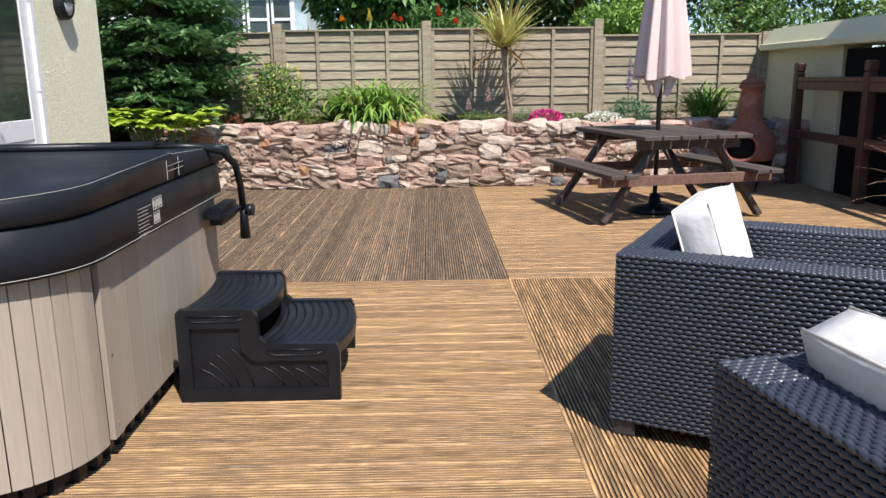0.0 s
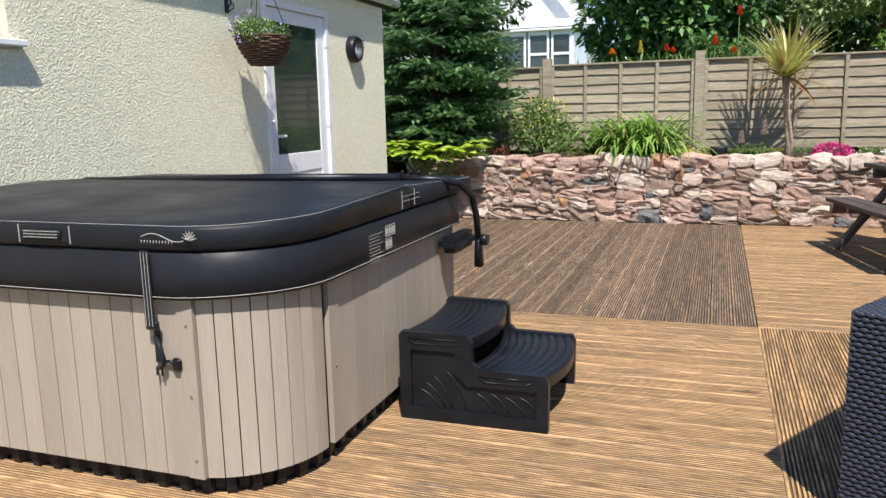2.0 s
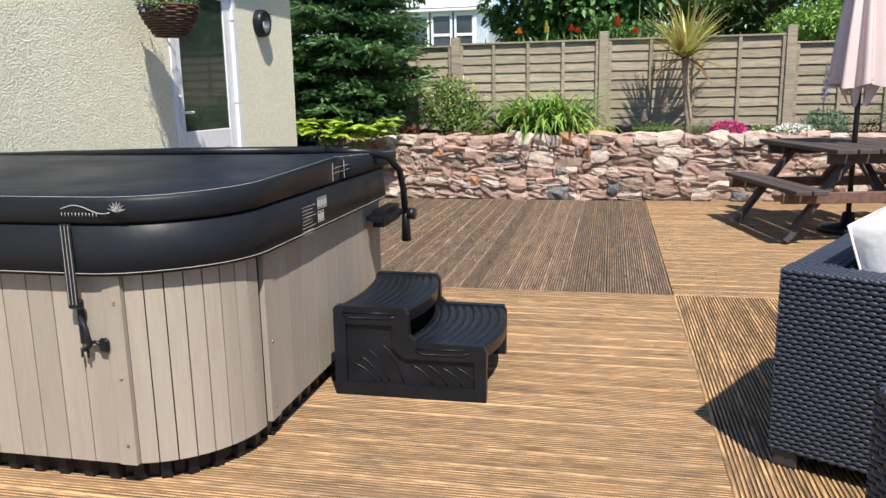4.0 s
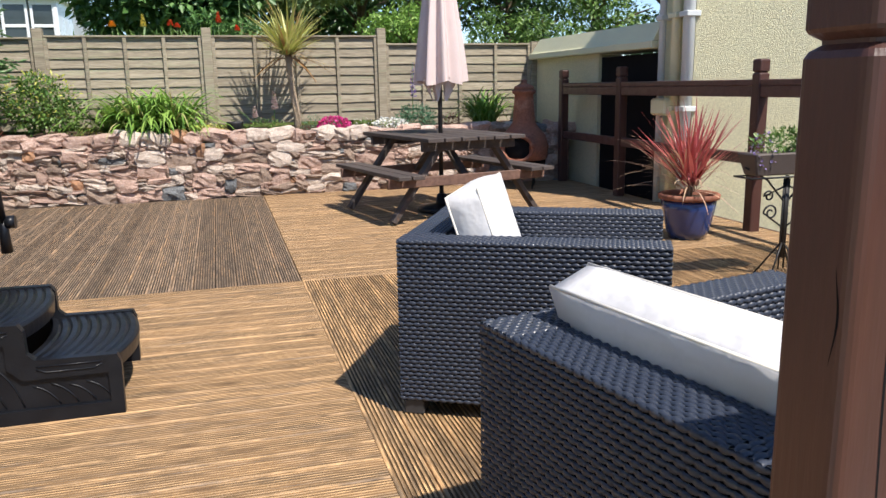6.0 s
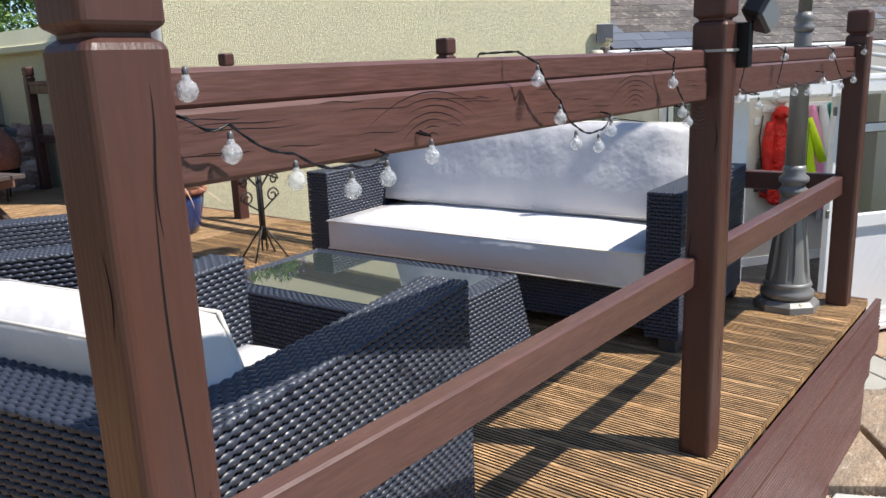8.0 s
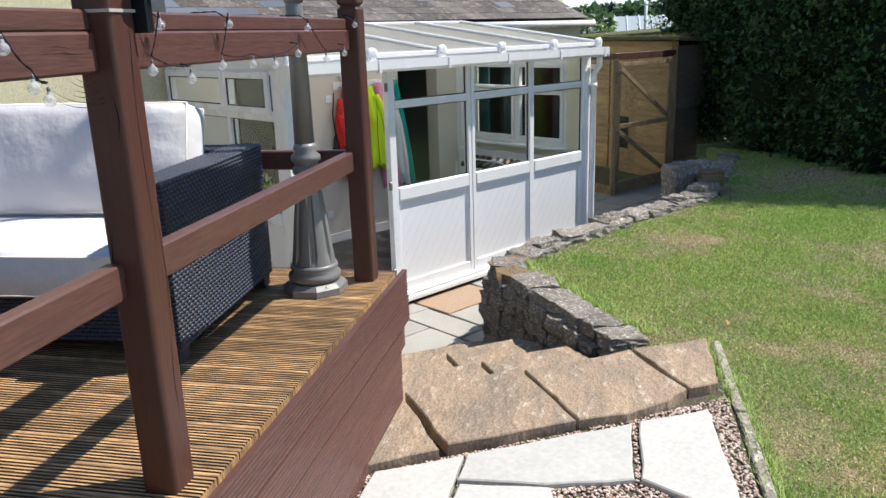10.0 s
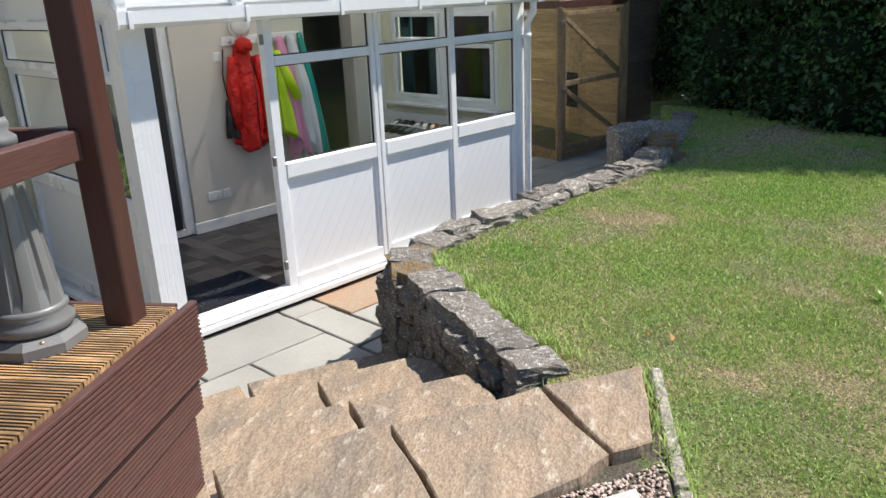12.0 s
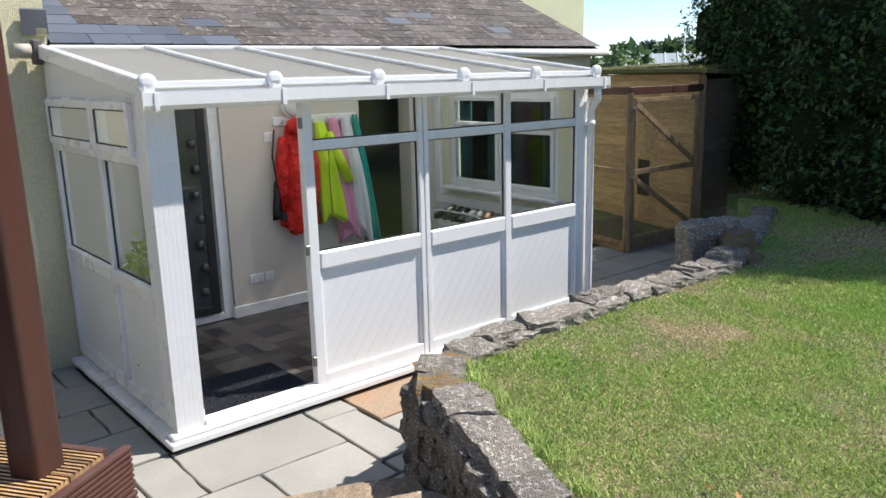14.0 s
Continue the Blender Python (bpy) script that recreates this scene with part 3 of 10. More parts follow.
# fascia
random.seed(5)
fascia = thing("deck_fascia", label="brown-stained grooved boards cladding the deck edge", category="fascia", kind="structure")
for k, (z, yy, x0) in enumerate(((0.0, 2.528, 6.03), (-0.132, 2.524, 6.03), (-0.262, 2.545, 6.0), (-0.40, 2.552, 5.95), (-0.53, 2.552, 5.94), (-0.66, 2.552, 5.93))):
    me = board_mesh("fascia_board", x0 + 1.4, brown_wood, width=0.127, thick=0.024)
    ob = new("fascia_board", me)
    ob.parent = fascia
    ob.matrix_basis = Matrix.Translation((DECK_X0, yy - 0.024, z - 0.127)) @ Matrix.Rotation(math.pi / 2, 4, "X") @ Matrix.Translation((0, 0, 0.0))
    if k < 9:
        me = board_mesh("fascia_board", 5.8, brown_wood, width=0.127, thick=0.024)
        ob = new("fascia_board", me)
        ob.parent = fascia
        ob.matrix_basis = Matrix.Translation((6.004 - 0.02 * (k > 2), 2.56, z - 0.127)) @ Matrix.Rotation(math.pi / 2, 4, "Z") @ Matrix.Rotation(math.pi / 2, 4, "X")

# ---- balustrade ----


def post_bm(h=1.345, w=0.095):
    """A post with rounded edges, a V groove under its top and eased upper edges."""
    bm = bmesh.new()
    rings = []
    for z, d in ((0.0, 0.0), (h - 0.116, 0.0), (h - 0.109, 0.003), (h - 0.103, 0.011), (h - 0.099, 0.011), (h - 0.092, 0.002), (h - 0.088, 0.0), (h - 0.014, 0.0), (h - 0.004, 0.004), (h, 0.013)):
        a, r = w / 2 - d, 0.013
        ring = []
        for cx, cy, a0 in ((a - r, -a + r, -90), (a - r, a - r, 0), (-a + r, a - r, 90), (-a + r, -a + r, 180)):
            for k in range(5):
                t = math.radians(a0 + 22.5 * k)
                ring.append(bm.verts.new((cx + r * math.cos(t), cy + r * math.sin(t), z)))
        rings.append(ring)
    for u, v in zip(rings, rings[1:]):
        for k in range(20):
            bm.faces.new((u[k], u[(k + 1) % 20], v[(k + 1) % 20], v[k]))
    bm.faces.new(list(reversed(rings[0])))
    bm.faces.new(rings[-1])
    return bm


rail = thing("balustrade", label="dark brown stained timber balustrade round the deck", category="railing", kind="structure")
POSTS = [(2.395, 2.656, 1.31), (4.118, 2.66, 1.36), (5.865, 2.66, 1.335), (5.79, 4.93, 1.335), (5.82, 7.2, 1.335), (5.83, 9.37, 1.335), (5.83, 10.78, 1.335)]
for i, (x, y, h) in enumerate(POSTS):
    p = part("post", post_bm(h), brown_post, rail)
    if i < 2:
        rc = random.Random(70 + i)
        for zc, ln, xx, side_ in ((1.08, 0.16, 0.012, 0), (0.86, 0.42, 0.006, 0), (0.55, 0.30, 0.030, 0), (0.30, 0.22, 0.012, 0), (0.95, 0.10, -0.030, 1), (0.62, 0.14, 0.03, 1), (1.0, 0.2, 0.0, 2)):
            cb = bmesh.new()
            n_ = 9
            L1, R1 = [], []
            for q in range(n_ + 1):
                f_ = q / n_
                w_ = 0.0014 * math.sin(math.pi * f_) + 0.0001
                c_ = xx + 0.004 * math.sin(f_ * 5 + zc * 9)
                z_ = zc + (f_ - 0.5) * ln
                for lst, o_ in ((L1, -w_), (R1, w_)):
                    lst.append(cb.verts.new({0: (c_ + o_, -0.0479, z_), 1: (-0.0479, c_ + o_, z_), 2: (0.0479, c_ + o_, z_)}[side_]))
            for q in range(n_):
                cb.faces.new((L1[q], R1[q], R1[q + 1], L1[q + 1]))
            part("crack", cb, black_void, p, "dark drying crack in the post")
    p.location = (x, y, 0)
for (a, b) in zip(POSTS, POSTS[1:]):
    front = abs(a[1] - b[1]) < 0.1
    
    a2, b2 = Vector(a[:2]), Vector(b[:2])
    d = (b2 - a2).normalized()
    nrm = Vector((d.y, -d.x))
    a2, b2 = a2 + d * 0.046, b2 - d * 0.046
    if front:
        off = nrm * -0.03
    else:
        off = nrm * 0.0
    sag = 0.006 if a[0] < 2.4 else 0.0
    A, B = a2 + off, b2 + off
    bm = bmesh.new()
    beam(bm, (A.x, A.y, 1.092 - sag), (B.x, B.y, 1.092), 0.070, 0.088, 0.006)
    part("top_rail", bm, brown_wood, rail)
    if a[0] < 2.4:
        top_rail = bpy.data.objects["top_rail"]
        rk = random.Random(12)
        face = lambda x, z: (x, A.y + (x - A.x) * d.y / d.x - 0.0352, z)
        bm = bmesh.new()
        for kx, up in ((2.905, 1), (3.62, 1), (4.02, -1)):
            for q in range(7):
                w_, h_ = 0.018 + 0.022 * q, 0.012 + 0.0105 * q
                n_ = 14
                lo_, hi_ = rk.uniform(-0.9, -0.2), rk.uniform(0.3, 1.0)
                P_ = [(kx + w_ * 1.25 * (lo_ + (hi_ - lo_) * k / n_), 1.066 + up * h_ * (1 - (lo_ + (hi_ - lo_) * k / n_) ** 2) - 0.012) for k in range(n_ + 1)]
                R1 = [(bm.verts.new(face(px, pz - 0.0008 * math.sin(math.pi * k / n_) - 0.0001)), bm.verts.new(face(px, pz + 0.0008 * math.sin(math.pi * k / n_) + 0.0001))) for k, (px, pz) in enumerate(P_)]
                for u_, v_ in zip(R1, R1[1:]):
                    bm.faces.new((u_[0], v_[0], v_[1], u_[1]))
        for q in range(22):
            x0_, z0_, ln_ = rk.uniform(2.42, 3.95), rk.uniform(1.056, 1.13), rk.uniform(0.04, 0.16)
            R1 = [(bm.verts.new(face(x0_ + ln_ * k / 6, z0_ + 0.002 * math.sin(k) - 0.0006 * math.sin(math.pi * k / 6) - 0.0001)), bm.verts.new(face(x0_ + ln_ * k / 6, z0_ + 0.002 * math.sin(k) + 0.0006 * math.sin(math.pi * k / 6) + 0.0001))) for k in range(7)]
            for u_, v_ in zip(R1, R1[1:]):
                bm.faces.new((u_[0], v_[0], v_[1], u_[1]))
        part("grain_crack", bm, black_void, top_rail, "dark drying cracks round knots in the rail", "stuff")
    bm = bmesh.new()
    A3, B3 = a2 + off - nrm * 0.006, b2 + off - nrm * 0.006
    beam(bm, (A3.x, A3.y, 1.1585 - sag), (B3.x, B3.y, 1.1585), 0.066, 0.047, 0.006)
    part("handrail", bm, brown_wood, rail)
    bm = bmesh.new()
    A3, B3 = a2 + off, b2 + off
    beam(bm, (A3.x, A3.y, 0.568), (B3.x, B3.y, 0.568), 0.045, 0.088, 0.005)
    part("lower_rail", bm, brown_wood, rail)

# ---- houses ----
house_left = wall("house_wall_west", (-1.4, -3.0), (-1.4, 9.86), -1.5, 2.42, 0.3, render_house, openings=((7.53 + 3, 8.62 + 3, 0.0, 2.17), (3.4 + 3, 5.20 + 3, 1.66, 2.42)))
bm = bmesh.new()
box(bm, -5.0, -1.70, 9.56, 9.86, -1.5, 2.42)
part("house_wall_return", bm, render_house, kind="structure")
bm = bmesh.new()
t = bmesh.new()
prismv = [(-1.36, 2.38), (-1.36, 2.44), (-4.6, 4.0), (-4.6, 3.6)]
lo = [bm.verts.new((x, -3.2, z)) for x, z in prismv]
hi = [bm.verts.new((x, 10.06, z)) for x, z in prismv]
bm.faces.new(lo)
bm.faces.new(list(reversed(hi)))
for k in range(4):
    bm.faces.new((lo[k], lo[(k + 1) % 4], hi[(k + 1) % 4], hi[k]))
bmesh.ops.recalc_face_normals(bm, faces=bm.faces)
t.free()
slate_mat = material("worn_slate", (0.085, 0.076, 0.074), 0.75, 0.4, var=0.8, scale=6, color2=(0.13, 0.115, 0.11), grain=0.3, grain_scale=45, bump=0.5, bump_scale=30, rand=0.28,
                     patch=(0.17, 0.155, 0.13), patch_at=(0.53, 0.66), patch_scale=9)
part("roof_west", bm, slate_mat, kind="structure")
dark_fascia = material("dark_eaves_board", (0.03, 0.026, 0.024), 0.6)
bm = bmesh.new()
box(bm, -1.4, -1.37, -3.2, 9.98, 2.34, 2.375)
part("eaves_board", bm, dark_fascia, kind="structure")
bm = bmesh.new()
tube(bm, [(-1.315, -3.2, 2.40), (-1.315, 10.08, 2.40)], 0.042, 10)
tagged(part("roof_gutter", bm, white_paint, label="white plastic half-round roof gutter"), category="gutter")

wall("house_wall_east", (6.02, 8.39), (9.75, 5.85), -1.5, 6.0, 0.3, render_cream)
wall("house_wall_east_return", (9.75, 5.85), (9.75 + 0.568 * 3, 5.85 + 0.823 * 3), -1.5, 6.0, 0.3, render_cream)
wall("alley_wall", (6.05, 9.02), (6.05, 8.38), -1.5, 6.0, 0.3, smooth_cream)
wall("alley_pier", (6.05, 12.16), (6.05, 10.32), -1.5, 1.50, 0.3, render_cream)
# Two solid near-black boxes paint the darkness of the store and its doorway.
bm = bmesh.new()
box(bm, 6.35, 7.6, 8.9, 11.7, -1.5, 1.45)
part("store_dark", bm, black_void, kind="structure", label="near-black block standing for the unlit store inside")
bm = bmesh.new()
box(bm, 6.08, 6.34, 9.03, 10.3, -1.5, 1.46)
part("store_opening", bm, black_void, kind="structure", label="near-black block standing for the unlit store doorway")
bm = bmesh.new()
box(bm, 5.93, 6.5, 9.0, 12.14, 1.50, 1.58, 0.01)
t = bmesh.new()
for z, d in ((1.58, 0.0), (1.76, 0.09)):
    for x, y in ((5.96 + d, 9.0), (6.5, 9.0), (6.5, 12.12 - d), (5.96 + d, 12.12 - d)):
        t.verts.new((x, y, z))
t.verts.ensure_lookup_table()
v = t.verts
for q in ((0, 1, 5, 4), (1, 2, 6, 5), (2, 3, 7, 6), (3, 0, 4, 7), (4, 5, 6, 7), (3, 2, 1, 0)):
    t.faces.new([v[i] for i in q])
merge(bm, t)
tagged(part("store_coping", bm, smooth_cream, label="smooth cream-painted coping over the garden store", kind="structure"))
# downpipes on the alley wall
for nm, y, r, mat in (("downpipe", 8.86, 0.034, grey_white), ("soil_pipe", 8.62, 0.05, smooth_cream), ("downpipe", 8.42, 0.055, grey_white)):
    pr = thing(nm, label="painted plastic pipe fixed to the cream house wall" if nm == "soil_pipe" else "pale grey plastic downpipe fixed to the house wall", category="pipe")
    bm = bmesh.new()
    tube(bm, [(5.97, y, -0.3), (5.97, y, 5.9)], r, 12)
    part("pipe", bm, mat, pr)
    for z in (0.9, 1.75, 2.8):
        bm = bmesh.new()
        box(bm, 5.97 - r - 0.012, 6.05, y - r - 0.014, y + r + 0.014, z, z + 0.05, 0.006)
        part("bracket", bm, mat, pr)
bm = bmesh.new()
box(bm, 5.86, 6.04, 8.60, 8.86, 0.86, 1.02, 0.02)
tagged(part("hopper_head", bm, smooth_cream, label="cream hopper box catching waste pipes"), category="pipe")
# ---- foliage helpers ----


def leaf_arrays(pts, dirs, ups, lengths, widths, fold=0.25):
    """Folded diamond leaves: four corners and a mid rib each."""
    d = dirs / np.linalg.norm(dirs, axis=1, keepdims=True)
    s = np.cross(d, ups)
    s /= np.linalg.norm(s, axis=1, keepdims=True) + 1e-9
    n = np.cross(s, d)
    L, W = lengths[:, None], widths[:, None]
    v = np.stack([pts, pts + d * L * 0.45 + s * W * 0.5 - n * W * fold * 0.0 + n * W * fold, pts + d * L, pts + d * L * 0.45 - s * W * 0.5 + n * W * fold], axis=1)
    k = len(pts)
    idx = np.arange(k)[:, None] * 4
    f = np.concatenate([idx + np.array([[0, 1, 2]]), idx + np.array([[0, 2, 3]])], axis=1).reshape(-1, 3)
    return v.reshape(-1, 3), f


def mesh_np(name, verts, faces, mat, parent=None, label="", kind="", smooth=False):
    me = bpy.data.meshes.new(name)
    nf, k = faces.shape
    me.vertices.add(len(verts))
    me.vertices.foreach_set("co", np.asarray(verts, dtype=np.float32).ravel())
    me.loops.add(nf * k)
    me.loops.foreach_set("vertex_index", faces.astype(np.int32).ravel())
    me.polygons.add(nf)
    me.polygons.foreach_set("loop_start", np.arange(0, nf * k, k, dtype=np.int32))
    me.update(calc_edges=True)
    me.materials.append(mat)
    if smooth:
        me.shade_smooth()
    ob = new(name, me)
    ob.parent = parent
    return tagged(ob, label=label, kind=kind)


def crown_points(rng, blobs, n, shell=0.55):
    """Points in the outer shells of ellipsoid clumps, with outward directions."""
    vol = np.array([r[0] * r[1] * r[2] for _, r in blobs]) ** 0.67
    pick = rng.choice(len(blobs), n, p=vol / vol.sum())
    c = np.array([b[0] for b in blobs])[pick]
    r = np.array([b[1] for b in blobs])[pick]
    d = rng.normal(size=(n, 3))
    d /= np.linalg.norm(d, axis=1, keepdims=True)
    rad = shell + (1 - shell) * rng.random(n) ** 0.6
    rad *= 1 + 0.12 * np.sin(d[:, 0] * 9 + pick) * np.cos(d[:, 1] * 7 + pick * 2)
    return c + d * r * rad[:, None], d


def foliage(name, blobs, n, length, width, mat, parent, seed, droop=0.3, shell=0.55, label="", kind="stuff", spread=0.9):
    rng = np.random.default_rng(seed)
    p, d = crown_points(rng, blobs, n, shell)
    dirs = d + rng.normal(size=(n, 3)) * spread - np.array([0, 0, droop])
    ups = np.array([0, 0, 1.0]) + rng.normal(size=(n, 3)) * 0.5 + d * 0.6
    L = length * rng.uniform(0.6, 1.25, n)
    v, f = leaf_arrays(p, dirs, ups, L, width * L / length)
    return mesh_np(name, v, f, mat, parent, label, kind)


def blades(name, roots, n, length, width, mat, parent, seed, lean=0.6, arch=1.0, seg=5, label="", up=1.0, tipw=0.15, kind="stuff"):
    """Arching strap leaves springing from root points."""
    rng = np.random.default_rng(seed)
    root = np.array(roots)[rng.integers(0, len(roots), n)] + rng.normal(size=(n, 3)) * np.array([0.03, 0.03, 0.0])
    az = rng.uniform(0, 2 * np.pi, n)
    L = length * rng.uniform(0.6, 1.15, n)
    lean_ = lean * rng.uniform(0.15, 1.15, n)
    out = np.stack([np.cos(az), np.sin(az), np.zeros(n)], 1)
    side = np.stack([-np.sin(az), np.cos(az), np.zeros(n)], 1)
    pos, ang = root.copy(), lean_.copy()
    rows = []
    for i in range(seg + 1):
        t = i / seg
        w = width * (1 - (1 - tipw) * t ** 1.8) * (0.55 + 0.45 * min(1, t * 4)) * (0.0 if i == seg else 1)
        rows.append(np.stack([pos - side * w / 2, pos + side * w / 2], 1))
        stepv = out * np.sin(ang)[:, None] + np.array([0, 0, up]) * np.cos(ang)[:, None]
        pos = pos + stepv * (L / seg)[:, None]
        ang = ang + arch * rng.uniform(0.6, 1.3, n) * (1.5 / seg) * (0.5 + t)
    V = np.stack(rows, 1).reshape(n, -1, 3)
    m = (seg + 1) * 2
    base = np.arange(n)[:, None] * m
    f = np.concatenate([base + np.array([[2 * i, 2 * i + 1, 2 * i + 3, 2 * i + 2]]) for i in range(seg)], 1).reshape(-1, 4)
    return mesh_np(name, V.reshape(-1, 3), f, mat, parent, label, kind)


def branchy(parent, base, height, r, n, spread, mat, seed, name="trunk", start=0.3, rise=0.6, wob=0.08, top=None):
    rnd = random.Random(seed)
    bm = bmesh.new()
    b = Vector(base)
    k = 8
    pts = [b + Vector((rnd.uniform(-wob, wob) * i / k * height * 0.5, rnd.uniform(-wob, wob) * i / k * height * 0.5, height * i / k)) for i in range(k + 1)]
    tube(bm, pts, r, 8, [r * (1 - 0.8 * i / k) for i in range(k + 1)])
    for j in range(n):
        t = start + (1 - start) * (j + 0.5) / n
        p0 = pts[min(int(t * k), k)]
        az = j * 2.4 + rnd.uniform(-0.4, 0.4)
        L = spread * rnd.uniform(0.6, 1.1) * (1 - 0.4 * t)
        d = Vector((math.cos(az), math.sin(az), rise))
        q = [p0 + d * L * s + Vector((0, 0, 0.1 * L * math.sin(3 * s))) for s in (0, 0.35, 0.7, 1.0)]
        rr = r * (1 - 0.75 * t) * 0.6
        tube(bm, q, rr, 6, [rr, rr * 0.7, rr * 0.45, rr * 0.15])
    return part(name, bm, mat, parent, "", smooth=False)


bark = material("brown_bark", (0.17, 0.12, 0.08), 0.9, 0.2, var=0.7, scale=8, grain=0.3, grain_scale=40, bump=0.9, bump_scale=30, stretch=(3, 3, 0.6), bump_dist=0.02)
pale_bark = material("pale_ringed_bark", (0.40, 0.31, 0.22), 0.85, 0.2, var=0.6, scale=6, grain=0.25, grain_scale=50, bump=0.9, bump_scale=30, stretch=(1, 1, 4), bump_dist=0.012)
fence_wood = material("silvered_fence_wood", (0.35, 0.30, 0.225), 0.85, 0.2, var=0.8, scale=2.5, color2=(0.24, 0.20, 0.145), grain=0.28, grain_scale=14, bump=0.5, bump_scale=30, stretch=(0.5, 5, 9), rand=0.14,
                      patch=(0.30, 0.31, 0.20), patch_at=(0.55, 0.72), patch_scale=1.6)

# ---- panel fence ----
random.seed(31)
fence = thing("garden_fence", label="weathered grey-brown waney-lap panel fence with wooden posts", category="fence", kind="structure")
FP = [(-4.0, 12.35, 1.80, 0.5), (-2.05, 12.3, 1.84, 0.5), (-0.14, 12.24, 1.90, 0.5), (1.73, 12.2, 1.91, 0.5), (3.89, 12.2, 1.91, 0.5), (6.02, 12.2, 1.74, 0.5)]
TOPS = [1.74, 1.78, 1.80, 1.80, 1.70]
for i, (x, y, zt, zb) in enumerate(FP):
    bm = bmesh.new()
    box(bm, x - 0.055, x + 0.055, y - 0.07, y + 0.04, zb, zt, 0.004)
    part("fence_post", bm, fence_wood, fence)
for i, ((x0, y0, _, _), (x1, y1, _, _)) in enumerate(zip(FP, FP[1:])):
    zt = TOPS[i]
    zb = zt - 1.03
    L = math.hypot(x1 - x0, y1 - y0) - 0.11
    base = Matrix.Translation((x0 + 0.055, y0, 0)) @ Matrix.Rotation(math.atan2(y1 - y0, x1 - x0), 4, "Z")
    n = 9
    for k in range(n):
        h = (zt - zb) / n
        bm = bmesh.new()
        seg = 7
        vs = []
        for s in range(seg + 1):
            x = L * s / seg
            wob = random.uniform(-0.007, 0.007)
            for (yy, zz) in ((-0.004, zb + h * (k + 1) + 0.012), (-0.024, zb + h * k - 0.012 + wob), (-0.018, zb + h * k - 0.014 + wob), (0.003, zb + h * (k + 1) + 0.012)):
                vs.append(bm.verts.new((x, yy, zz)))
        for s in range(seg):
            a, b = s * 4, s * 4 + 4
            for c in range(4):
                bm.faces.new((vs[a + c], vs[a + (c + 1) % 4], vs[b + (c + 1) % 4], vs[b + c]))
        sl = part("slat", bm, fence_wood, fence)
        sl.matrix_basis = base
    for k in range(5):
        x = L * k / 4
        w = 0.042
        x = min(max(x, w / 2), L - w / 2)
        bm = bmesh.new()
        box(bm, x - w / 2, x + w / 2, -0.046, -0.024, zb - 0.01, zt - 0.002, 0.003)
        b = part("batten", bm, fence_wood, fence)
        b.matrix_basis = base
    bm = bmesh.new()
    box(bm, 0, L, -0.05, 0.02, zt, zt + 0.022, 0.003)
    c = part("capping", bm, fence_wood, fence)
    c.matrix_basis = base
# ---- raised bed ----
bm = bmesh.new()
nx, ny = 60, 12
grid = {}
for i in range(nx + 1):
    for j in range(ny + 1):
        x, y = -4.0 + 10.0 * i / nx, 11.1 + 1.25 * j / ny
        grid[i, j] = bm.verts.new((x, y, 0.60 + 0.10 * j / ny + 0.05 * noise.noise(Vector((x * 3, y * 3, 0)))))
for i in range(nx):
    for j in range(ny):
        bm.faces.new((grid[i, j], grid[i + 1, j], grid[i + 1, j + 1], grid[i, j + 1]))
tagged(part("bed_soil", bm, earth, label="dark crumbly soil of the raised bed", kind="structure", smooth=True), category="soil")
bm = bmesh.new()
box(bm, -4.0, 6.0, 11.06, 13.0, -1.45, 0.56)
box(bm, -4.0, -1.42, 9.9, 11.1, -1.45, 0.3)
part("bed_core", bm, earth, kind="structure")
bm = bmesh.new()
box(bm, -30, 30, 12.9, 60, -1.45, 0.9)
tagged(part("neighbour_ground", bm, ground_mat, label="higher ground of the next garden", kind="structure"), category="ground")
# ---- rubble wall ----
ST = [
    material("pink_stone", (0.56, 0.39, 0.32), 0.9, 0.2, var=0.8, scale=10, color2=(0.36, 0.23, 0.18), grain=0.25, grain_scale=60, bump=0.9, bump_scale=24, bump_dist=0.02, rand=0.2, patch=(0.62, 0.52, 0.45), patch_at=(0.55, 0.7), patch_scale=8),
    material("cream_stone", (0.66, 0.56, 0.48), 0.9, 0.2, var=0.8, scale=10, color2=(0.46, 0.34, 0.27), grain=0.25, grain_scale=60, bump=0.9, bump_scale=24, bump_dist=0.02, rand=0.16, patch=(0.70, 0.63, 0.56), patch_at=(0.55, 0.7), patch_scale=8),
    material("brown_stone", (0.42, 0.31, 0.24), 0.9, 0.2, var=0.8, scale=10, color2=(0.22, 0.16, 0.13), grain=0.3, grain_scale=60, bump=0.9, bump_scale=24, bump_dist=0.02, rand=0.22, patch=(0.45, 0.36, 0.30), patch_at=(0.55, 0.7), patch_scale=8),
    material("blue_grey_stone", (0.21, 0.215, 0.22), 0.9, 0.25, var=0.8, scale=10, color2=(0.13, 0.135, 0.14), grain=0.3, grain_scale=60, bump=0.9, bump_scale=24, bump_dist=0.02, rand=0.2, patch=(0.36, 0.36, 0.35), patch_at=(0.56, 0.7), patch_scale=8),
    material("rust_stone", (0.47, 0.25, 0.14), 0.9, 0.2, var=0.8, scale=10, color2=(0.34, 0.20, 0.13), grain=0.25, grain_scale=60, bump=0.9, bump_scale=24, bump_dist=0.02, rand=0.2),
]
STM = [[rock_mesh("stone", m, 50 + 7 * i + s, 0.52, 3, 0.08, 0.13) for s in range(6)] for i, m in enumerate(ST)]
random.seed(77)
rub = thing("bed_wall", label="rubble retaining wall of pink, cream and grey stones", category="wall", kind="structure")
bm = bmesh.new()
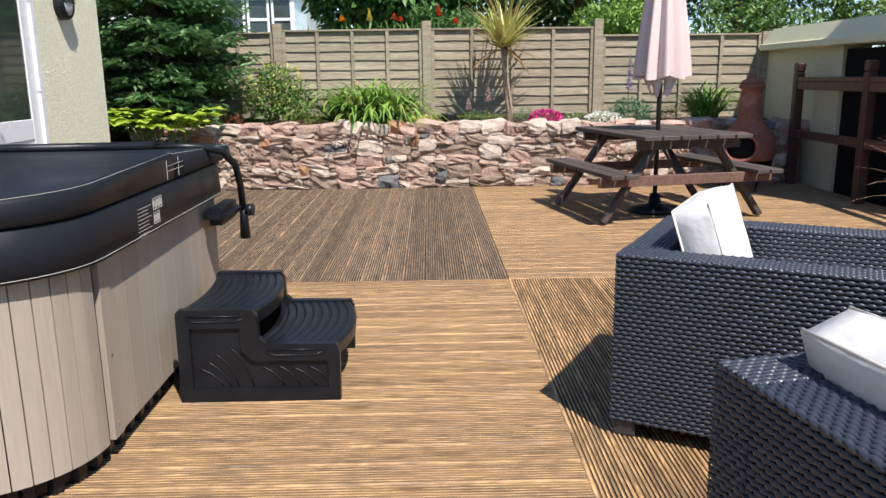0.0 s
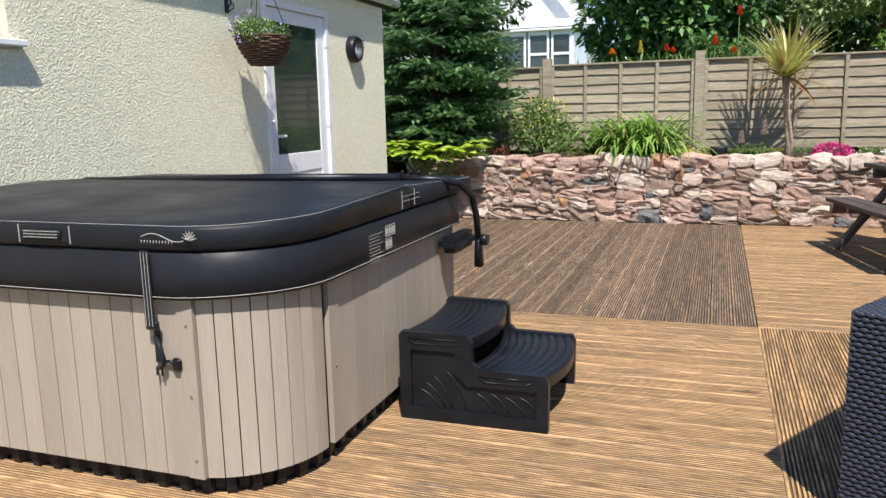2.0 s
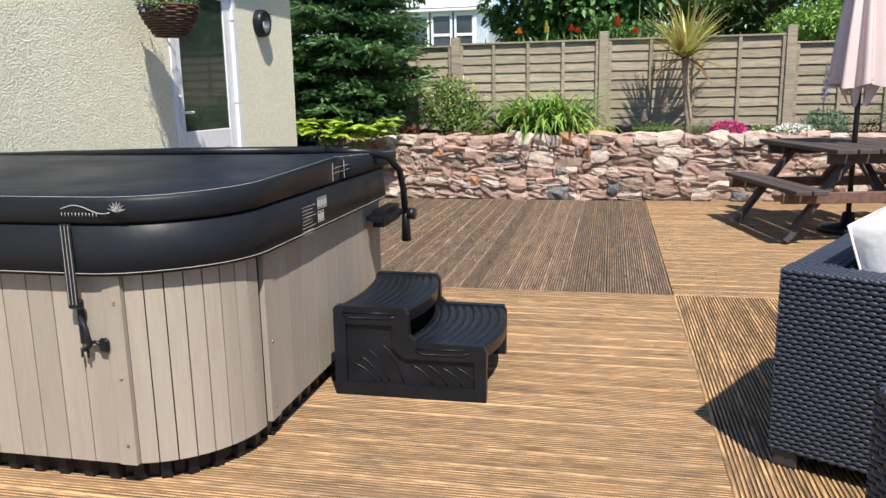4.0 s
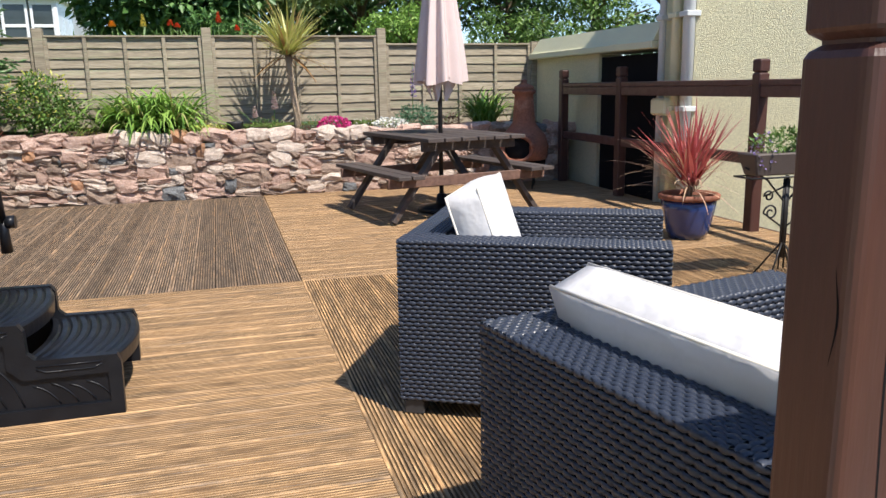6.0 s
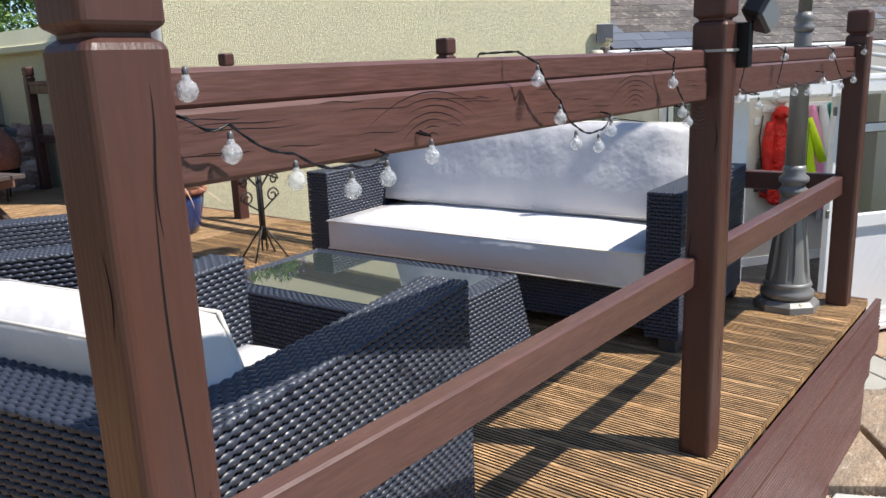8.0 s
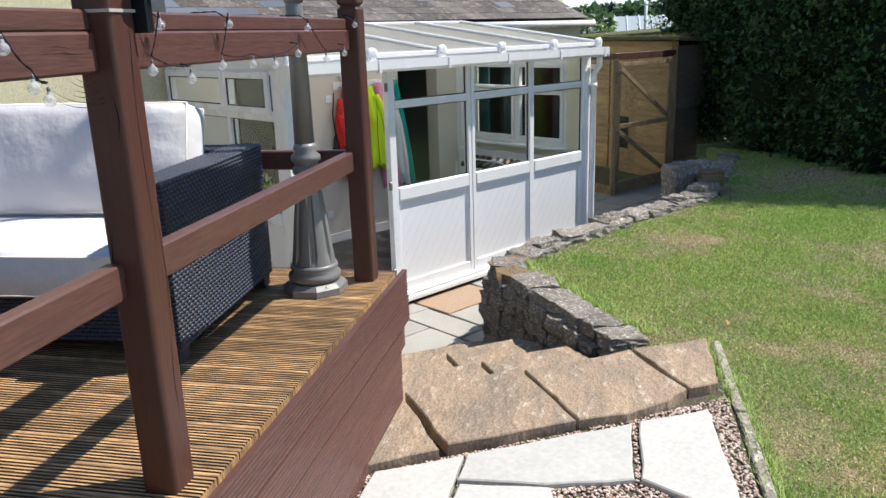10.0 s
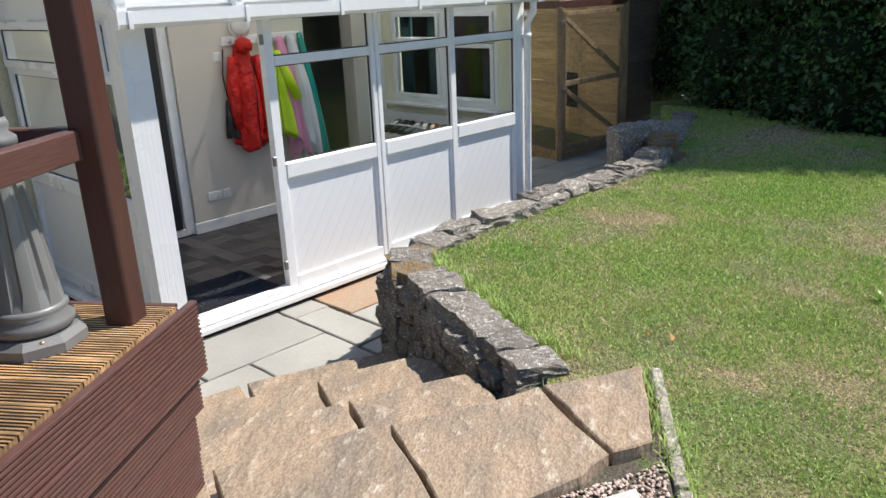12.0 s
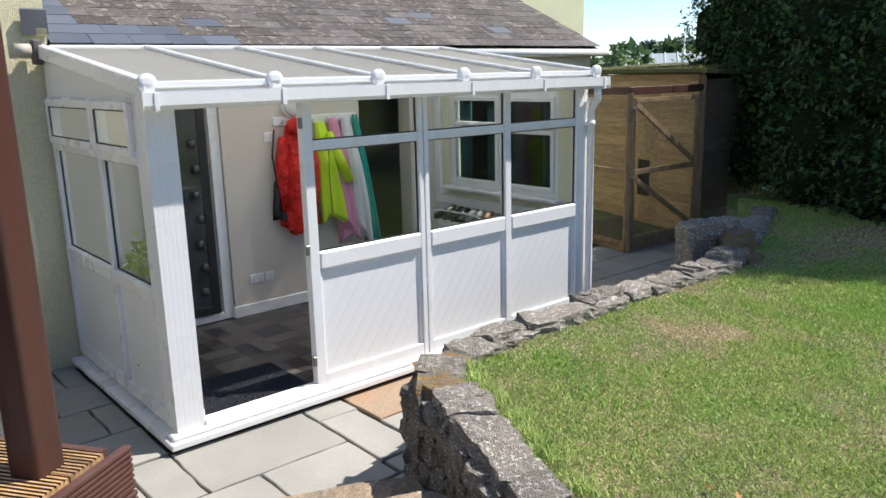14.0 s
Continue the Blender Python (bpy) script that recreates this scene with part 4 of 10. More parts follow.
box(bm, -1.6, 5.98, 10.925, 11.12, -0.1, 0.58)
part("mortar", bm, material("pinkish_mortar", (0.40, 0.28, 0.22), 0.95, 0.1, var=0.7, scale=12, grain=0.3, grain_scale=50, bump=1.0, bump_scale=40, bump_dist=0.01), rub, "dark recessed mortar")
X0, X1, Z1, cell = -1.55, 5.95, 0.62, 0.03
nxc, nzc = int((X1 - X0) / cell), int(Z1 / cell)
occ = np.zeros((nxc, nzc), bool)
for k in range(nzc):
    for i in range(nxc):
        if occ[i, k]:
            continue
        big = random.random() < 0.18
        w = random.randint(7, 10) if big else random.randint(3, 10)
        h = random.randint(4, 5) if big else random.choice((1, 1, 2, 2, 2, 3))
        w0 = 0
        while i + w0 < nxc and not occ[i + w0, k] and w0 < w:
            w0 += 1
        h = min(h, nzc - k)
        while h > 1 and occ[i:i + w0, k:k + h].any():
            h -= 1
        occ[i:i + w0, k:k + h] = True
        if w0 < 3 and h > 2:
            h = 2
        xc, zc = X0 + (i + w0 / 2) * cell, (k + h / 2) * cell
        mi = random.choices(range(5), (0.44, 0.24, 0.27, 0.04, 0.01))[0]
        y = 10.99 + random.uniform(-0.018, 0.018)
        m = Matrix.Translation((xc, y, zc)) @ Matrix.Rotation(random.uniform(-0.16, 0.16), 4, "Y") @ Matrix.Rotation(random.uniform(-0.08, 0.08), 4, "Z") @ Matrix.Diagonal((w0 * cell * 1.20, 0.22, h * cell * 1.20 + 0.006, 1))
        place(random.choice(STM[mi]), "stone", rub, m)
x = X0
while x < X1:
    w = random.uniform(0.13, 0.30)
    mi = random.choices(range(5), (0.42, 0.28, 0.20, 0.08, 0.02))[0]
    m = Matrix.Translation((x + w / 2, 11.02 + random.uniform(-0.02, 0.03), 0.655 + random.uniform(-0.02, 0.02))) @ Matrix.Rotation(random.uniform(-0.25, 0.25), 4, "Y") @ Matrix.Rotation(random.uniform(-0.3, 0.3), 4, "Z") @ Matrix.Diagonal((w * 1.12, 0.30, random.uniform(0.10, 0.17), 1))
    place(random.choice(STM[mi]), "stone", rub, m)
    x += w * 0.93

# ---- planting in the bed ----
fir_leaf = leaf_material("fir_needles", (0.04, 0.12, 0.045), (0.20, 0.35, 0.13), 0.42)
fir_tip = leaf_material("fir_new_needles", (0.13, 0.25, 0.10), (0.24, 0.38, 0.17), 0.45)
dark_leaf = leaf_material("dark_glossy_leaves", (0.018, 0.05, 0.014), (0.07, 0.15, 0.04), 0.35)
mid_leaf = leaf_material("mid_green_leaves", (0.06, 0.14, 0.03), (0.20, 0.32, 0.07), 0.45)
fig_leaf = leaf_material("fig_leaves", (0.04, 0.11, 0.03), (0.15, 0.29, 0.08), 0.4)
acer_leaf = leaf_material("pale_variegated_leaves", (0.16, 0.24, 0.07), (0.42, 0.50, 0.22), 0.5)
lily_leaf = leaf_material("strap_leaves", (0.11, 0.25, 0.04), (0.32, 0.48, 0.10), 0.4)
lily_dry = leaf_material("yellowing_strap_leaves", (0.38, 0.36, 0.12), (0.50, 0.46, 0.20), 0.5)
lime_leaf = leaf_material("lime_green_leaves", (0.36, 0.52, 0.05), (0.52, 0.66, 0.11), 0.35)
yellow_leaf = leaf_material("yellow_green_leaves", (0.40, 0.42, 0.06), (0.60, 0.58, 0.14), 0.5)
red_leaf = leaf_material("red_brown_leaves", (0.14, 0.04, 0.02), (0.28, 0.10, 0.05), 0.5)
blue_leaf = leaf_material("blue_green_leaves", (0.05, 0.14, 0.07), (0.13, 0.25, 0.14), 0.5)
cord_leaf = leaf_material("bronze_green_sword_leaves", (0.36, 0.40, 0.09), (0.66, 0.62, 0.24), 0.45)
cord_red = leaf_material("bronze_red_sword_leaves", (0.30, 0.15, 0.06), (0.42, 0.28, 0.10), 0.45)
magenta = leaf_material("magenta_petals", (0.45, 0.01, 0.13), (0.72, 0.06, 0.30), 0.6)
white_petal = leaf_material("white_petals", (0.75, 0.74, 0.68), (0.85, 0.85, 0.80), 0.6)
mauve = leaf_material("mauve_petals", (0.28, 0.20, 0.45), (0.45, 0.36, 0.62), 0.6)
pinkish = leaf_material("pale_pink_petals", (0.55, 0.40, 0.42), (0.75, 0.65, 0.62), 0.6)
orange_petal = leaf_material("orange_petals", (0.75, 0.30, 0.02), (0.85, 0.45, 0.05), 0.5)
red_petal = leaf_material("red_petals", (0.65, 0.06, 0.03), (0.80, 0.16, 0.06), 0.5)
yellow_petal = leaf_material("yellow_petals", (0.70, 0.60, 0.10), (0.80, 0.72, 0.25), 0.5)

# fir tree: tiers of drooping boughs
fir = thing("fir_tree", label="young dark green fir tree with tiered boughs in the raised bed", category="tree")
FX, FY, FH = -1.42, 11.48, 4.4
rnd = random.Random(3)
bm = bmesh.new()
tube(bm, [(FX, FY, 0.5), (FX, FY, 2.4), (FX, FY, FH)], 0.06, 8, [0.07, 0.04, 0.008])
np_pts, np_dir, np_up, np_len, np_wid = [], [], [], [], []
tips = []
tw_p, tw_d, tw_t = [], [], []
for j in range(170):
    t = min(1, max(0, (j + 0.5) / 170 + rnd.uniform(-0.02, 0.02)))
    z = 0.72 + (FH - 0.85) * t
    R = (1.08 if z < 1.9 else 1.08 * (1 - (z - 1.9) / (FH - 1.6))) * rnd.uniform(0.72, 1.05) + 0.05
    if z < 1.0:
        R *= 0.8
    az = j * 2.399 + rnd.uniform(-0.3, 0.3)
    out = Vector((math.cos(az), math.sin(az) * 0.78, 0))
    side = Vector((-out.y, out.x, 0))
    pts = [Vector((FX, FY, z)) + out * R * s + Vector((0, 0, 0.10 * R * s - 0.30 * R * s * s + 0.18 * R * s ** 4)) for s in (0, 0.25, 0.5, 0.75, 1.0)]
    tube(bm, pts, 0.01, 5, [0.013, 0.010, 0.007, 0.005, 0.003])
    for k in range(11):
        s = 0.2 + 0.8 * k / 10
        a = pts[min(int(s * 4), 3)].lerp(pts[min(int(s * 4) + 1, 4)], s * 4 - int(s * 4)) if s < 1 else pts[4]
        for sg in ((-1, 1) if k < 10 else (0,)):
            L = R * 0.42 * (1.15 - s) + 0.07
            d = (out * 0.75 + side * sg * 0.8 + Vector((0, 0, -0.12))).normalized() if sg else out
            nn = max(5, int(L / 0.012))
            for q in range(nn):
                p = a + d * L * (q / nn) + Vector((0, 0, -0.1 * L * (q / nn) ** 2))
                for s2 in (-1, 1):
                    sd = d.cross(Vector((0, 0, 1))).normalized()
                    np_pts.append(p)
                    np_dir.append(d * 0.7 + sd * s2 * 0.9 + Vector((0, 0, 0.25 + rnd.uniform(-0.2, 0.2))))
                    tips.append(s > 0.72 and q > nn * 0.45)
            for q in range(max(3, int(L / 0.045))):
                tw_p.append(a + d * L * q / max(3, int(L / 0.045)) + Vector((0, 0, rnd.uniform(-0.05, 0.05))))
                tw_d.append(d + side * rnd.uniform(-0.6, 0.6) + Vector((0, 0, rnd.uniform(-0.5, 0.45))))
                tw_t.append(s > 0.8)
part("trunk", bm, bark, fir)
A, D, T = np.array(np_pts), np.array(np_dir), np.array(tips)
rng = np.random.default_rng(5)
U = np.tile([0, 0, 1.0], (len(A), 1)) + rng.normal(size=A.shape) * 0.3
for nm, sel, mt in (("needles", ~T, fir_leaf), ("new_needles", T, fir_tip)):
    v, f = leaf_arrays(A[sel], D[sel], U[sel], np.full(sel.sum(), 0.034) * rng.uniform(0.8, 1.3, sel.sum()), np.full(sel.sum(), 0.009), 0.0)
    mesh_np(nm, v, f, mt, fir, kind="stuff")

TP, TD, TT_ = np.array(tw_p), np.array(tw_d), np.array(tw_t)
for nm, sel, mt in (("twig_growth", ~TT_, fir_leaf), ("young_growth", TT_, fir_tip)):
    V_, F_, n_ = [], [], int(sel.sum())
    for k, up_ in enumerate(((0, 0, 1.0), (0.7, 0.7, 0.25))):
        v, f = leaf_arrays(TP[sel], TD[sel], np.tile(up_, (n_, 1)) + rng.normal(size=(n_, 3)) * 0.15, rng.uniform(0.08, 0.15, n_), np.full(n_, 0.034), 0.1)
        V_.append(v)
        F_.append(f + k * 4 * n_)
    mesh_np(nm, np.concatenate(V_), np.concatenate(F_), mt, fir, kind="stuff")

lb = thing("lime_leaved_shrub", label="low shrub with broad lime-green leaves beside the rubble wall", category="shrub")
rnd = random.Random(8)
bm = bmesh.new()
P_, D_, U_, L_ = [], [], [], []
for k in range(26):
    az = rnd.uniform(0, 6.28)
    c = Vector((-1.15 + rnd.uniform(-0.52, 0.60), 10.62 + rnd.uniform(-0.2, 0.2), 0.77 + rnd.uniform(-0.03, 0.16)))
    tube(bm, [(-1.15, 10.62, 0.0), ((c.x - 1.15) / 2, (c.y + 10.62) / 2, c.z * 0.7), tuple(c)], 0.006, 5)
    for q in range(7):
        a = az + (q - 3) * 0.62
        P_.append(c)
        D_.append(Vector((math.cos(a), math.sin(a), -0.12 + rnd.uniform(-0.1, 0.1))))
        U_.append(Vector((rnd.uniform(-.2, .2), rnd.uniform(-.2, .2), 1)))
        L_.append(0.24 * rnd.uniform(0.7, 1.15) * (1 - 0.08 * abs(q - 3)))
tagged(part("stem_growth", bm, mid_leaf, lb), kind="stuff")
L_ = np.array(L_)
v, f = leaf_arrays(np.array(P_), np.array(D_), np.array(U_), L_, L_ * 0.62, 0.12)
mesh_np("leaf", v, f, lime_leaf, lb, kind="stuff")
bm = bmesh.new()
lathe(bm, [(0.16, 0.0), (0.19, 0.34), (0.21, 0.36), (0.19, 0.37), (0.17, 0.33)], 20, Matrix.Translation((-1.15, 10.55, 0.0)))
tagged(part("plant_pot", bm, material("dark_pot_plastic", (0.03, 0.03, 0.032), 0.5), label="dark plastic plant pot on the deck"), category="plant pot")

fb = []
for j in range(120):
    t_ = (j + 0.5) / 120
    z = 0.75 + (FH - 1.0) * t_
    R = (1.0 if z < 1.9 else 1.0 * (1 - (z - 1.9) / (FH - 1.6)))
    az = j * 2.399
    k = (0.45, 0.75, 0.95)[j % 3] * R
    fb.append(((FX + math.cos(az) * k, FY + math.sin(az) * k * 0.8, z - 0.12 * k), (0.28 * (0.4 + R * 0.6), 0.26 * (0.4 + R * 0.6), 0.075)))
rose = thing("rose_bush", label="rounded glossy green shrub with small new shoots", category="shrub")
branchy(rose, (-0.05, 11.5, 0.62), 0.45, 0.012, 9, 0.3, bark, 2, start=0.1, rise=1.2)
foliage("leaves", [((-0.05, 11.5, 1.05), (0.38, 0.30, 0.28)), ((-0.18, 11.45, 0.95), (0.26, 0.24, 0.2)), ((0.15, 11.45, 0.92), (0.28, 0.24, 0.2)), ((-0.08, 11.5, 1.25), (0.2, 0.18, 0.14))], 2600, 0.05, 0.028, mid_leaf, rose, 12, 0.3, 0.35)
foliage("shoots", [((-0.05, 11.5, 1.12), (0.4, 0.3, 0.28))], 300, 0.045, 0.02, yellow_leaf, rose, 13, -0.5, 0.85)

lily = thing("day_lily_clump", label="large arching clump of bright green strap leaves", category="plant")
roots = [(1.05 + 0.13 * math.cos(a) * k, 11.50 + 0.07 * math.sin(a) * k, 0.64) for k in range(1, 4) for a in (0, 1.1, 2.2, 3.3, 4.4, 5.5)]
blades("leaf", roots, 700, 0.86, 0.044, lily_leaf, lily, 3, 0.75, 1.6, 8, kind="stuff")
blades("faded_leaf", roots, 80, 0.9, 0.028, lily_dry, lily, 4, 0.8, 1.4, 8, kind="stuff")
lily2 = thing("day_lily_clump", label="smaller clump of strap leaves behind the chiminea", category="plant")
roots = [(5.05 + 0.1 * math.cos(a), 11.45 + 0.1 * math.sin(a), 0.68) for a in range(6)]
blades("leaf", roots, 230, 0.68, 0.028, lily_leaf, lily2, 6, 0.7, 1.6, 6, kind="stuff")

cord = thing("cordyline_palm", label="cabbage palm with a slim pale trunk and spiky bronze-green head", category="palm")
bm = bmesh.new()
tube(bm, [(2.70, 11.5, 0.55), (2.71, 11.5, 0.85), (2.66, 11.5, 1.2), (2.64, 11.5, 1.56)], 0.04, 12, [0.052, 0.043, 0.036, 0.040])
part("trunk", bm, pale_bark, cord)
blades("upper_leaf", [(2.64, 11.5, 1.56)], 130, 0.74, 0.030, cord_leaf, cord, 9, 1.25, 0.35, 5, kind="stuff")
blades("lower_leaf", [(2.64, 11.5, 1.55)], 60, 0.70, 0.026, cord_red, cord, 10, 1.75, 0.40, 5, kind="stuff")


def mound(name, c, r, h, n, length, width, mat, label, seed, category="plant", flower=None, fn=0, fs=0.02):
    t = thing(name, label=label, category=category)
    foliage("leaves", [((c[0], c[1], c[2] + h * 0.3), (r, r * 0.8, h))], n, length, width, mat, t, seed, -0.1, 0.3)
    if flower:
        foliage("flowers", [((c[0], c[1], c[2] + h * 0.45), (r * 0.95, r * 0.75, h * 0.95))], fn, fs, fs * 0.9, flower, t, seed + 1, -0.4, 0.85)
    return t


mound("golden_groundcover", (1.62, 11.15, 0.68), 0.28, 0.10, 700, 0.035, 0.02, yellow_leaf, "low golden-yellow ground cover spilling over the wall", 20)
mound("heather_mound", (2.32, 11.3, 0.68), 0.30, 0.12, 900, 0.035, 0.010, mid_leaf, "low green mound with a few dark flowers", 22, flower=red_leaf, fn=80)
mound("pink_dianthus", (3.11, 11.28, 0.69), 0.20, 0.10, 500, 0.04, 0.008, blue_leaf, "cushion of bright magenta flowers", 24, flower=magenta, fn=900, fs=0.03)
mound("silver_shrub", (2.87, 11.4, 0.68), 0.13, 0.15, 400, 0.03, 0.010, blue_leaf, "small silvery green shrub", 26)
mound("green_tuft", (3.45, 11.3, 0.68), 0.15, 0.09, 300, 0.03, 0.010, mid_leaf, "small grey-green flowering tuft in the bed", 27, flower=white_petal, fn=40)
mound("white_flowers", (3.78, 11.25, 0.70), 0.20, 0.07, 250, 0.03, 0.012, mid_leaf, "mound of white flower heads", 28, flower=white_petal, fn=420, fs=0.035)
mound("lupin_foliage", (4.14, 11.4, 0.72), 0.26, 0.18, 1100, 0.055, 0.016, blue_leaf, "rounded blue-green leafy plant", 30)
mound("bronze_sedum", (4.58, 11.35, 0.70), 0.15, 0.12, 350, 0.03, 0.014, red_leaf, "small bronze-red leaved plant", 32)
mound("russet_shrub", (-0.55, 11.3, 0.66), 0.18, 0.14, 350, 0.04, 0.016, red_leaf, "small russet shrub under the fir", 34)
mound("low_evergreen", (0.42, 11.3, 0.66), 0.16, 0.1, 300, 0.035, 0.012, yellow_leaf, "straggly yellow-green plant in the bed", 36)
mound("low_evergreen", (-1.9, 11.3, 0.66), 0.5, 0.35, 1500, 0.06, 0.03, dark_leaf, "dark evergreen at the corner of the bed", 37)


def spike(name, base, h, flower_h, mat, label, seed, r=0.022):
    t = thing(name, label=label, category="flower")
    bm = bmesh.new()
    tube(bm, [base, (base[0] + 0.01, base[1], base[2] + h)], 0.005, 6)
    part("stem", bm, mid_leaf, t)
    rng_ = np.random.default_rng(seed)
    n = 160
    z = rng_.random(n)
    a = rng_.uniform(0, 6.28, n)
    rr = r * (1.1 - 0.7 * z)
    p = np.stack([base[0] + 0.01 + rr * np.cos(a) * 0.4, base[1] + rr * np.sin(a) * 0.4, base[2] + h - flower_h + flower_h * z], 1)
    d = np.stack([np.cos(a), np.sin(a), np.full(n, 0.3)], 1)
    v, f = leaf_arrays(p, d, np.tile([0, 0, 1.0], (n, 1)), rr * 1.1, rr * 0.9)
    mesh_np("petals", v, f, mat, t, kind="stuff")
    return t


spike("lupin_spike", (4.10, 11.4, 0.8), 0.66, 0.42, mauve, "tall mauve lupin spike", 1, 0.035)
spike("pale_flower_spike", (2.43, 11.4, 0.7), 0.45, 0.22, pinkish, "pale pink flower spike", 2, 0.035)
spike("pale_flower_spike", (2.20, 11.35, 0.7), 0.28, 0.14, pinkish, "short pale pink flower spike", 3, 0.03)
for i, (x, z, mt, fh) in enumerate(((0.62, 1.98, orange_petal, 0.08), (0.98, 2.06, yellow_petal, 0.16), (1.30, 2.0, red_petal, 0.08), (1.88, 2.1, red_petal, 0.14), (2.15, 2.42, red_petal, 0.12), (2.1, 1.94, red_petal, 0.08), (1.38, 1.96, red_petal, 0.06))):
    spike("red_hot_poker", (x, 12.6, 0.9), z - 0.9 + 0.04, fh, mt, "red-hot poker flower above the fence" if mt != orange_petal else "orange lily flower above the fence", 40 + i, 0.030 if mt is not orange_petal else 0.035)
foliage("poker_leaves", [((1.4, 12.7, 1.6), (1.4, 0.25, 0.3))], 1200, 0.16, 0.02, mid_leaf, thing("poker_plants", label="leafy tops of border plants behind the fence", category="plant"), 48, -0.8, 0.2)
bm = bmesh.new()
lathe(bm, [(0.09, 0), (0.09, 0.13), (0.10, 0.15), (0.08, 0.15)], 12, Matrix.Translation((1.98, 11.35, 0.66)))
tagged(part("dark_pot", bm, MATS["dark_pot_plastic"], label="small dark pot in the raised bed"), category="plant pot")


# ---- trees beyond the fence ----
def tree(name, base, h, r, blobs, n, ll, lw, mat, label, seed, bk=bark, droop=0.3, shell=0.45, parts=9, spread=None):
    t = thing(name, label=label, category="tree")
    branchy(t, base, h * 0.85, r, parts, spread or h * 0.35, bk, seed)
    foliage("crown", blobs, n, ll, lw, mat, t, seed, droop, shell, kind="stuff")
    return t


rnd = random.Random(19)


def clumps(c, R, n, r0, r1, seed):
    rr = random.Random(seed)
    out = []
    for _ in range(n):
        d = Vector((rr.gauss(0, 1), rr.gauss(0, 1), rr.gauss(0, 1))).normalized() * rr.uniform(0.35, 1.0)
        s = rr.uniform(r0, r1)
        out.append(((c[0] + d.x * R[0], c[1] + d.y * R[1], c[2] + d.z * R[2]), (s, s, s * 0.75)))
    return out


tree("fig_tree", (1.2, 15.6, 0.85), 4.6, 0.12, clumps((1.25, 15.5, 3.0), (1.65, 1.0, 1.75), 60, 0.35, 0.62, 1), 26000, 0.15, 0.085, fig_leaf, "broad dark green tree beyond the fence", 51)
tree("laurel_tree", (-1.9, 13.6, 0.85), 4.2, 0.1, clumps((-2.2, 13.6, 2.6), (1.2, 0.7, 1.8), 28, 0.35, 0.6, 2), 12000, 0.11, 0.05, dark_leaf, "dense dark laurel behind the fir tree", 53)
tree("pale_acer_tree", (4.3, 15.8, 0.85), 4.4, 0.09, clumps((3.9, 15.4, 3.15), (1.35, 0.9, 0.75), 24, 0.25, 0.5, 3), 9000, 0.12, 0.05, acer_leaf, "tree with pale variegated leaves beyond the fence", 55, droop=0.1)
tree("shade_tree", (4.2, 18.0, 0.85), 6.0, 0.16, clumps((4.3, 18.0, 3.6), (1.9, 1.0, 2.6), 36, 0.5, 0.9, 4), 12000, 0.17, 0.09, dark_leaf, "tall dark tree in shade behind the hedge", 57)
for i, x in enumerate((5.0, 6.6, 8.2, 9.8)):
    tree("hedge_tree", (x, 14.6, 0.85), 4.6, 0.12, clumps((x, 14.6, 2.7), (0.95, 0.7, 2.1), 26, 0.35, 0.6, 10 + i), 9500, 0.10, 0.045, mid_leaf if i % 2 == 0 else dark_leaf, "tall leafy hedge shrub beyond the fence", 60 + i)
tree("bay_shrub", (4.6, 13.4, 0.85), 1.6, 0.05, clumps((4.55, 13.4, 1.95), (0.5, 0.4, 0.35), 10, 0.2, 0.35, 20), 2500, 0.08, 0.03, lily_leaf, "bright green shrub just behind the fence", 70)
tree("bay_shrub", (6.6, 13.2, 0.85), 1.5, 0.05, clumps((6.3, 13.2, 1.75), (1.0, 0.3, 0.35), 12, 0.2, 0.35, 21), 3500, 0.08, 0.03, mid_leaf, "green shrub just behind the fence", 71)
tree("garden_shrub", (2.2, 14.0, 0.85), 1.5, 0.05, clumps((2.0, 14.0, 1.7), (0.9, 0.3, 0.5), 12, 0.18, 0.32, 22), 3000, 0.09, 0.04, fig_leaf, "leafy shrub just behind the fence", 72)
bm = bmesh.new()
tube(bm, [(2.40, 20, 0.8), (2.46, 20, 5.2)], 0.06, 8)
box(bm, 2.25, 2.70, 19.96, 20.04, 4.9, 5.0)
tagged(part("utility_pole", bm, bark, label="wooden utility pole beyond the gardens"), category="pole")
bm = bmesh.new()
tube(bm, [(2.46, 20, 3.42), (9, 22, 3.9)], 0.012, 5)
tube(bm, [(2.44, 20, 3.1), (-8, 19, 3.0)], 0.010, 5)
tagged(part("overhead_cable", bm, MATS["dark_pot_plastic"], label="thin black overhead cable strung from the pole"), category="cable")

# ---- neighbour's house and garden room ----
nc = thing("neighbour_house", label="neighbouring white house with a white-framed garden room", category="house")
grey_gable = material("pale_grey_render", (0.62, 0.63, 0.64), 0.8, var=0.3, scale=2)
glass = glass_material("window_glass")
dim_glass = material("dim_window", (0.035, 0.045, 0.045), 0.08, 0.6, var=0.5, scale=2, color2=(0.07, 0.08, 0.075))
bm = bmesh.new()
v = [bm.verts.new(p) for p in ((-9, 24.0, 0.8), (-1.9, 24.0, 0.8), (-1.9, 24.0, 3.8), (-3.4, 24.0, 5.7), (-9, 24.0, 5.7))]
v2 = [bm.verts.new((q.co.x, 30, q.co.z)) for q in v]
bm.faces.new(v)
bm.faces.new(list(reversed(v2)))
for k in range(5):
    bm.faces.new((v[k], v2[k], v2[(k + 1) % 5], v[(k + 1) % 5]))
bmesh.ops.recalc_face_normals(bm, faces=bm.faces)
part("wall", bm, grey_gable, nc)
bm = bmesh.new()
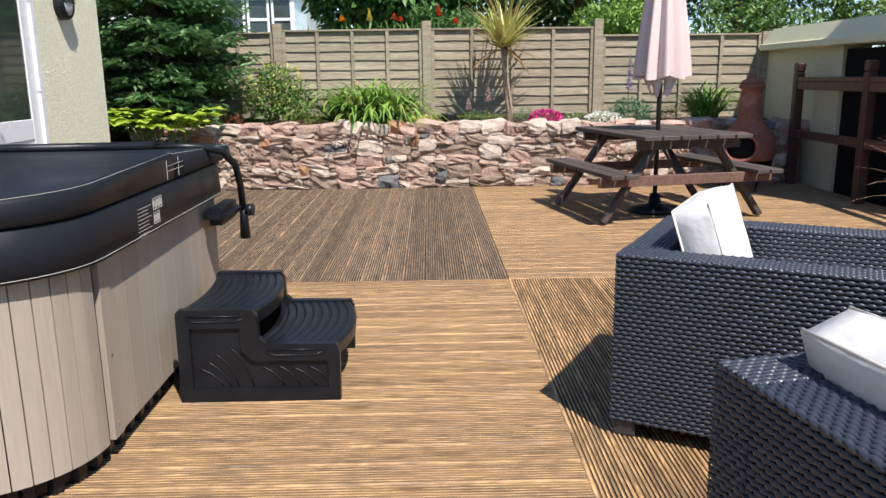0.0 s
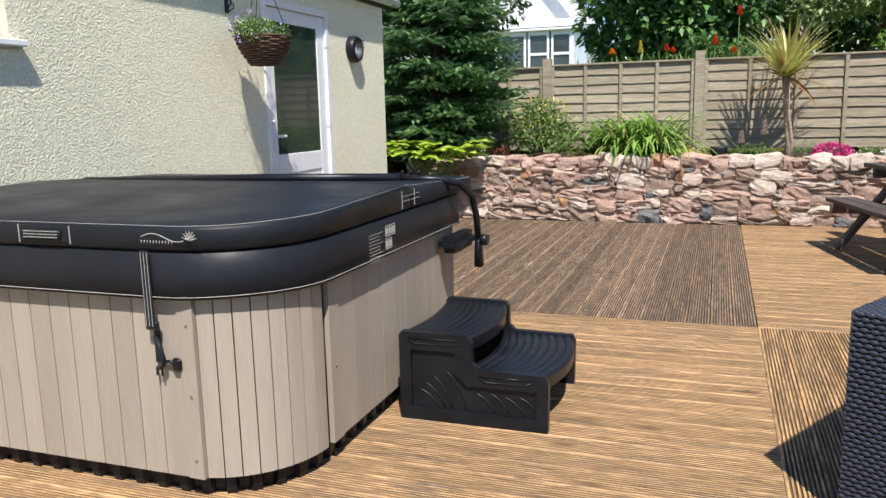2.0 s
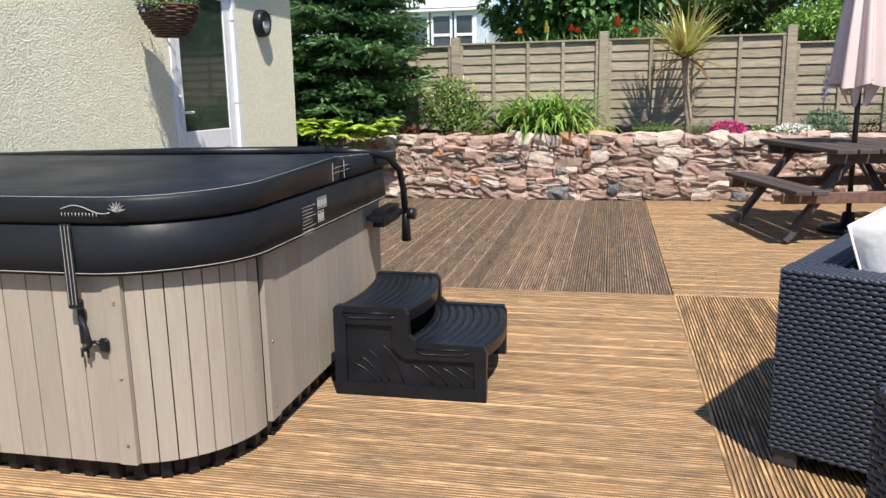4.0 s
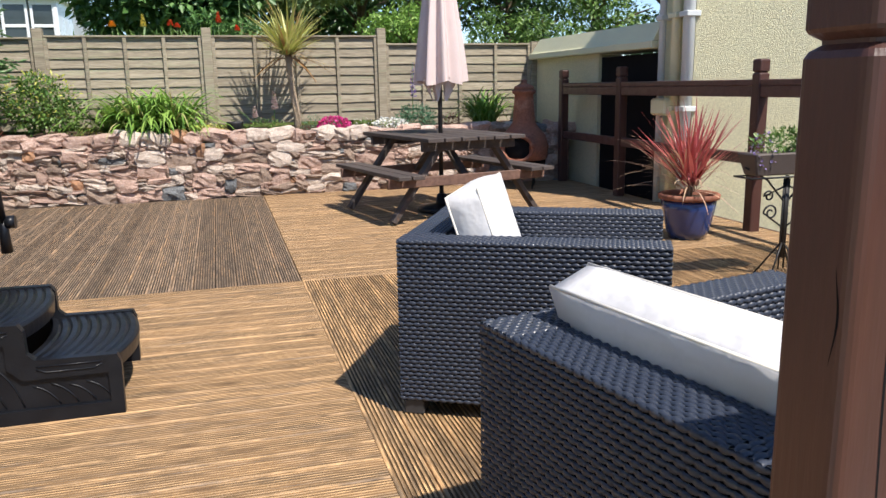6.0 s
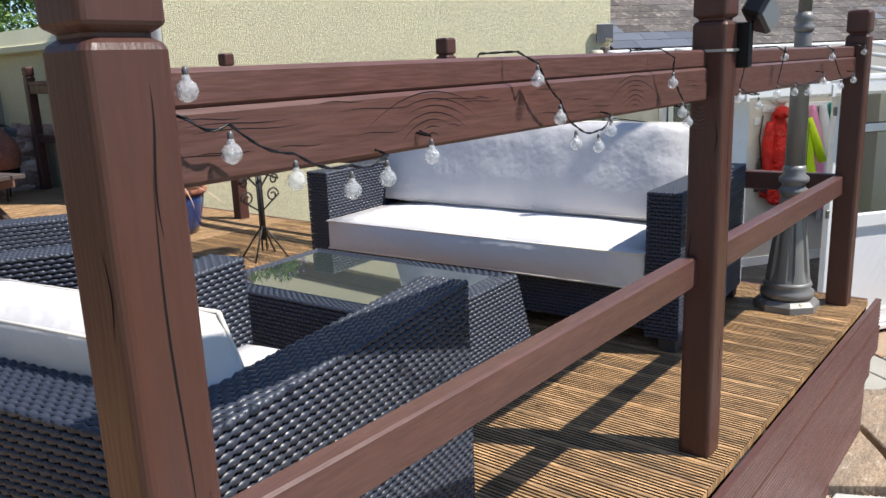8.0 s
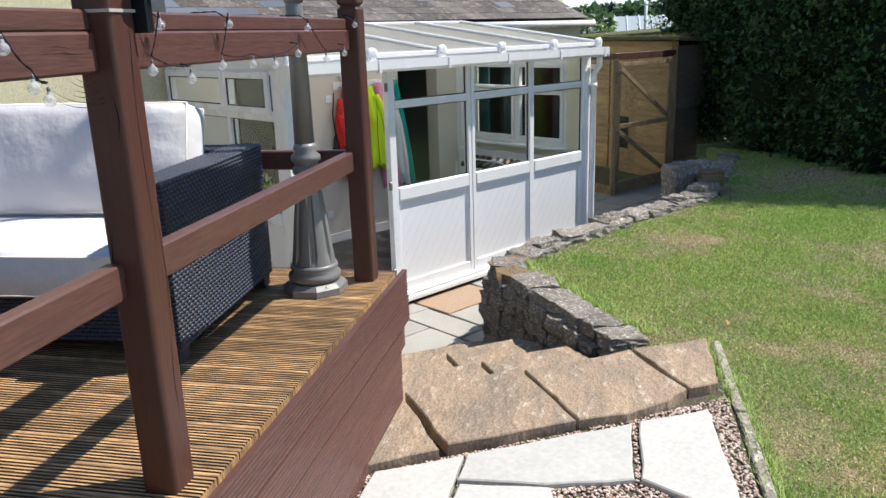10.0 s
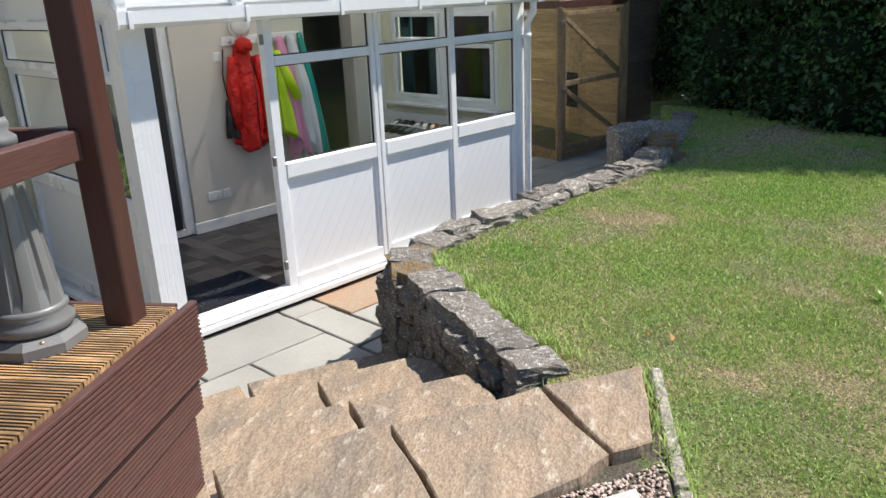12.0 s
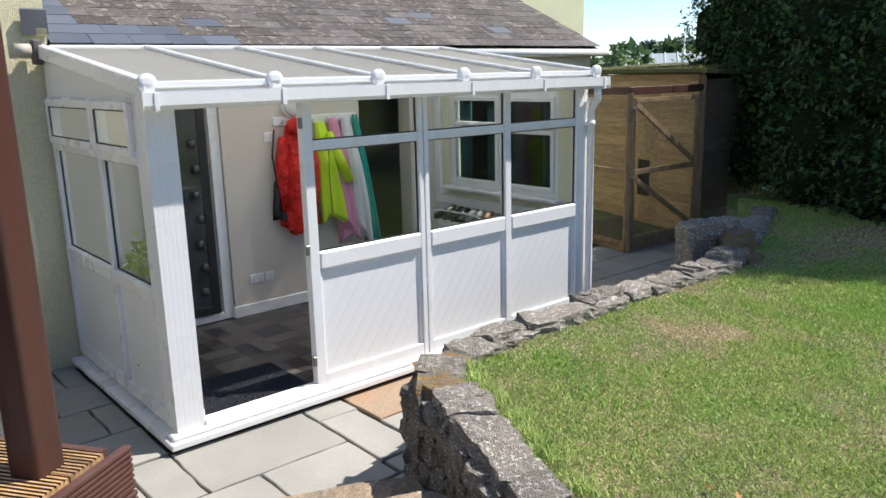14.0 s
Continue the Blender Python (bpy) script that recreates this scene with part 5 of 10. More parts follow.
beam(bm, (-1.6, 23.9, 3.45), (-3.5, 23.9, 5.9), 0.3, 0.16)
part("barge_board", bm, white_paint, nc)
bm = bmesh.new()
box(bm, -4.6, -1.42, 21.9, 24.0, 3.22, 3.32, 0.02)
box(bm, -4.6, -1.52, 22.0, 24.0, 3.32, 3.5, 0.02)
part("roof", bm, white_paint, nc)
bm = bmesh.new()
box(bm, -4.5, -1.56, 22.06, 23.9, 0.8, 2.0)
part("base", bm, white_paint, nc)
for i, (x0, x1) in enumerate(((-4.45, -3.5), (-3.45, -2.75), (-2.7, -2.15), (-2.1, -1.58))):
    w = part("window", box(bmesh.new(), x0, x1, 22.02, 22.06, 3.12, 3.22), white_paint, nc)
    for a in ((x0, x0 + 0.06, 2.0, 3.12), (x1 - 0.06, x1, 2.0, 3.12), (x0 + 0.06, x1 - 0.06, 2.0, 2.07)) + (((x0 + 0.06, x1 - 0.06, 2.62, 2.69),) if i > 1 else ()):
        part("frame", box(bmesh.new(), a[0], a[1], 22.02, 22.07, a[2], a[3], 0.006), white_paint, w)
    part("pane", box(bmesh.new(), x0 + 0.05, x1 - 0.05, 22.05, 22.06, 2.05, 3.12), dim_glass, w)
bm = bmesh.new()
box(bm, -1.60, -1.52, 22.0, 24.0, 0.8, 3.22)
part("corner_post", bm, white_paint, nc)
# ---- furniture materials ----
wicker = material("charcoal_synthetic_wicker", (0.034, 0.042, 0.063), 0.40, 0.5, var=0.3, scale=6, color2=(0.022, 0.025, 0.038), bump=0.25, bump_scale=90, rough_var=0.08, bump_dist=0.002, stretch=(1, 1, 4))
# Near-black core colour paints the shade seen between the woven strands.
wicker_shade_core = material("wicker_shadow", (0.008, 0.009, 0.012), 0.8, 0.2)
foot_mat = material("grey_black_foot", (0.035, 0.034, 0.036), 0.6)
cushion_mat = material("off_white_cushion_cloth", (0.64, 0.63, 0.64), 0.75, 0.25, var=0.35, scale=3.5, color2=(0.56, 0.55, 0.57), bump=0.7, bump_scale=4.5, bump_dist=0.035)
piping_mat = material("cushion_piping", (0.70, 0.66, 0.60), 0.8)
vinyl = material("black_vinyl_cover", (0.010, 0.012, 0.017), 0.45, 0.22, var=0.5, scale=3, color2=(0.018, 0.020, 0.025), bump=0.35, bump_scale=5, bump_dist=0.015, rough_var=0.10, grain=0.1, grain_scale=150)
stitch = material("pale_stitching", (0.38, 0.37, 0.35), 0.8)
cabinet_mat = material("taupe_cabinet_panel", (0.37, 0.32, 0.265), 0.72, 0.25, var=0.5, scale=1.5, color2=(0.29, 0.24, 0.20), grain=0.05, grain_scale=20, bump=0.15, bump_scale=50, stretch=(6, 6, 0.5), rough_var=0.05, rand=0.05)
black_plastic = material("black_moulded_plastic", (0.007, 0.008, 0.011), 0.36, 0.34, var=0.5, scale=8, color2=(0.015, 0.016, 0.02), bump=0.25, bump_scale=140, rough_var=0.08, bump_dist=0.002)
screw_mat = material("brass_screw", (0.50, 0.38, 0.22), 0.35, metal=0.8)
table_wood = material("dark_stained_table_timber", (0.085, 0.068, 0.062), 0.6, 0.35, var=0.7, scale=3, color2=(0.05, 0.04, 0.038), grain=0.25, grain_scale=30, bump=0.4, bump_scale=30, stretch=(5, 0.6, 5), rand=0.12, patch=(0.16, 0.10, 0.07), patch_at=(0.58, 0.75), patch_scale=3)
redbrown = material("reddish_table_rail", (0.18, 0.10, 0.075), 0.6, 0.35, var=0.7, scale=3, color2=(0.11, 0.07, 0.055), grain=0.25, grain_scale=30, bump=0.4, bump_scale=30)
canvas = material("faded_pink_canvas", (0.66, 0.54, 0.52), 0.85, 0.2, var=0.5, scale=3, color2=(0.57, 0.46, 0.44), bump=0.3, bump_scale=60, grain=0.04, bump_dist=0.003)
terracotta = material("stained_terracotta", (0.29, 0.115, 0.07), 0.8, 0.25, var=0.8, scale=6, color2=(0.19, 0.085, 0.06), grain=0.2, grain_scale=50, bump=0.3, bump_scale=30, patch=(0.38, 0.20, 0.14), patch_at=(0.55, 0.72), patch_scale=5)
blue_glaze = material("blue_glazed_pot", (0.022, 0.045, 0.17), 0.16, 0.6, var=0.6, scale=5, color2=(0.035, 0.055, 0.13), coat=0.6)
iron = material("black_wrought_iron", (0.018, 0.017, 0.017), 0.5, 0.5, var=0.4)
post_grey = material("grey_painted_iron", (0.20, 0.20, 0.195), 0.42, 0.5, metal=0.1, var=0.5, scale=6, color2=(0.155, 0.155, 0.15), rough_var=0.1, bump=0.15, bump_scale=40)
bulb_glass = material("crackled_bulb_glass", (0.80, 0.83, 0.87), 0.10, 0.9, var=0.6, scale=130, color2=(0.55, 0.60, 0.66), bump=1.0, bump_scale=170, bump_dist=0.004)
_bt = bulb_glass.node_tree
_tp, _mx = _bt.nodes.new("ShaderNodeBsdfTransparent"), _bt.nodes.new("ShaderNodeMixShader")
_mx.inputs[0].default_value = 0.66
_bt.links.new(_bt.nodes["Principled BSDF"].outputs[0], _mx.inputs[1])
_bt.links.new(_tp.outputs[0], _mx.inputs[2])
_bt.links.new(_mx.outputs[0], _bt.nodes["Material Output"].inputs[0])


def weave(name, p00, p10, p11, p01, mat, parent, pu=0.030, pv=0.0155, amp=0.0021, label="", kind="stuff"):
    """Woven strands filling the quad: rows run from p00 towards p10 and stack towards p01."""
    p00, p10, p11, p01 = (np.array(p, float) for p in (p00, p10, p11, p01))
    W = (np.linalg.norm(p10 - p00) + np.linalg.norm(p11 - p01)) / 2
    H = (np.linalg.norm(p01 - p00) + np.linalg.norm(p11 - p10)) / 2
    n = np.cross(p10 - p00, p01 - p00)
    n /= np.linalg.norm(n)
    rows, cols = max(1, round(H / pv)), max(2, round(W / pu))
    s = 4
    m = cols * s + 1
    u = np.linspace(0, 1, m)
    V, F = [], []
    for r in range(rows):
        off = np.sin(math.pi * (np.arange(m) / s * 2 + r)) * amp
        dive = np.clip(-np.sin(math.pi * (np.arange(m) / s * 2 + r)), 0, 1)
        prof = ((0.03, -0.0035), (0.20, 0.0008), (0.80, 0.0008), (0.97, -0.0035))
        base = len(V) * 0 + r * m * len(prof)
        for (fv, dz) in prof:
            v = (r + 0.5 + (fv - 0.5) * (1 - 0.5 * dive)) / rows
            P = (p00[None] * ((1 - u) * (1 - v))[:, None] + p10[None] * (u * (1 - v))[:, None] + p11[None] * (u * v)[:, None] + p01[None] * ((1 - u) * v)[:, None])
            V.append(P + n * (off + dz)[:, None])
        for q in range(len(prof) - 1):
            a = base + q * m + np.arange(m - 1)
            F.append(np.stack([a, a + 1, a + m + 1, a + m], 1))
    return mesh_np(name, np.concatenate(V), np.concatenate(F), mat, parent, label, kind)


def block_woven(parent, name, x0, x1, y0, y1, z0, z1, faces, flare=0.0):
    """A box part covered in weave on the faces named: -x +x -y +y +z."""
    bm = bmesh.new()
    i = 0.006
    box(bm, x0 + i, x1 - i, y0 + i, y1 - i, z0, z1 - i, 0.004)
    core = part(name, bm, wicker_shade_core, parent)
    q = {
        "-y": ((x0, y0, z0), (x1, y0, z0), (x1, y0, z1), (x0, y0, z1)),
        "+y": ((x1, y1, z0), (x0, y1, z0), (x0, y1, z1), (x1, y1, z1)),
        "-x": ((x0, y1, z0), (x0, y0, z0), (x0, y0, z1), (x0, y1, z1)),
        "+x": ((x1, y0, z0), (x1, y1, z0), (x1, y1, z1), (x1, y0, z1)),
        "+z": ((x0, y0, z1), (x1, y0, z1), (x1, y1, z1), (x0, y1, z1)),
    }
    for f in faces:
        a = q[f]
        if f == "+z" and (y1 - y0) > (x1 - x0):
            a = (a[1], a[2], a[3], a[0])
        weave("weave", *a, wicker, core)
    return core


def cushion(parent, name, sx, sy, sz, m, puff=0.02, seed=0, sub=10, label=""):
    """A boxed cushion, sx by sy by sz, with soft sides and piped edges."""
    rng_ = random.Random(seed)
    bm = bmesh.new()
    box(bm, -sx / 2, sx / 2, -sy / 2, sy / 2, 0, sz)
    nx_, ny_ = max(3, int(sx / 0.06)), max(3, int(sy / 0.06))
    bmesh.ops.subdivide_edges(bm, edges=[e for e in bm.edges], cuts=9, use_grid_fill=True)
    off = Vector((rng_.uniform(0, 50), rng_.uniform(0, 50), 0))
    for v in bm.verts:
        a, b, c = v.co.x / sx * 2, v.co.y / sy * 2, v.co.z / sz * 2 - 1
        pz = (1 - a ** 4) * (1 - b ** 4)
        v.co.z += c * puff * pz + noise.noise(Vector((v.co.x * 5, v.co.y * 5, c * 2)) + off) * 0.009 * (0.4 + pz) + noise.noise(Vector((v.co.x * 14, v.co.y * 9, c)) + off) * 0.004 * pz
        side = (1 - c * c)
        v.co.x += math.copysign(puff * 0.7 * side * max(0, abs(a) - 0.8) * 5 * (1 - b ** 4), a) + 0.004 * noise.noise(v.co * 6 + off)
        v.co.y += math.copysign(puff * 0.7 * side * max(0, abs(b) - 0.8) * 5 * (1 - a ** 4), b) + 0.004 * noise.noise(v.co * 6 - off)
        if abs(a) > 0.99 and abs(b) > 0.99:
            v.co.x *= 0.992
            v.co.y *= 0.992
    bmesh.ops.recalc_face_normals(bm, faces=bm.faces)
    ob = part(name, bm, cushion_mat, parent, label, smooth=True)
    ob.matrix_basis = m
    for z in (0.004, sz - 0.004):
        bm = bmesh.new()
        pts = [(-sx / 2, -sy / 2, z), (sx / 2, -sy / 2, z), (sx / 2, sy / 2, z), (-sx / 2, sy / 2, z)]
        for a, b in zip(pts, pts[1:] + pts[:1]):
            tube(bm, [Vector(a), Vector(a).lerp(Vector(b), 0.5) + Vector((0, 0, 0.0)), Vector(b)], 0.0045, 6)
        part("piping", bm, piping_mat, ob)
    return ob


def seat_thing(name, label, W, D, H, arm, back, m, category, seat_z=0.265):
    t = thing(name, m, label, category)
    z0 = 0.055
    block_woven(t, "near_arm", 0, D, 0, arm, z0, H, ("-y", "+z", "+x", "+y", "-x"))
    block_woven(t, "far_arm", 0, D, W - arm, W, z0, H, ("+y", "+z", "+x", "-y", "-x"))
    block_woven(t, "backrest", 0.001, back, arm, W - arm, z0, H - 0.001, ("-x", "+z", "+x"))
    block_woven(t, "seat_base", back, D - 0.03, arm, W - arm, z0 + 0.02, seat_z, ("+x",))
    for x in (0.01, D - 0.085):
        for y in (0.01, W - 0.085):
            part("foot", box(bmesh.new(), x, x + 0.075, y, y + 0.075, 0, z0, 0.004), foot_mat, t)
    return t


def frame2(origin, ang):
    return Matrix.Translation((origin[0], origin[1], 0)) @ Matrix.Rotation(math.radians(ang), 4, "Z")


AC1 = frame2((2.36, 4.635), -29.1)
ch = seat_thing("armchair", "charcoal woven wicker armchair, a white cushion against its back", 0.80, 0.93, 0.65, 0.125, 0.14, AC1, "armchair")
AC2 = frame2((2.50, 2.81), 11.4)
ch2 = seat_thing("armchair", "wide charcoal wicker armchair with a long white back cushion", 0.85, 0.95, 0.65, 0.13, 0.15, AC2, "armchair")
SOFA = frame2((5.61, 5.07), 184.3)
so = seat_thing("sofa", "three-seat charcoal wicker sofa with thick white cushions", 1.99, 0.95, 0.655, 0.14, 0.14, SOFA, "sofa", 0.26)
CT = frame2((3.71, 3.42), 4.4)


def cushion_thing(name, label, base, m, *a, **k):
    t = thing(name, base @ m, label, "cushion")
    cushion(t, "pad", *a, Matrix(), **k)
    return t


R_ = lambda ax, d: Matrix.Rotation(math.radians(d), 4, ax)
T_ = lambda x, y, z: Matrix.Translation((x, y, z))
# seat cushions lie flat; back cushions lean
cushion_thing("seat_cushion", "thick white seat cushion on the wicker armchair", AC1, T_(0.53, 0.40, 0.265), 0.76, 0.54, 0.13, seed=1)
cushion_thing("seat_cushion", "thick white seat cushion on the wicker armchair", AC2, T_(0.54, 0.425, 0.265), 0.76, 0.58, 0.13, seed=2)
cushion_thing("back_cushion", "white boxed cushion leaning on the armchair back", AC1, T_(0.215, 0.375, 0.57) @ R_("Y", 72), 0.44, 0.50, 0.13, seed=13)
cushion_thing("back_cushion", "long white piped cushion leaning on the armchair back", AC2, T_(0.205, 0.455, 0.54) @ R_("Y", 70), 0.40, 0.64, 0.12, seed=4)
cushion_thing("seat_cushion", "long white seat cushion on the wicker sofa", SOFA, T_(0.545, 0.995, 0.26), 0.86, 1.70, 0.15, seed=5, puff=0.025)
cushion_thing("back_cushion", "long creased white back cushion on the sofa", SOFA, T_(0.27, 0.985, 0.62) @ R_("Y", 74), 0.44, 1.70, 0.16, seed=6, puff=0.03)

# coffee table
ct = thing("coffee_table", CT, "low charcoal wicker coffee table with a clear glass top", "coffee table")
TW, TL, TH = 0.64, 1.04, 0.38
fl = 0.05
for nm, a in (("end_panel", ((-fl, -fl, 0.05), (TW + fl, -fl, 0.05), (TW, 0, TH), (0, 0, TH))), ("end_panel", ((TW + fl, TL + fl, 0.05), (-fl, TL + fl, 0.05), (0, TL, TH), (TW, TL, TH)))):
    weave(nm, *a, wicker, ct)
for nm, a in (("side_panel", ((-fl, TL + fl, 0.05), (-fl, -fl, 0.05), (0, 0, TH), (0, TL, TH))), ("side_panel", ((TW + fl, -fl, 0.05), (TW + fl, TL + fl, 0.05), (TW, TL, TH), (TW, 0, TH)))):
    weave(nm, *a, wicker, ct)
bm = bmesh.new()
lo = [(-fl + .008, -fl + .008), (TW + fl - .008, -fl + .008), (TW + fl - .008, TL + fl - .008), (-fl + .008, TL + fl - .008)]
hi = [(0.008, 0.008), (TW - .008, 0.008), (TW - .008, TL - .008), (0.008, TL - .008)]
a_ = [bm.verts.new((x, y, 0.05)) for x, y in lo]
b_ = [bm.verts.new((x, y, TH - 0.008)) for x, y in hi]
for k in range(4):
    bm.faces.new((a_[k], a_[(k + 1) % 4], b_[(k + 1) % 4], b_[k]))
part("core", bm, wicker_shade_core, ct)
part("shelf", box(bmesh.new(), 0.05, TW - 0.05, 0.05, TL - 0.05, 0.20, 0.215), wicker_shade_core, ct)
rim = 0.075
for a in (((0, 0, TH), (TW, 0, TH), (TW - rim, rim, TH), (rim, rim, TH)), ((TW, 0, TH), (TW, TL, TH), (TW - rim, TL - rim, TH), (TW - rim, rim, TH)),
          ((TW, TL, TH), (0, TL, TH), (rim, TL - rim, TH), (TW - rim, TL - rim, TH)), ((0, TL, TH), (0, 0, TH), (rim, rim, TH), (rim, TL - rim, TH))):
    weave("rim", *a, wicker, ct)
table_glass = material("smoked_table_glass", (0.045, 0.06, 0.055), 0.02, 0.9, coat=1.0)
table_glass.node_tree.nodes["Principled BSDF"].inputs["IOR"].default_value = 1.9
part("glass_top", box(bmesh.new(), rim - 0.004, TW - rim + 0.004, rim - 0.004, TL - rim + 0.004, TH - 0.004, TH + 0.004, 0.001), table_glass, ct, "clear glass pane reflecting the house wall")
for x in (-0.03, TW - 0.045):
    for y in (-0.03, TL - 0.045):
        part("foot", box(bmesh.new(), x, x + 0.075, y, y + 0.075, 0, 0.05, 0.004), foot_mat, ct)


# ---- hot tub ----
def rrect(x0, x1, y0, y1, r, n=8):
    out = []
    for cx, cy, a0 in ((x1 - r, y0 + r, -90), (x1 - r, y1 - r, 0), (x0 + r, y1 - r, 90), (x0 + r, y0 + r, 180)):
        for k in range(n + 1):
            a = math.radians(a0 + 90 * k / n)
            out.append((cx + r * math.cos(a), cy + r * math.sin(a)))
    return out


def loft(bm, rings, cap0=True, cap1=True, smooth=True):
    R = [[bm.verts.new(p) for p in r] for r in rings]
    n = len(R[0])
    for a, b in zip(R, R[1:]):
        for k in range(n):
            f = bm.faces.new((a[k], a[(k + 1) % n], b[(k + 1) % n], b[k]))
            f.smooth = smooth
    if cap0:
        bm.faces.new(list(reversed(R[0])))
    if cap1:
        bm.faces.new(R[-1])
    return bm


TX0, TX1, TY0, TY1, TR = -1.32, 0.69, 4.13, 6.20, 0.36
tub = thing("hot_tub", label="large square hot tub with taupe cabinet and black folding cover", category="hot tub")
# The core is coloured dark so the gaps between slats read as shaded.
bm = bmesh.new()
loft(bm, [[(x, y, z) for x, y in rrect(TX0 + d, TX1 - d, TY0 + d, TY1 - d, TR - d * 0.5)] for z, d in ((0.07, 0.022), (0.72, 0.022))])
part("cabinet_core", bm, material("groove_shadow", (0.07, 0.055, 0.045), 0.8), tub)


def path_point(path, s):
    """Point and outward normal at arc length s round a closed path."""
    n = len(path)
    for k in range(n):
        a, b = Vector(path[k]), Vector(path[(k + 1) % n])
        L = (b - a).length
        if s <= L or k == n - 1:
            d = (b - a) / L if L > 0 else Vector((1, 0))
            return a + d * s, Vector((d.y, -d.x))
        s -= L


cab = rrect(TX0, TX1, TY0, TY1, TR, 12)
rows = []
steps_n = 480
total = sum((Vector(cab[k]) - Vector(cab[(k + 1) % len(cab)])).length for k in range(len(cab)))
for z, low in ((0.0, 0.006), (0.02, 0.0), (0.076, 0.0)):
    ring = []
    for k in range(steps_n):
        p, nrm = path_point(cab, total * k / steps_n)
        p = p - nrm * (0.030 + low + (0.022 if k % 6 < 3 else 0.0))
        ring.append((p.x, p.y, z))
    rows.append(ring)
bm = bmesh.new()
loft(bm, rows, smooth=False)
part("base", bm, black_plastic, tub, "black ribbed plastic base set back under the cabinet")
# slats round the front face, the corner and the side, by arc length from the front end of the corner
per = math.pi / 2 * TR
front_len, side_len = (TX1 - TX0 - 2 * TR), (TY1 - TY0 - 2 * TR)


def slat_piece(name, pts, z0=0.075, z1=0.705, th=0.014, proud=0.0, label=""):
    bm = bmesh.new()
    out, inn = [], []
    for p, nrm in pts:
        o = p + nrm * proud
        out.append((bm.verts.new((o.x, o.y, z0)), bm.verts.new((o.x, o.y, z1))))
        i = p - nrm * th
        inn.append((bm.verts.new((i.x, i.y, z0)), bm.verts.new((i.x, i.y, z1))))
    for a, b in zip(out, out[1:]):
        bm.faces.new((a[0], b[0], b[1], a[1]))
    for lst in (inn,):
        for a, b in zip(lst, lst[1:]):
            bm.faces.new((a[1], b[1], b[0], a[0]))
    for e in (0, -1):
        bm.faces.new((out[e][0], out[e][1], inn[e][1], inn[e][0]))
    for k in (0, 1):
        for q in range(len(pts) - 1):
            bm.faces.new((out[q][k], inn[q][k], inn[q + 1][k], out[q + 1][k]))
    bmesh.ops.recalc_face_normals(bm, faces=bm.faces)
    return part(name, bm, cabinet_mat, tub, label)


x = TX1 - TR
trim_x = 0.385
k = 0
x = trim_x - 0.035
while x > TX0 + TR:
    w = 0.088
    slat_piece("slat", [(Vector((x - w + 0.004, TY0)), Vector((0, -1))), (Vector((x - 0.0, TY0)), Vector((0, -1)))])
    x -= w
slat_piece("trim_board", [(Vector((trim_x - 0.030, TY0)), Vector((0, -1))), (Vector((trim_x + 0.030, TY0)), Vector((0, -1)))], proud=0.006, label="screwed joint strip")
for zz in (0.14, 0.36, 0.60):
    bm = bmesh.new()
    lathe(bm, [(0.005, 0.0), (0.005, 0.003)], 8, Matrix.Translation((trim_x + 0.005, TY0 - 0.006, zz)) @ Matrix.Rotation(math.pi / 2, 4, "X"))
    part("screw", bm, screw_mat, tub)
# corner slats: start on the front and run round to the side
a0 = (trim_x + 0.034 - (TX1 - TR))
s = a0
cseg = []
while s < per - 0.02:
    w = 0.058
    pts = []
    for q in range(4):
        t_ = s + (w - 0.004) * q / 3
        if t_ < 0:
            pts.append((Vector((TX1 - TR + t_, TY0)), Vector((0, -1))))
        else:
            an = -math.pi / 2 + min(t_, per) / TR
            pts.append((Vector((TX1 - TR + TR * math.cos(an), TY0 + TR + TR * math.sin(an))), Vector((math.cos(an), math.sin(an)))))
    slat_piece("slat", pts)
    s += w
y = TY0 + TR + 0.02
slat_piece("trim_board", [(Vector((TX1, y)), Vector((1, 0))), (Vector((TX1, y + 0.075)), Vector((1, 0)))], proud=0.006)
for zz in (0.12, 0.36, 0.60):
    bm = bmesh.new()
    lathe(bm, [(0.005, 0.0), (0.005, 0.003)], 8, Matrix.Translation((TX1 + 0.006, y + 0.035, zz)) @ Matrix.Rotation(math.pi / 2, 4, "Y"))
    part("screw", bm, screw_mat, tub)
y += 0.079
while y < TY1 - TR:
    w = min(0.13, TY1 - TR - y + 0.01)
    slat_piece("side_panel", [(Vector((TX1, y)), Vector((1, 0))), (Vector((TX1, y + w - 0.0015)), Vector((1, 0)))])
    y += w
pts = []
for q in range(13):
    an = math.pi / 2 * q / 12
    pts.append((Vector((TX1 - TR + TR * math.cos(an), TY1 - TR + TR * math.sin(an))), Vector((math.cos(an), math.sin(an)))))
slat_piece("corner_panel", pts)
pts = []
for q in range(13):
    an = math.pi + math.pi / 2 * q / 12
    pts.append((Vector((TX0 + TR + TR * math.cos(an), TY0 + TR + TR * math.sin(an))), Vector((math.cos(an), math.sin(an)))))
slat_piece("corner_panel", pts)

# cover: skirt, two folded halves
CX0, CX1, CY0, CY1 = TX0 - 0.035, TX1 + 0.035, TY0 - 0.035, TY1 + 0.035
bm = bmesh.new()
n8 = 12
rings = []
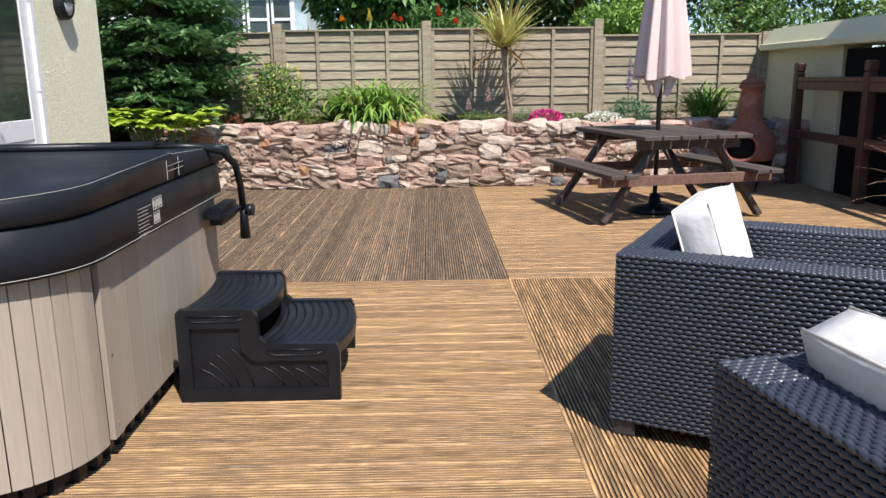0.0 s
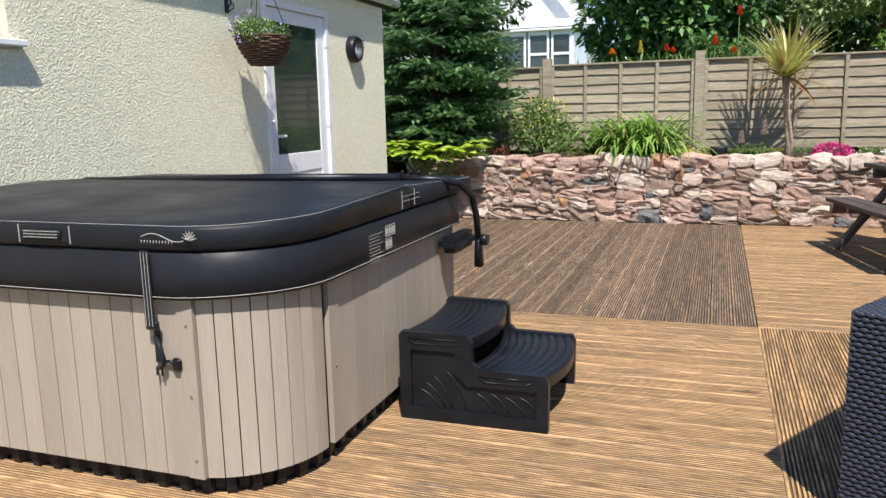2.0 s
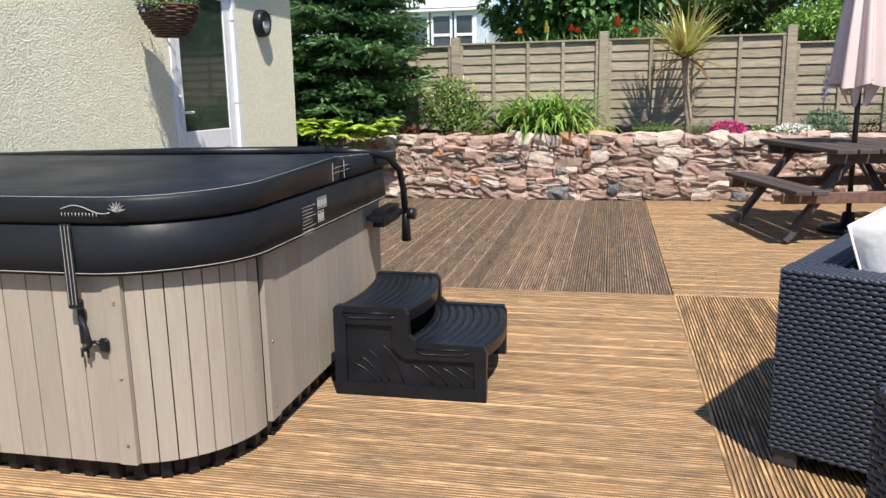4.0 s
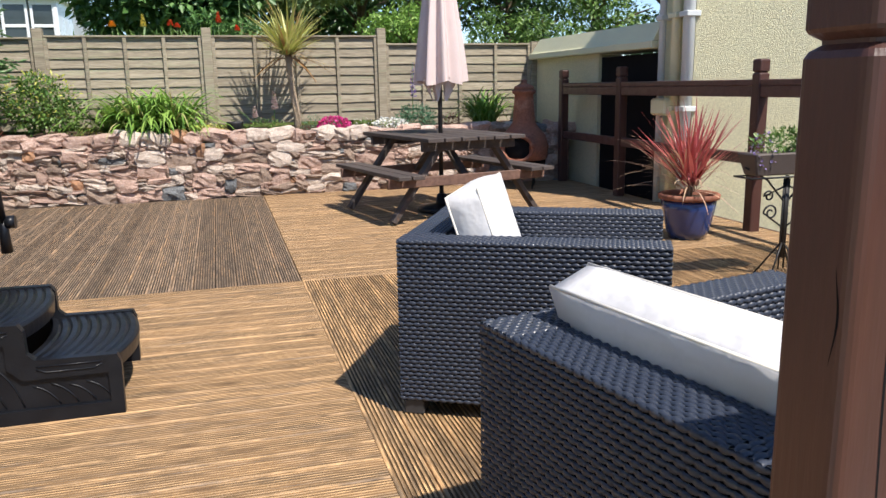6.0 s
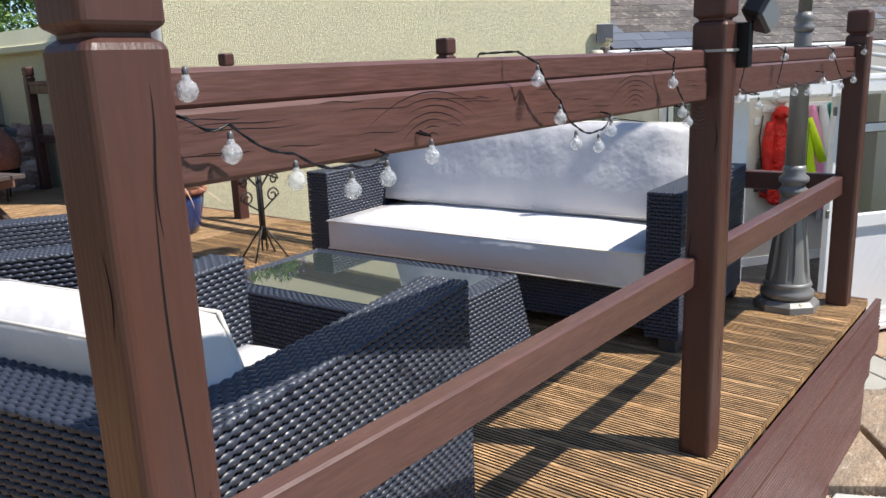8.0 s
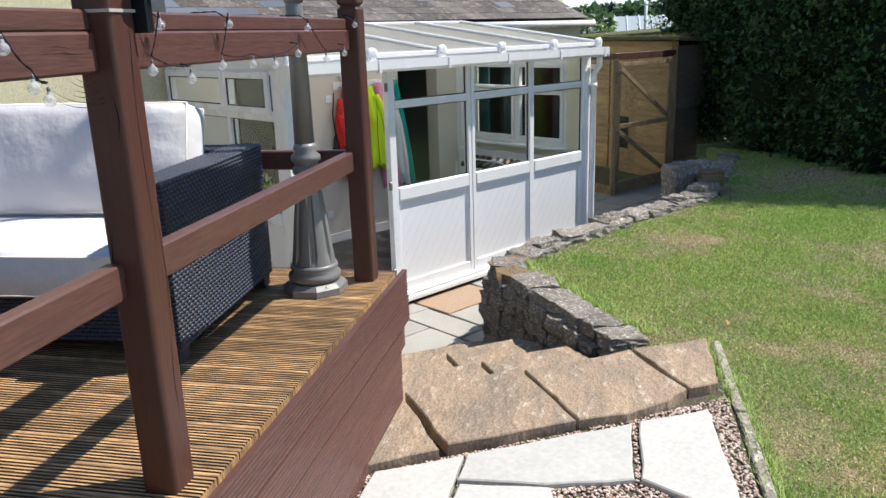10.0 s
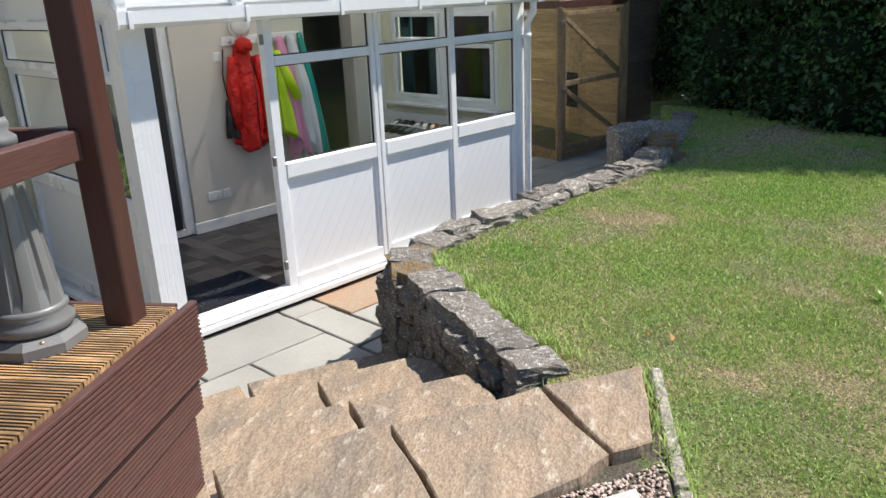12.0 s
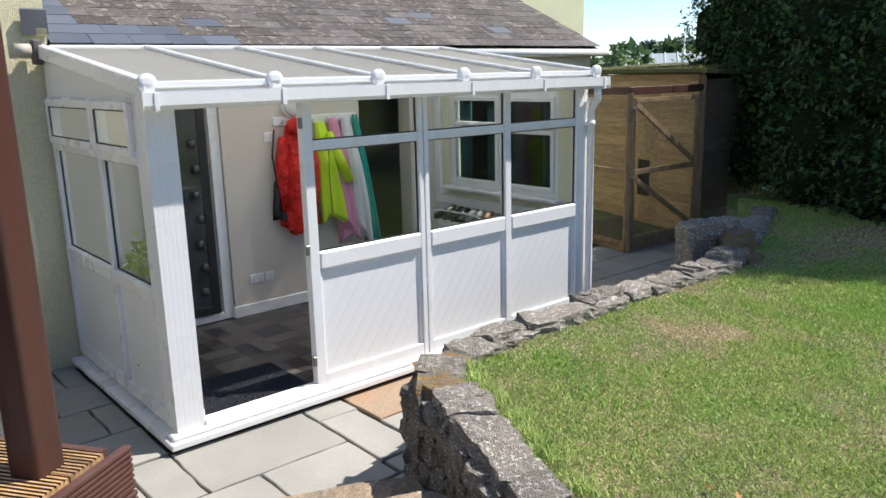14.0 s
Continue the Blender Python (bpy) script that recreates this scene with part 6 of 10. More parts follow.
for z, d in ((0.685, 0.016), (0.69, 0.0), (0.76, 0.004), (0.835, 0.006), (0.842, 0.016)):
    ring = []
    for k, (x, y) in enumerate(rrect(CX0 + d, CX1 - d, CY0 + d, CY1 - d, TR + 0.03, n8)):
        w = noise.noise(Vector((x * 3, y * 3, z * 4))) * 0.008
        ring.append((x + w * 0.6, y + w * 0.6, z + (noise.noise(Vector((x * 2.2, y * 2.2, 0))) * 0.012 if z < 0.7 else 0)))
    rings.append(ring)
loft(bm, rings)
part("cover_skirt", bm, vinyl, tub, "black vinyl skirt hemmed with pale stitching")
bm = bmesh.new()
hem = [Vector(p) + Vector((0, 0, 0.008)) for p in rings[1]]
c = sum(hem, Vector()) / len(hem)
hem = [p + (p - c).normalized() * 0.0015 for p in hem]
tube(bm, hem + hem[:1], 0.0014, 5)
part("hem_stitching", bm, stitch, tub)
FOLD = 5.24


def half(y0, y1, cor, z_fold, z_end, fold_at_end):
    """One folding half of the cover: rounded on its outer corners, thicker at the fold."""
    r = TR + 0.03
    outline = []
    if cor == "front":
        outline += [(CX1, y1), (CX0, y1)]
        for k in range(n8 + 1):
            a = math.radians(180 + 90 * k / n8)
            outline.append((CX0 + r + r * math.cos(a), y0 + r + r * math.sin(a)))
        for k in range(n8 + 1):
            a = math.radians(270 + 90 * k / n8)
            outline.append((CX1 - r + r * math.cos(a), y0 + r + r * math.sin(a)))
    else:
        r2 = 0.14
        outline += [(CX0, y0), (CX1, y0)]
        for k in range(n8 + 1):
            a = math.radians(90 * k / n8)
            outline.append((CX1 - r2 + r2 * math.cos(a), y1 - r2 + r2 * math.sin(a)))
        for k in range(n8 + 1):
            a = math.radians(90 + 90 * k / n8)
            outline.append((CX0 + r2 + r2 * math.cos(a), y1 - r2 + r2 * math.sin(a)))
    cx, cy = (CX0 + CX1) / 2, (y0 + y1) / 2

    def zt(y):
        t_ = (y - y0) / (y1 - y0)
        return z_end + (z_fold - z_end) * (t_ if fold_at_end else 1 - t_)

    bm = bmesh.new()
    R = []
    for kind_, d in (("b", 0.012), ("b2", 0.0), ("t", 0.0), ("t", 0.010), ("t", 0.03), ("t", 0.30), ("t", 0.62)):
        ring = []
        for (x, y) in outline:
            v_ = Vector((x - cx, y - cy))
            f = 1 - d / max(v_.length, 0.01) if d < 0.2 else 1 - d
            x2, y2 = cx + v_.x * f, cy + v_.y * f
            if kind_ == "b":
                z = 0.843
            elif kind_ == "b2":
                z = 0.852
            else:
                z = zt(y2) - (0.016 if d == 0 else 0.004 if d == 0.010 else 0) + noise.noise(Vector((x2 * 2.5, y2 * 2.5, 3))) * 0.006
            ring.append((x2, y2, z))
        R.append(ring)
    loft(bm, R, cap1=True)
    bmesh.ops.recalc_face_normals(bm, faces=bm.faces)
    ob = part("cover_half", bm, vinyl, tub, "padded black vinyl cover half")
    seam = [Vector(p) + Vector((0, 0, 0.001)) for p in R[3]]
    bm = bmesh.new()
    tube(bm, seam + seam[:1], 0.0010, 5)
    part("seam_stitching", bm, stitch, tub)
    return ob


half(CY0, FOLD - 0.012, "front", 0.950, 0.925, True)
half(FOLD + 0.012, CY1, "back", 0.945, 0.905, False)
# stitched flap at the fold, label patches as plain bars
bm = bmesh.new()
for z in (0.885, 0.905):
    box(bm, CX1 + 0.001, CX1 + 0.003, FOLD - 0.09, FOLD + 0.10, z, z + 0.0015)
for y in (FOLD - 0.10, FOLD + 0.04):
    box(bm, CX1 + 0.001, CX1 + 0.003, y, y + 0.0018, 0.855, 0.93)
part("fold_stitching", bm, stitch, tub)
bm = bmesh.new()
for r_ in range(2):
    for c_ in range(3 if r_ == 0 else 2):
        y = 4.955 + c_ * 0.035
        z = 0.765 - r_ * 0.052
        for a in ((y, y + 0.026, z, z + 0.003), (y, y + 0.026, z + 0.042, z + 0.045), (y, y + 0.003, z, z + 0.045), (y + 0.023, y + 0.026, z, z + 0.045), (y + 0.008, y + 0.018, z + 0.01, z + 0.034)):
            box(bm, CX1 + 0.0015, CX1 + 0.0035, a[0], a[1], a[2], a[3])
for k in range(9):
    box(bm, CX1 + 0.0015, CX1 + 0.003, 4.80, 4.80 + (0.10 if k % 3 else 0.13), 0.79 - k * 0.013, 0.7915 - k * 0.013)
part("printed_label", bm, stitch, tub, "small pale printed pictograms and lines")
bm = bmesh.new()


def on_front(pts, r=0.0016):
    tube(bm, [(x, CY0 - 0.002, z) for x, z in pts], r, 5)


on_front([(0.27 + 0.16 * t, 0.888 + 0.012 * math.sin(t * 5.5)) for t in [k / 12 for k in range(13)]])
for k in range(-3, 4):
    a = k * 0.42
    bx, bz = 0.455, 0.882
    on_front([(bx, bz), (bx + 0.012 * math.sin(a) - 0.004, bz + 0.014 * math.cos(a)), (bx + 0.030 * math.sin(a), bz + 0.030 * math.cos(a)), (bx + 0.012 * math.sin(a) + 0.004, bz + 0.014 * math.cos(a)), (bx, bz)], 0.0012)
for k in range(11):
    on_front([(0.272 + k * 0.0115, 0.868), (0.272 + k * 0.0115, 0.878)], 0.0014)
part("emblem", bm, stitch, tub, "pale swoosh and flower emblem")
bm = bmesh.new()
box(bm, -0.20, -0.045, CY0 - 0.018, CY0 - 0.004, 0.872, 0.90, 0.006)
box(bm, -0.225, -0.02, CY0 - 0.006, CY0 - 0.001, 0.862, 0.912, 0.001)
part("grab_handle", bm, vinyl, tub, "stitched carrying handle")
bm = bmesh.new()
for z in (0.876, 0.886, 0.896):
    box(bm, -0.195, -0.05, CY0 - 0.0195, CY0 - 0.018, z, z + 0.002)
for xx in (-0.232, -0.016):
    box(bm, xx, xx + 0.003, CY0 - 0.004, CY0 - 0.001, 0.855, 0.915)
part("handle_stitching", bm, stitch, tub)
# strap with buckle
bm = bmesh.new()
box(bm, 0.262, 0.298, CY0 - 0.007, CY0 - 0.003, 0.60, 0.845, 0.001)
box(bm, 0.270, 0.294, CY0 + 0.018, CY0 + 0.022, 0.47, 0.60, 0.001)
tube(bm, [(0.28, CY0 + 0.014, 0.56), (0.305, CY0 + 0.004, 0.52), (0.31, CY0 + 0.006, 0.47), (0.292, CY0 + 0.01, 0.455)], 0.008, 6)
part("strap", bm, vinyl, tub, "hanging black webbing strap")
bm = bmesh.new()
box(bm, 0.256, 0.304, CY0 - 0.004, CY0 + 0.014, 0.585, 0.615, 0.005)
part("buckle", bm, black_plastic, tub, "black plastic buckle")
bm = bmesh.new()
box(bm, 0.33, 0.365, CY0 + 0.014, CY0 + 0.034, 0.445, 0.49, 0.008)
tube(bm, [(0.305, CY0 + 0.02, 0.475), (0.322, CY0 + 0.02, 0.478), (0.34, CY0 + 0.02, 0.47)], 0.006, 6)
for xx in (0.277, 0.297):
    tube(bm, [(xx, CY0 + 0.012, 0.46), (xx, CY0 + 0.012, 0.43)], 0.004, 6)
part("clip", bm, black_plastic, tub, "black plastic clip")
bm = bmesh.new()
for xx in (0.267, 0.279, 0.291):
    box(bm, xx, xx + 0.0015, CY0 - 0.0085, CY0 - 0.007, 0.60, 0.84)
part("strap_stitching", bm, stitch, tub)
# cover lifter
bm = bmesh.new()
tube(bm, [(-1.30, 5.50, 0.925), (-0.2, 5.55, 0.945), (0.52, 5.62, 0.945)], 0.021, 12)
part("lifter_bar", bm, black_plastic, tub, "foam-sleeved cover lifter bar")
bm = bmesh.new()
tube(bm, [(0.50, 5.62, 0.945), (0.70, 5.68, 0.932), (0.78, 5.76, 0.905), (0.815, 5.85, 0.83), (0.82, 5.90, 0.72), (0.82, 5.92, 0.60)], 0.017, 10)
part("lifter_arm", bm, black_plastic, tub)
bm = bmesh.new()
tube(bm, [(0.82, 5.92, 0.62), (0.82, 5.925, 0.55), (0.82, 5.93, 0.46)], 0.024, 10, [0.017, 0.022, 0.026])
part("lifter_grip", bm, black_plastic, tub)
bm = bmesh.new()
box(bm, 0.70, 0.815, 5.62, 5.96, 0.575, 0.655, 0.03, seg=2)
lathe(bm, [(0.03, -0.02), (0.03, 0.02)], 12, Matrix.Translation((0.85, 5.93, 0.60)) @ Matrix.Rotation(math.pi / 2, 4, "Y"))
part("pivot_bracket", bm, black_plastic, tub)
for k in range(3):
    bm = bmesh.new()
    lathe(bm, [(0.008, 0), (0.008, 0.014), (0.004, 0.018)], 8, Matrix.Translation((0.535 + 0.04 * k, 5.615 + 0.012 * k, 0.962)))
    part("bolt", bm, black_plastic, tub)

# ---- spa steps ----
st = thing("spa_steps", label="two-tread black moulded plastic steps against the hot tub", category="steps")
sx0, sx1, sy0, sy1 = 0.762, 1.382, 4.972, 5.60
prof = [(sx0, 0.0), (sx1, 0.0), (sx1 + 0.003, 0.20), (sx1 - 0.01, 0.232), (1.10, 0.236), (1.075, 0.26), (1.072, 0.345), (1.055, 0.372), (sx0 + 0.012, 0.374), (sx0, 0.36)]
for y0, y1, sgn in ((sy0, sy0 + 0.035, -1), (sy1 - 0.035, sy1, 1)):
    bm = bmesh.new()
    inner = [(sx0 + 0.05, 0.05), (sx1 - 0.045, 0.05), (sx1 - 0.045, 0.165), (1.05, 0.165), (1.005, 0.21), (1.005, 0.30), (sx0 + 0.05, 0.30)]
    yo, yi = (y0, y1) if sgn < 0 else (y1, y0)
    O = [bm.verts.new((x, yo, z)) for x, z in prof]
    I = [bm.verts.new((x, yi, z)) for x, z in prof]
    n = len(prof)
    for k in range(n):
        bm.faces.new((O[k], O[(k + 1) % n], I[(k + 1) % n], I[k]))
    bm.faces.new(I)
    # rim of the outer face round the recessed panel
    A = [bm.verts.new((x, yo, z)) for x, z in inner]
    rec = yo - sgn * 0.014
    B = [bm.verts.new((x, rec, z)) for x, z in inner]
    for k in range(len(inner)):
        bm.faces.new((A[k], A[(k + 1) % len(inner)], B[(k + 1) % len(inner)], B[k]))
    bm.faces.new(B)
    bm.faces.new((O[0], O[1], A[1], A[0]))
    bm.faces.new((O[1], O[2], O[3], A[2], A[1]))
    bm.faces.new((O[3], O[4], A[3], A[2]))
    bm.faces.new((O[4], O[5], A[4], A[3]))
    bm.faces.new((O[5], O[6], O[7], A[5], A[4]))
    bm.faces.new((O[7], O[8], A[6], A[5]))
    bm.faces.new((O[8], O[9], O[0], A[0], A[6]))
    bmesh.ops.recalc_face_normals(bm, faces=bm.faces)
    part("side_panel", bm, black_plastic, st)
    bm = bmesh.new()
    for (xa, h) in ((0.84, 0.07), (0.87, 0.10), (0.90, 0.13), (0.96, 0.155), (1.08, 0.075), (1.14, 0.08), (1.20, 0.07), (1.26, 0.075)):
        tube(bm, [(xa + 0.085 * t, rec, 0.06 + h * (1 - t) ** 0.8 + 0.02 * math.sin(t * 3.1) * (1 if h > 0.1 else 0.5)) for t in [q / 6 for q in range(7)]], 0.0035, 5)
    part("wave_relief", bm, black_plastic, st, "raised wave pattern")
for (xa, xb, z, bul) in ((sx0 + 0.004, 1.055, 0.365, 0.05), (1.03, 1.365, 0.228, 0.05)):
    bm = bmesh.new()
    n = 14
    ribs = 9
    t_ = bmesh.new()
    rows = []
    prof2 = []
    for r_ in range(ribs * 4 + 1):
        f = r_ / (ribs * 4)
        hz = 0.0 if r_ % 4 in (0, 1) else 0.0
        prof2.append((f, z + (0.0 if r_ % 4 in (1, 2, 3) else -0.006)))
    for k in range(n + 1):
        yy = sy0 + 0.03 + (sy1 - sy0 - 0.06) * k / n
        b = bul * (1 - (2 * k / n - 1) ** 2)
        inb = b if xa > 0.9 else b * 0.6
        rows.append([t_.verts.new((xa + inb * (1 if xa > 0.9 else 1) + (xb + b - xa - inb) * f, yy, zz)) for f, zz in prof2] + [t_.verts.new((xb + b + 0.004, yy, z - 0.012)), t_.verts.new((xb + b, yy, z - 0.06))])
    for a, b in zip(rows, rows[1:]):
        for q in range(len(a) - 1):
            t_.faces.new((a[q], a[q + 1], b[q + 1], b[q]))
    merge(bm, t_)
    bmesh.ops.recalc_face_normals(bm, faces=bm.faces)
    part("tread", bm, black_plastic, st, "ribbed curved tread")
for z0, xa in ((0.345, sx0 + 0.04), (0.207, 1.10)):
    bm = bmesh.new()
    tube(bm, [(xa, sy0 - 0.001, z0 - 0.004), (xa + 0.03, sy0 - 0.001, z0 - 0.018), (xa + 0.19, sy0 - 0.001, z0 - 0.018), (xa + 0.22, sy0 - 0.001, z0 - 0.004)], 0.003, 5)
    tube(bm, [(xa, sy0 - 0.001, z0 + 0.004), (xa + 0.22, sy0 - 0.001, z0 + 0.004)], 0.003, 5)
    part("grip_moulding", bm, black_plastic, st)

# ---- picnic table and umbrella ----
PT = Matrix.Translation((3.80, 9.13, 0)) @ Matrix.Rotation(math.radians(12), 4, "Z")
pt = thing("picnic_table", PT, "dark-stained timber picnic table with fixed benches", "picnic table")
for k in range(6):
    x = -0.49 + k * 0.165
    part("tabletop_board", box(bmesh.new(), x, x + 0.15, -0.72, 0.72, 0.705, 0.74, 0.004), table_wood, pt)
for s in (-1, 1):
    for k in range(2):
        x = s * 0.66 - 0.12 + k * 0.13 + (0 if s > 0 else -0.0)
        part("bench_board", box(bmesh.new(), x, x + 0.118, -0.74, 0.74, 0.405, 0.44, 0.004), table_wood, pt)
for y in (-0.5, 0.5):
    for s in (-1, 1):
        bm = bmesh.new()
        beam(bm, (s * 0.74, y, 0.02), (s * 0.24, y, 0.70), 0.045, 0.085, 0.004, up=(0, 1, 0))
        part("leg", bm, table_wood, pt)
    part("bench_bearer", box(bmesh.new(), -0.80, 0.80, y - 0.07 if y < 0 else y + 0.025, y - 0.025 if y < 0 else y + 0.07, 0.32, 0.405, 0.004), redbrown, pt)
    part("top_bearer", box(bmesh.new(), -0.47, 0.47, y - 0.07 if y < 0 else y + 0.025, y - 0.025 if y < 0 else y + 0.07, 0.62, 0.705, 0.004), table_wood, pt)
for s in (-1, 1):
    bm = bmesh.new()
    beam(bm, (0, s * 0.08, 0.66), (0.0, s * 0.50, 0.36), 0.045, 0.07, 0.004, up=(1, 0, 0))
    part("brace", bm, table_wood, pt)
um = thing("parasol", Matrix.Translation((3.80, 9.11, 0)), "closed faded-pink garden parasol on a dark pole", "parasol")
bm = bmesh.new()
tube(bm, [(0, 0, 0.03), (0, 0, 2.45)], 0.021, 12)
part("pole", bm, iron, um)
bm = bmesh.new()
lathe(bm, [(0.23, 0.0), (0.235, 0.03), (0.21, 0.055), (0.06, 0.075), (0.045, 0.16), (0.03, 0.17)], 28)
part("base", bm, black_plastic, um, "round dark cast base")
bm = bmesh.new()
n = 96
rows = []
for j in range(15):
    t = j / 14
    z = 1.20 + 1.22 * t
    ring = []
    for k in range(n):
        a = 2 * math.pi * k / n
        fold = 0.5 + 0.5 * math.cos(a * 8 + 0.5 * math.sin(a * 3))
        r = (0.255 - 0.175 * t ** 1.2) * (0.62 + 0.38 * fold) * (1 + 0.12 * math.sin(a * 3 + 1.1))
        zz = z + 0.02 * math.sin(a * 4 + 1.0) * (1 - t) ** 6
        ring.append(bm.verts.new((r * math.cos(a), r * math.sin(a), zz)))
    rows.append(ring)
for a, b in zip(rows, rows[1:]):
    for k in range(n):
        f = bm.faces.new((a[k], a[(k + 1) % n], b[(k + 1) % n], b[k]))
        f.smooth = True
bm.faces.new(rows[-1])
part("canopy", bm, canvas, um, "furled canopy hanging in deep folds", smooth=False)
bm = bmesh.new()
n = 48
rows = []
for j in range(6):
    t = j / 5
    ring = []
    for k in range(n):
        a = 2 * math.pi * k / n
        tip = abs(math.sin(a * 2.5 + 0.6)) ** 1.3
        r = 0.075 + 0.10 * t * (0.7 + 0.3 * math.sin(a * 8) ** 2) + 0.02 * math.sin(a * 8)
        ring.append(bm.verts.new((r * math.cos(a), r * math.sin(a), 1.20 - 0.17 * tip * (1 - t) + 0.05 * t)))
    rows.append(ring)
for a, b in zip(rows, rows[1:]):
    for k in range(n):
        f = bm.faces.new((a[k], a[(k + 1) % n], b[(k + 1) % n], b[k]))
        f.smooth = True
part("canopy_valance", bm, canvas, um, "hanging points of the canopy edge")

# ---- chiminea ----
cm = thing("chiminea", Matrix.Translation((5.17, 10.42, 0)), "stained terracotta chiminea on an iron stand", "chiminea")
bm = bmesh.new()
prof = [(0.09, 0.20), (0.20, 0.24), (0.275, 0.36), (0.285, 0.48), (0.25, 0.60), (0.17, 0.69), (0.13, 0.75), (0.125, 0.82), (0.11, 1.00), (0.105, 1.06), (0.13, 1.075), (0.135, 1.10), (0.115, 1.12), (0.095, 1.12)]
n = 40
t_ = bmesh.new()
rings = []
for r, z in prof:
    ring = []
    for k in range(n):
        a = 2 * math.pi * k / n
        ring.append(t_.verts.new((r * math.cos(a), r * math.sin(a), z)))
    rings.append(ring)
for i, (a, b) in enumerate(zip(rings, rings[1:])):
    for k in range(n):
        ang = 2 * math.pi * (k + 0.5) / n
        zc = (prof[i][1] + prof[i + 1][1]) / 2
        da = (ang - math.radians(232) + math.pi) % (2 * math.pi) - math.pi
        if (da / 0.58) ** 2 + ((zc - 0.46) / 0.13) ** 2 < 1.0 or (abs(da) < 0.5 and 0.36 < zc < 0.5):
            continue
        f = t_.faces.new((a[k], a[(k + 1) % n], b[(k + 1) % n], b[k]))
        f.smooth = True
merge(bm, t_)
part("body", bm, terracotta, cm)
bm = bmesh.new()
ca, sa = math.cos(math.radians(232)), math.sin(math.radians(232))
ringp = []
for k in range(25):
    a = 2 * math.pi * k / 24
    off, z = 0.16 * math.cos(a), 0.47 + 0.145 * math.sin(a)
    rr = 0.30
    az = math.radians(232) + off / 0.26
    ringp.append((rr * math.cos(az), rr * math.sin(az), z))
tube(bm, ringp, 0.022, 8)
part("mouth_rim", bm, terracotta, cm)
bm = bmesh.new()
lathe(bm, [(0.25, 0.26), (0.262, 0.45), (0.22, 0.60), (0.10, 0.7)], 24)
part("inner_soot", bm, black_void, cm, "plain black inside of the firebox")
bm = bmesh.new()
lathe(bm, [(0.12, 1.12), (0.11, 1.15), (0.05, 1.18), (0.03, 1.19), (0.035, 1.215), (0.01, 1.23)], 24)
part("lid", bm, terracotta, cm)
bm = bmesh.new()
for k in range(3):
    a = 0.6 + k * 2.09
    tube(bm, [(0.20 * math.cos(a), 0.20 * math.sin(a), 0.26), (0.24 * math.cos(a), 0.24 * math.sin(a), 0.12), (0.22 * math.cos(a), 0.22 * math.sin(a), 0.0)], 0.010, 8)
tube(bm, [(0.215 * math.cos(a), 0.215 * math.sin(a), 0.24) for a in [2 * math.pi * k / 24 for k in range(25)]], 0.010, 6)
part("stand", bm, iron, cm)

# ---- potted cordyline ----
pc = thing("plant_pot", Matrix.Translation((5.20, 7.14, 0)), "blue glazed round pot on the deck", "plant pot")
bm = bmesh.new()
lathe(bm, [(0.10, 0.0), (0.135, 0.0), (0.16, 0.06), (0.195, 0.22), (0.205, 0.30)], 32)
part("body", bm, blue_glaze, pc)
bm = bmesh.new()
lathe(bm, [(0.205, 0.30), (0.225, 0.305), (0.23, 0.335), (0.215, 0.345), (0.19, 0.335), (0.185, 0.28)], 32, closed=False)
part("rim", bm, terracotta, pc, "unglazed brown rim")
bm = bmesh.new()
lathe(bm, [(0.19, 0.29), (0.19, 0.305)], 24)
part("compost", bm, earth, pc)
rc = thing("red_cordyline", Matrix.Translation((5.20, 7.14, 0.30)), "spiky red and pink cordyline growing in the blue pot", "plant")
crimson = leaf_material("crimson_sword_leaves", (0.33, 0.045, 0.05), (0.60, 0.17, 0.16), 0.4)
drypink = leaf_material("pinkish_dry_leaves", (0.50, 0.30, 0.22), (0.62, 0.46, 0.30), 0.6)
bm = bmesh.new()
tube(bm, [(0, 0, 0), (0.01, 0, 0.16)], 0.022, 8)
part("stem", bm, pale_bark, rc)
blades("leaf", [(0, 0, 0.14), (0.01, 0, 0.10)], 120, 0.62, 0.020, crimson, rc, 91, 0.85, 0.12, 5)
blades("dry_leaf", [(0, 0, 0.10), (0.0, 0, 0.06)], 60, 0.62, 0.014, drypink, rc, 92, 1.35, 0.75, 6)

# ---- wrought iron plant stand with a window box ----
ps = thing("plant_stand", Matrix.Translation((5.02, 5.88, 0)), "black wrought iron plant stand with scrolled arms", "plant stand")
bm = bmesh.new()
tube(bm, [(0, 0, 0.12), (0, 0, 0.62)], 0.011, 8)
for dx in (-0.018, 0.018):
    tube(bm, [(dx, 0, 0.05), (dx, 0, 0.60)], 0.006, 6)
for k in range(4):
    a = 0.5 + k * math.pi / 2
    tube(bm, [(0, 0, 0.22), (0.06 * math.cos(a), 0.06 * math.sin(a), 0.14), (0.16 * math.cos(a), 0.16 * math.sin(a), 0.0)], 0.006, 6)


def scroll(bm, c, r, sx, turns=1.4, tail=None, w=0.0055):
    pts = []
    for k in range(22):
        t = k / 21
        a = turns * 2 * math.pi * t
        rr = r * (1 - 0.75 * t)
        pts.append((c[0] + sx * rr * math.cos(a), c[1], c[2] + rr * math.sin(a)))
    if tail:
        pts = [tail] + pts
    tube(bm, pts, w, 6)


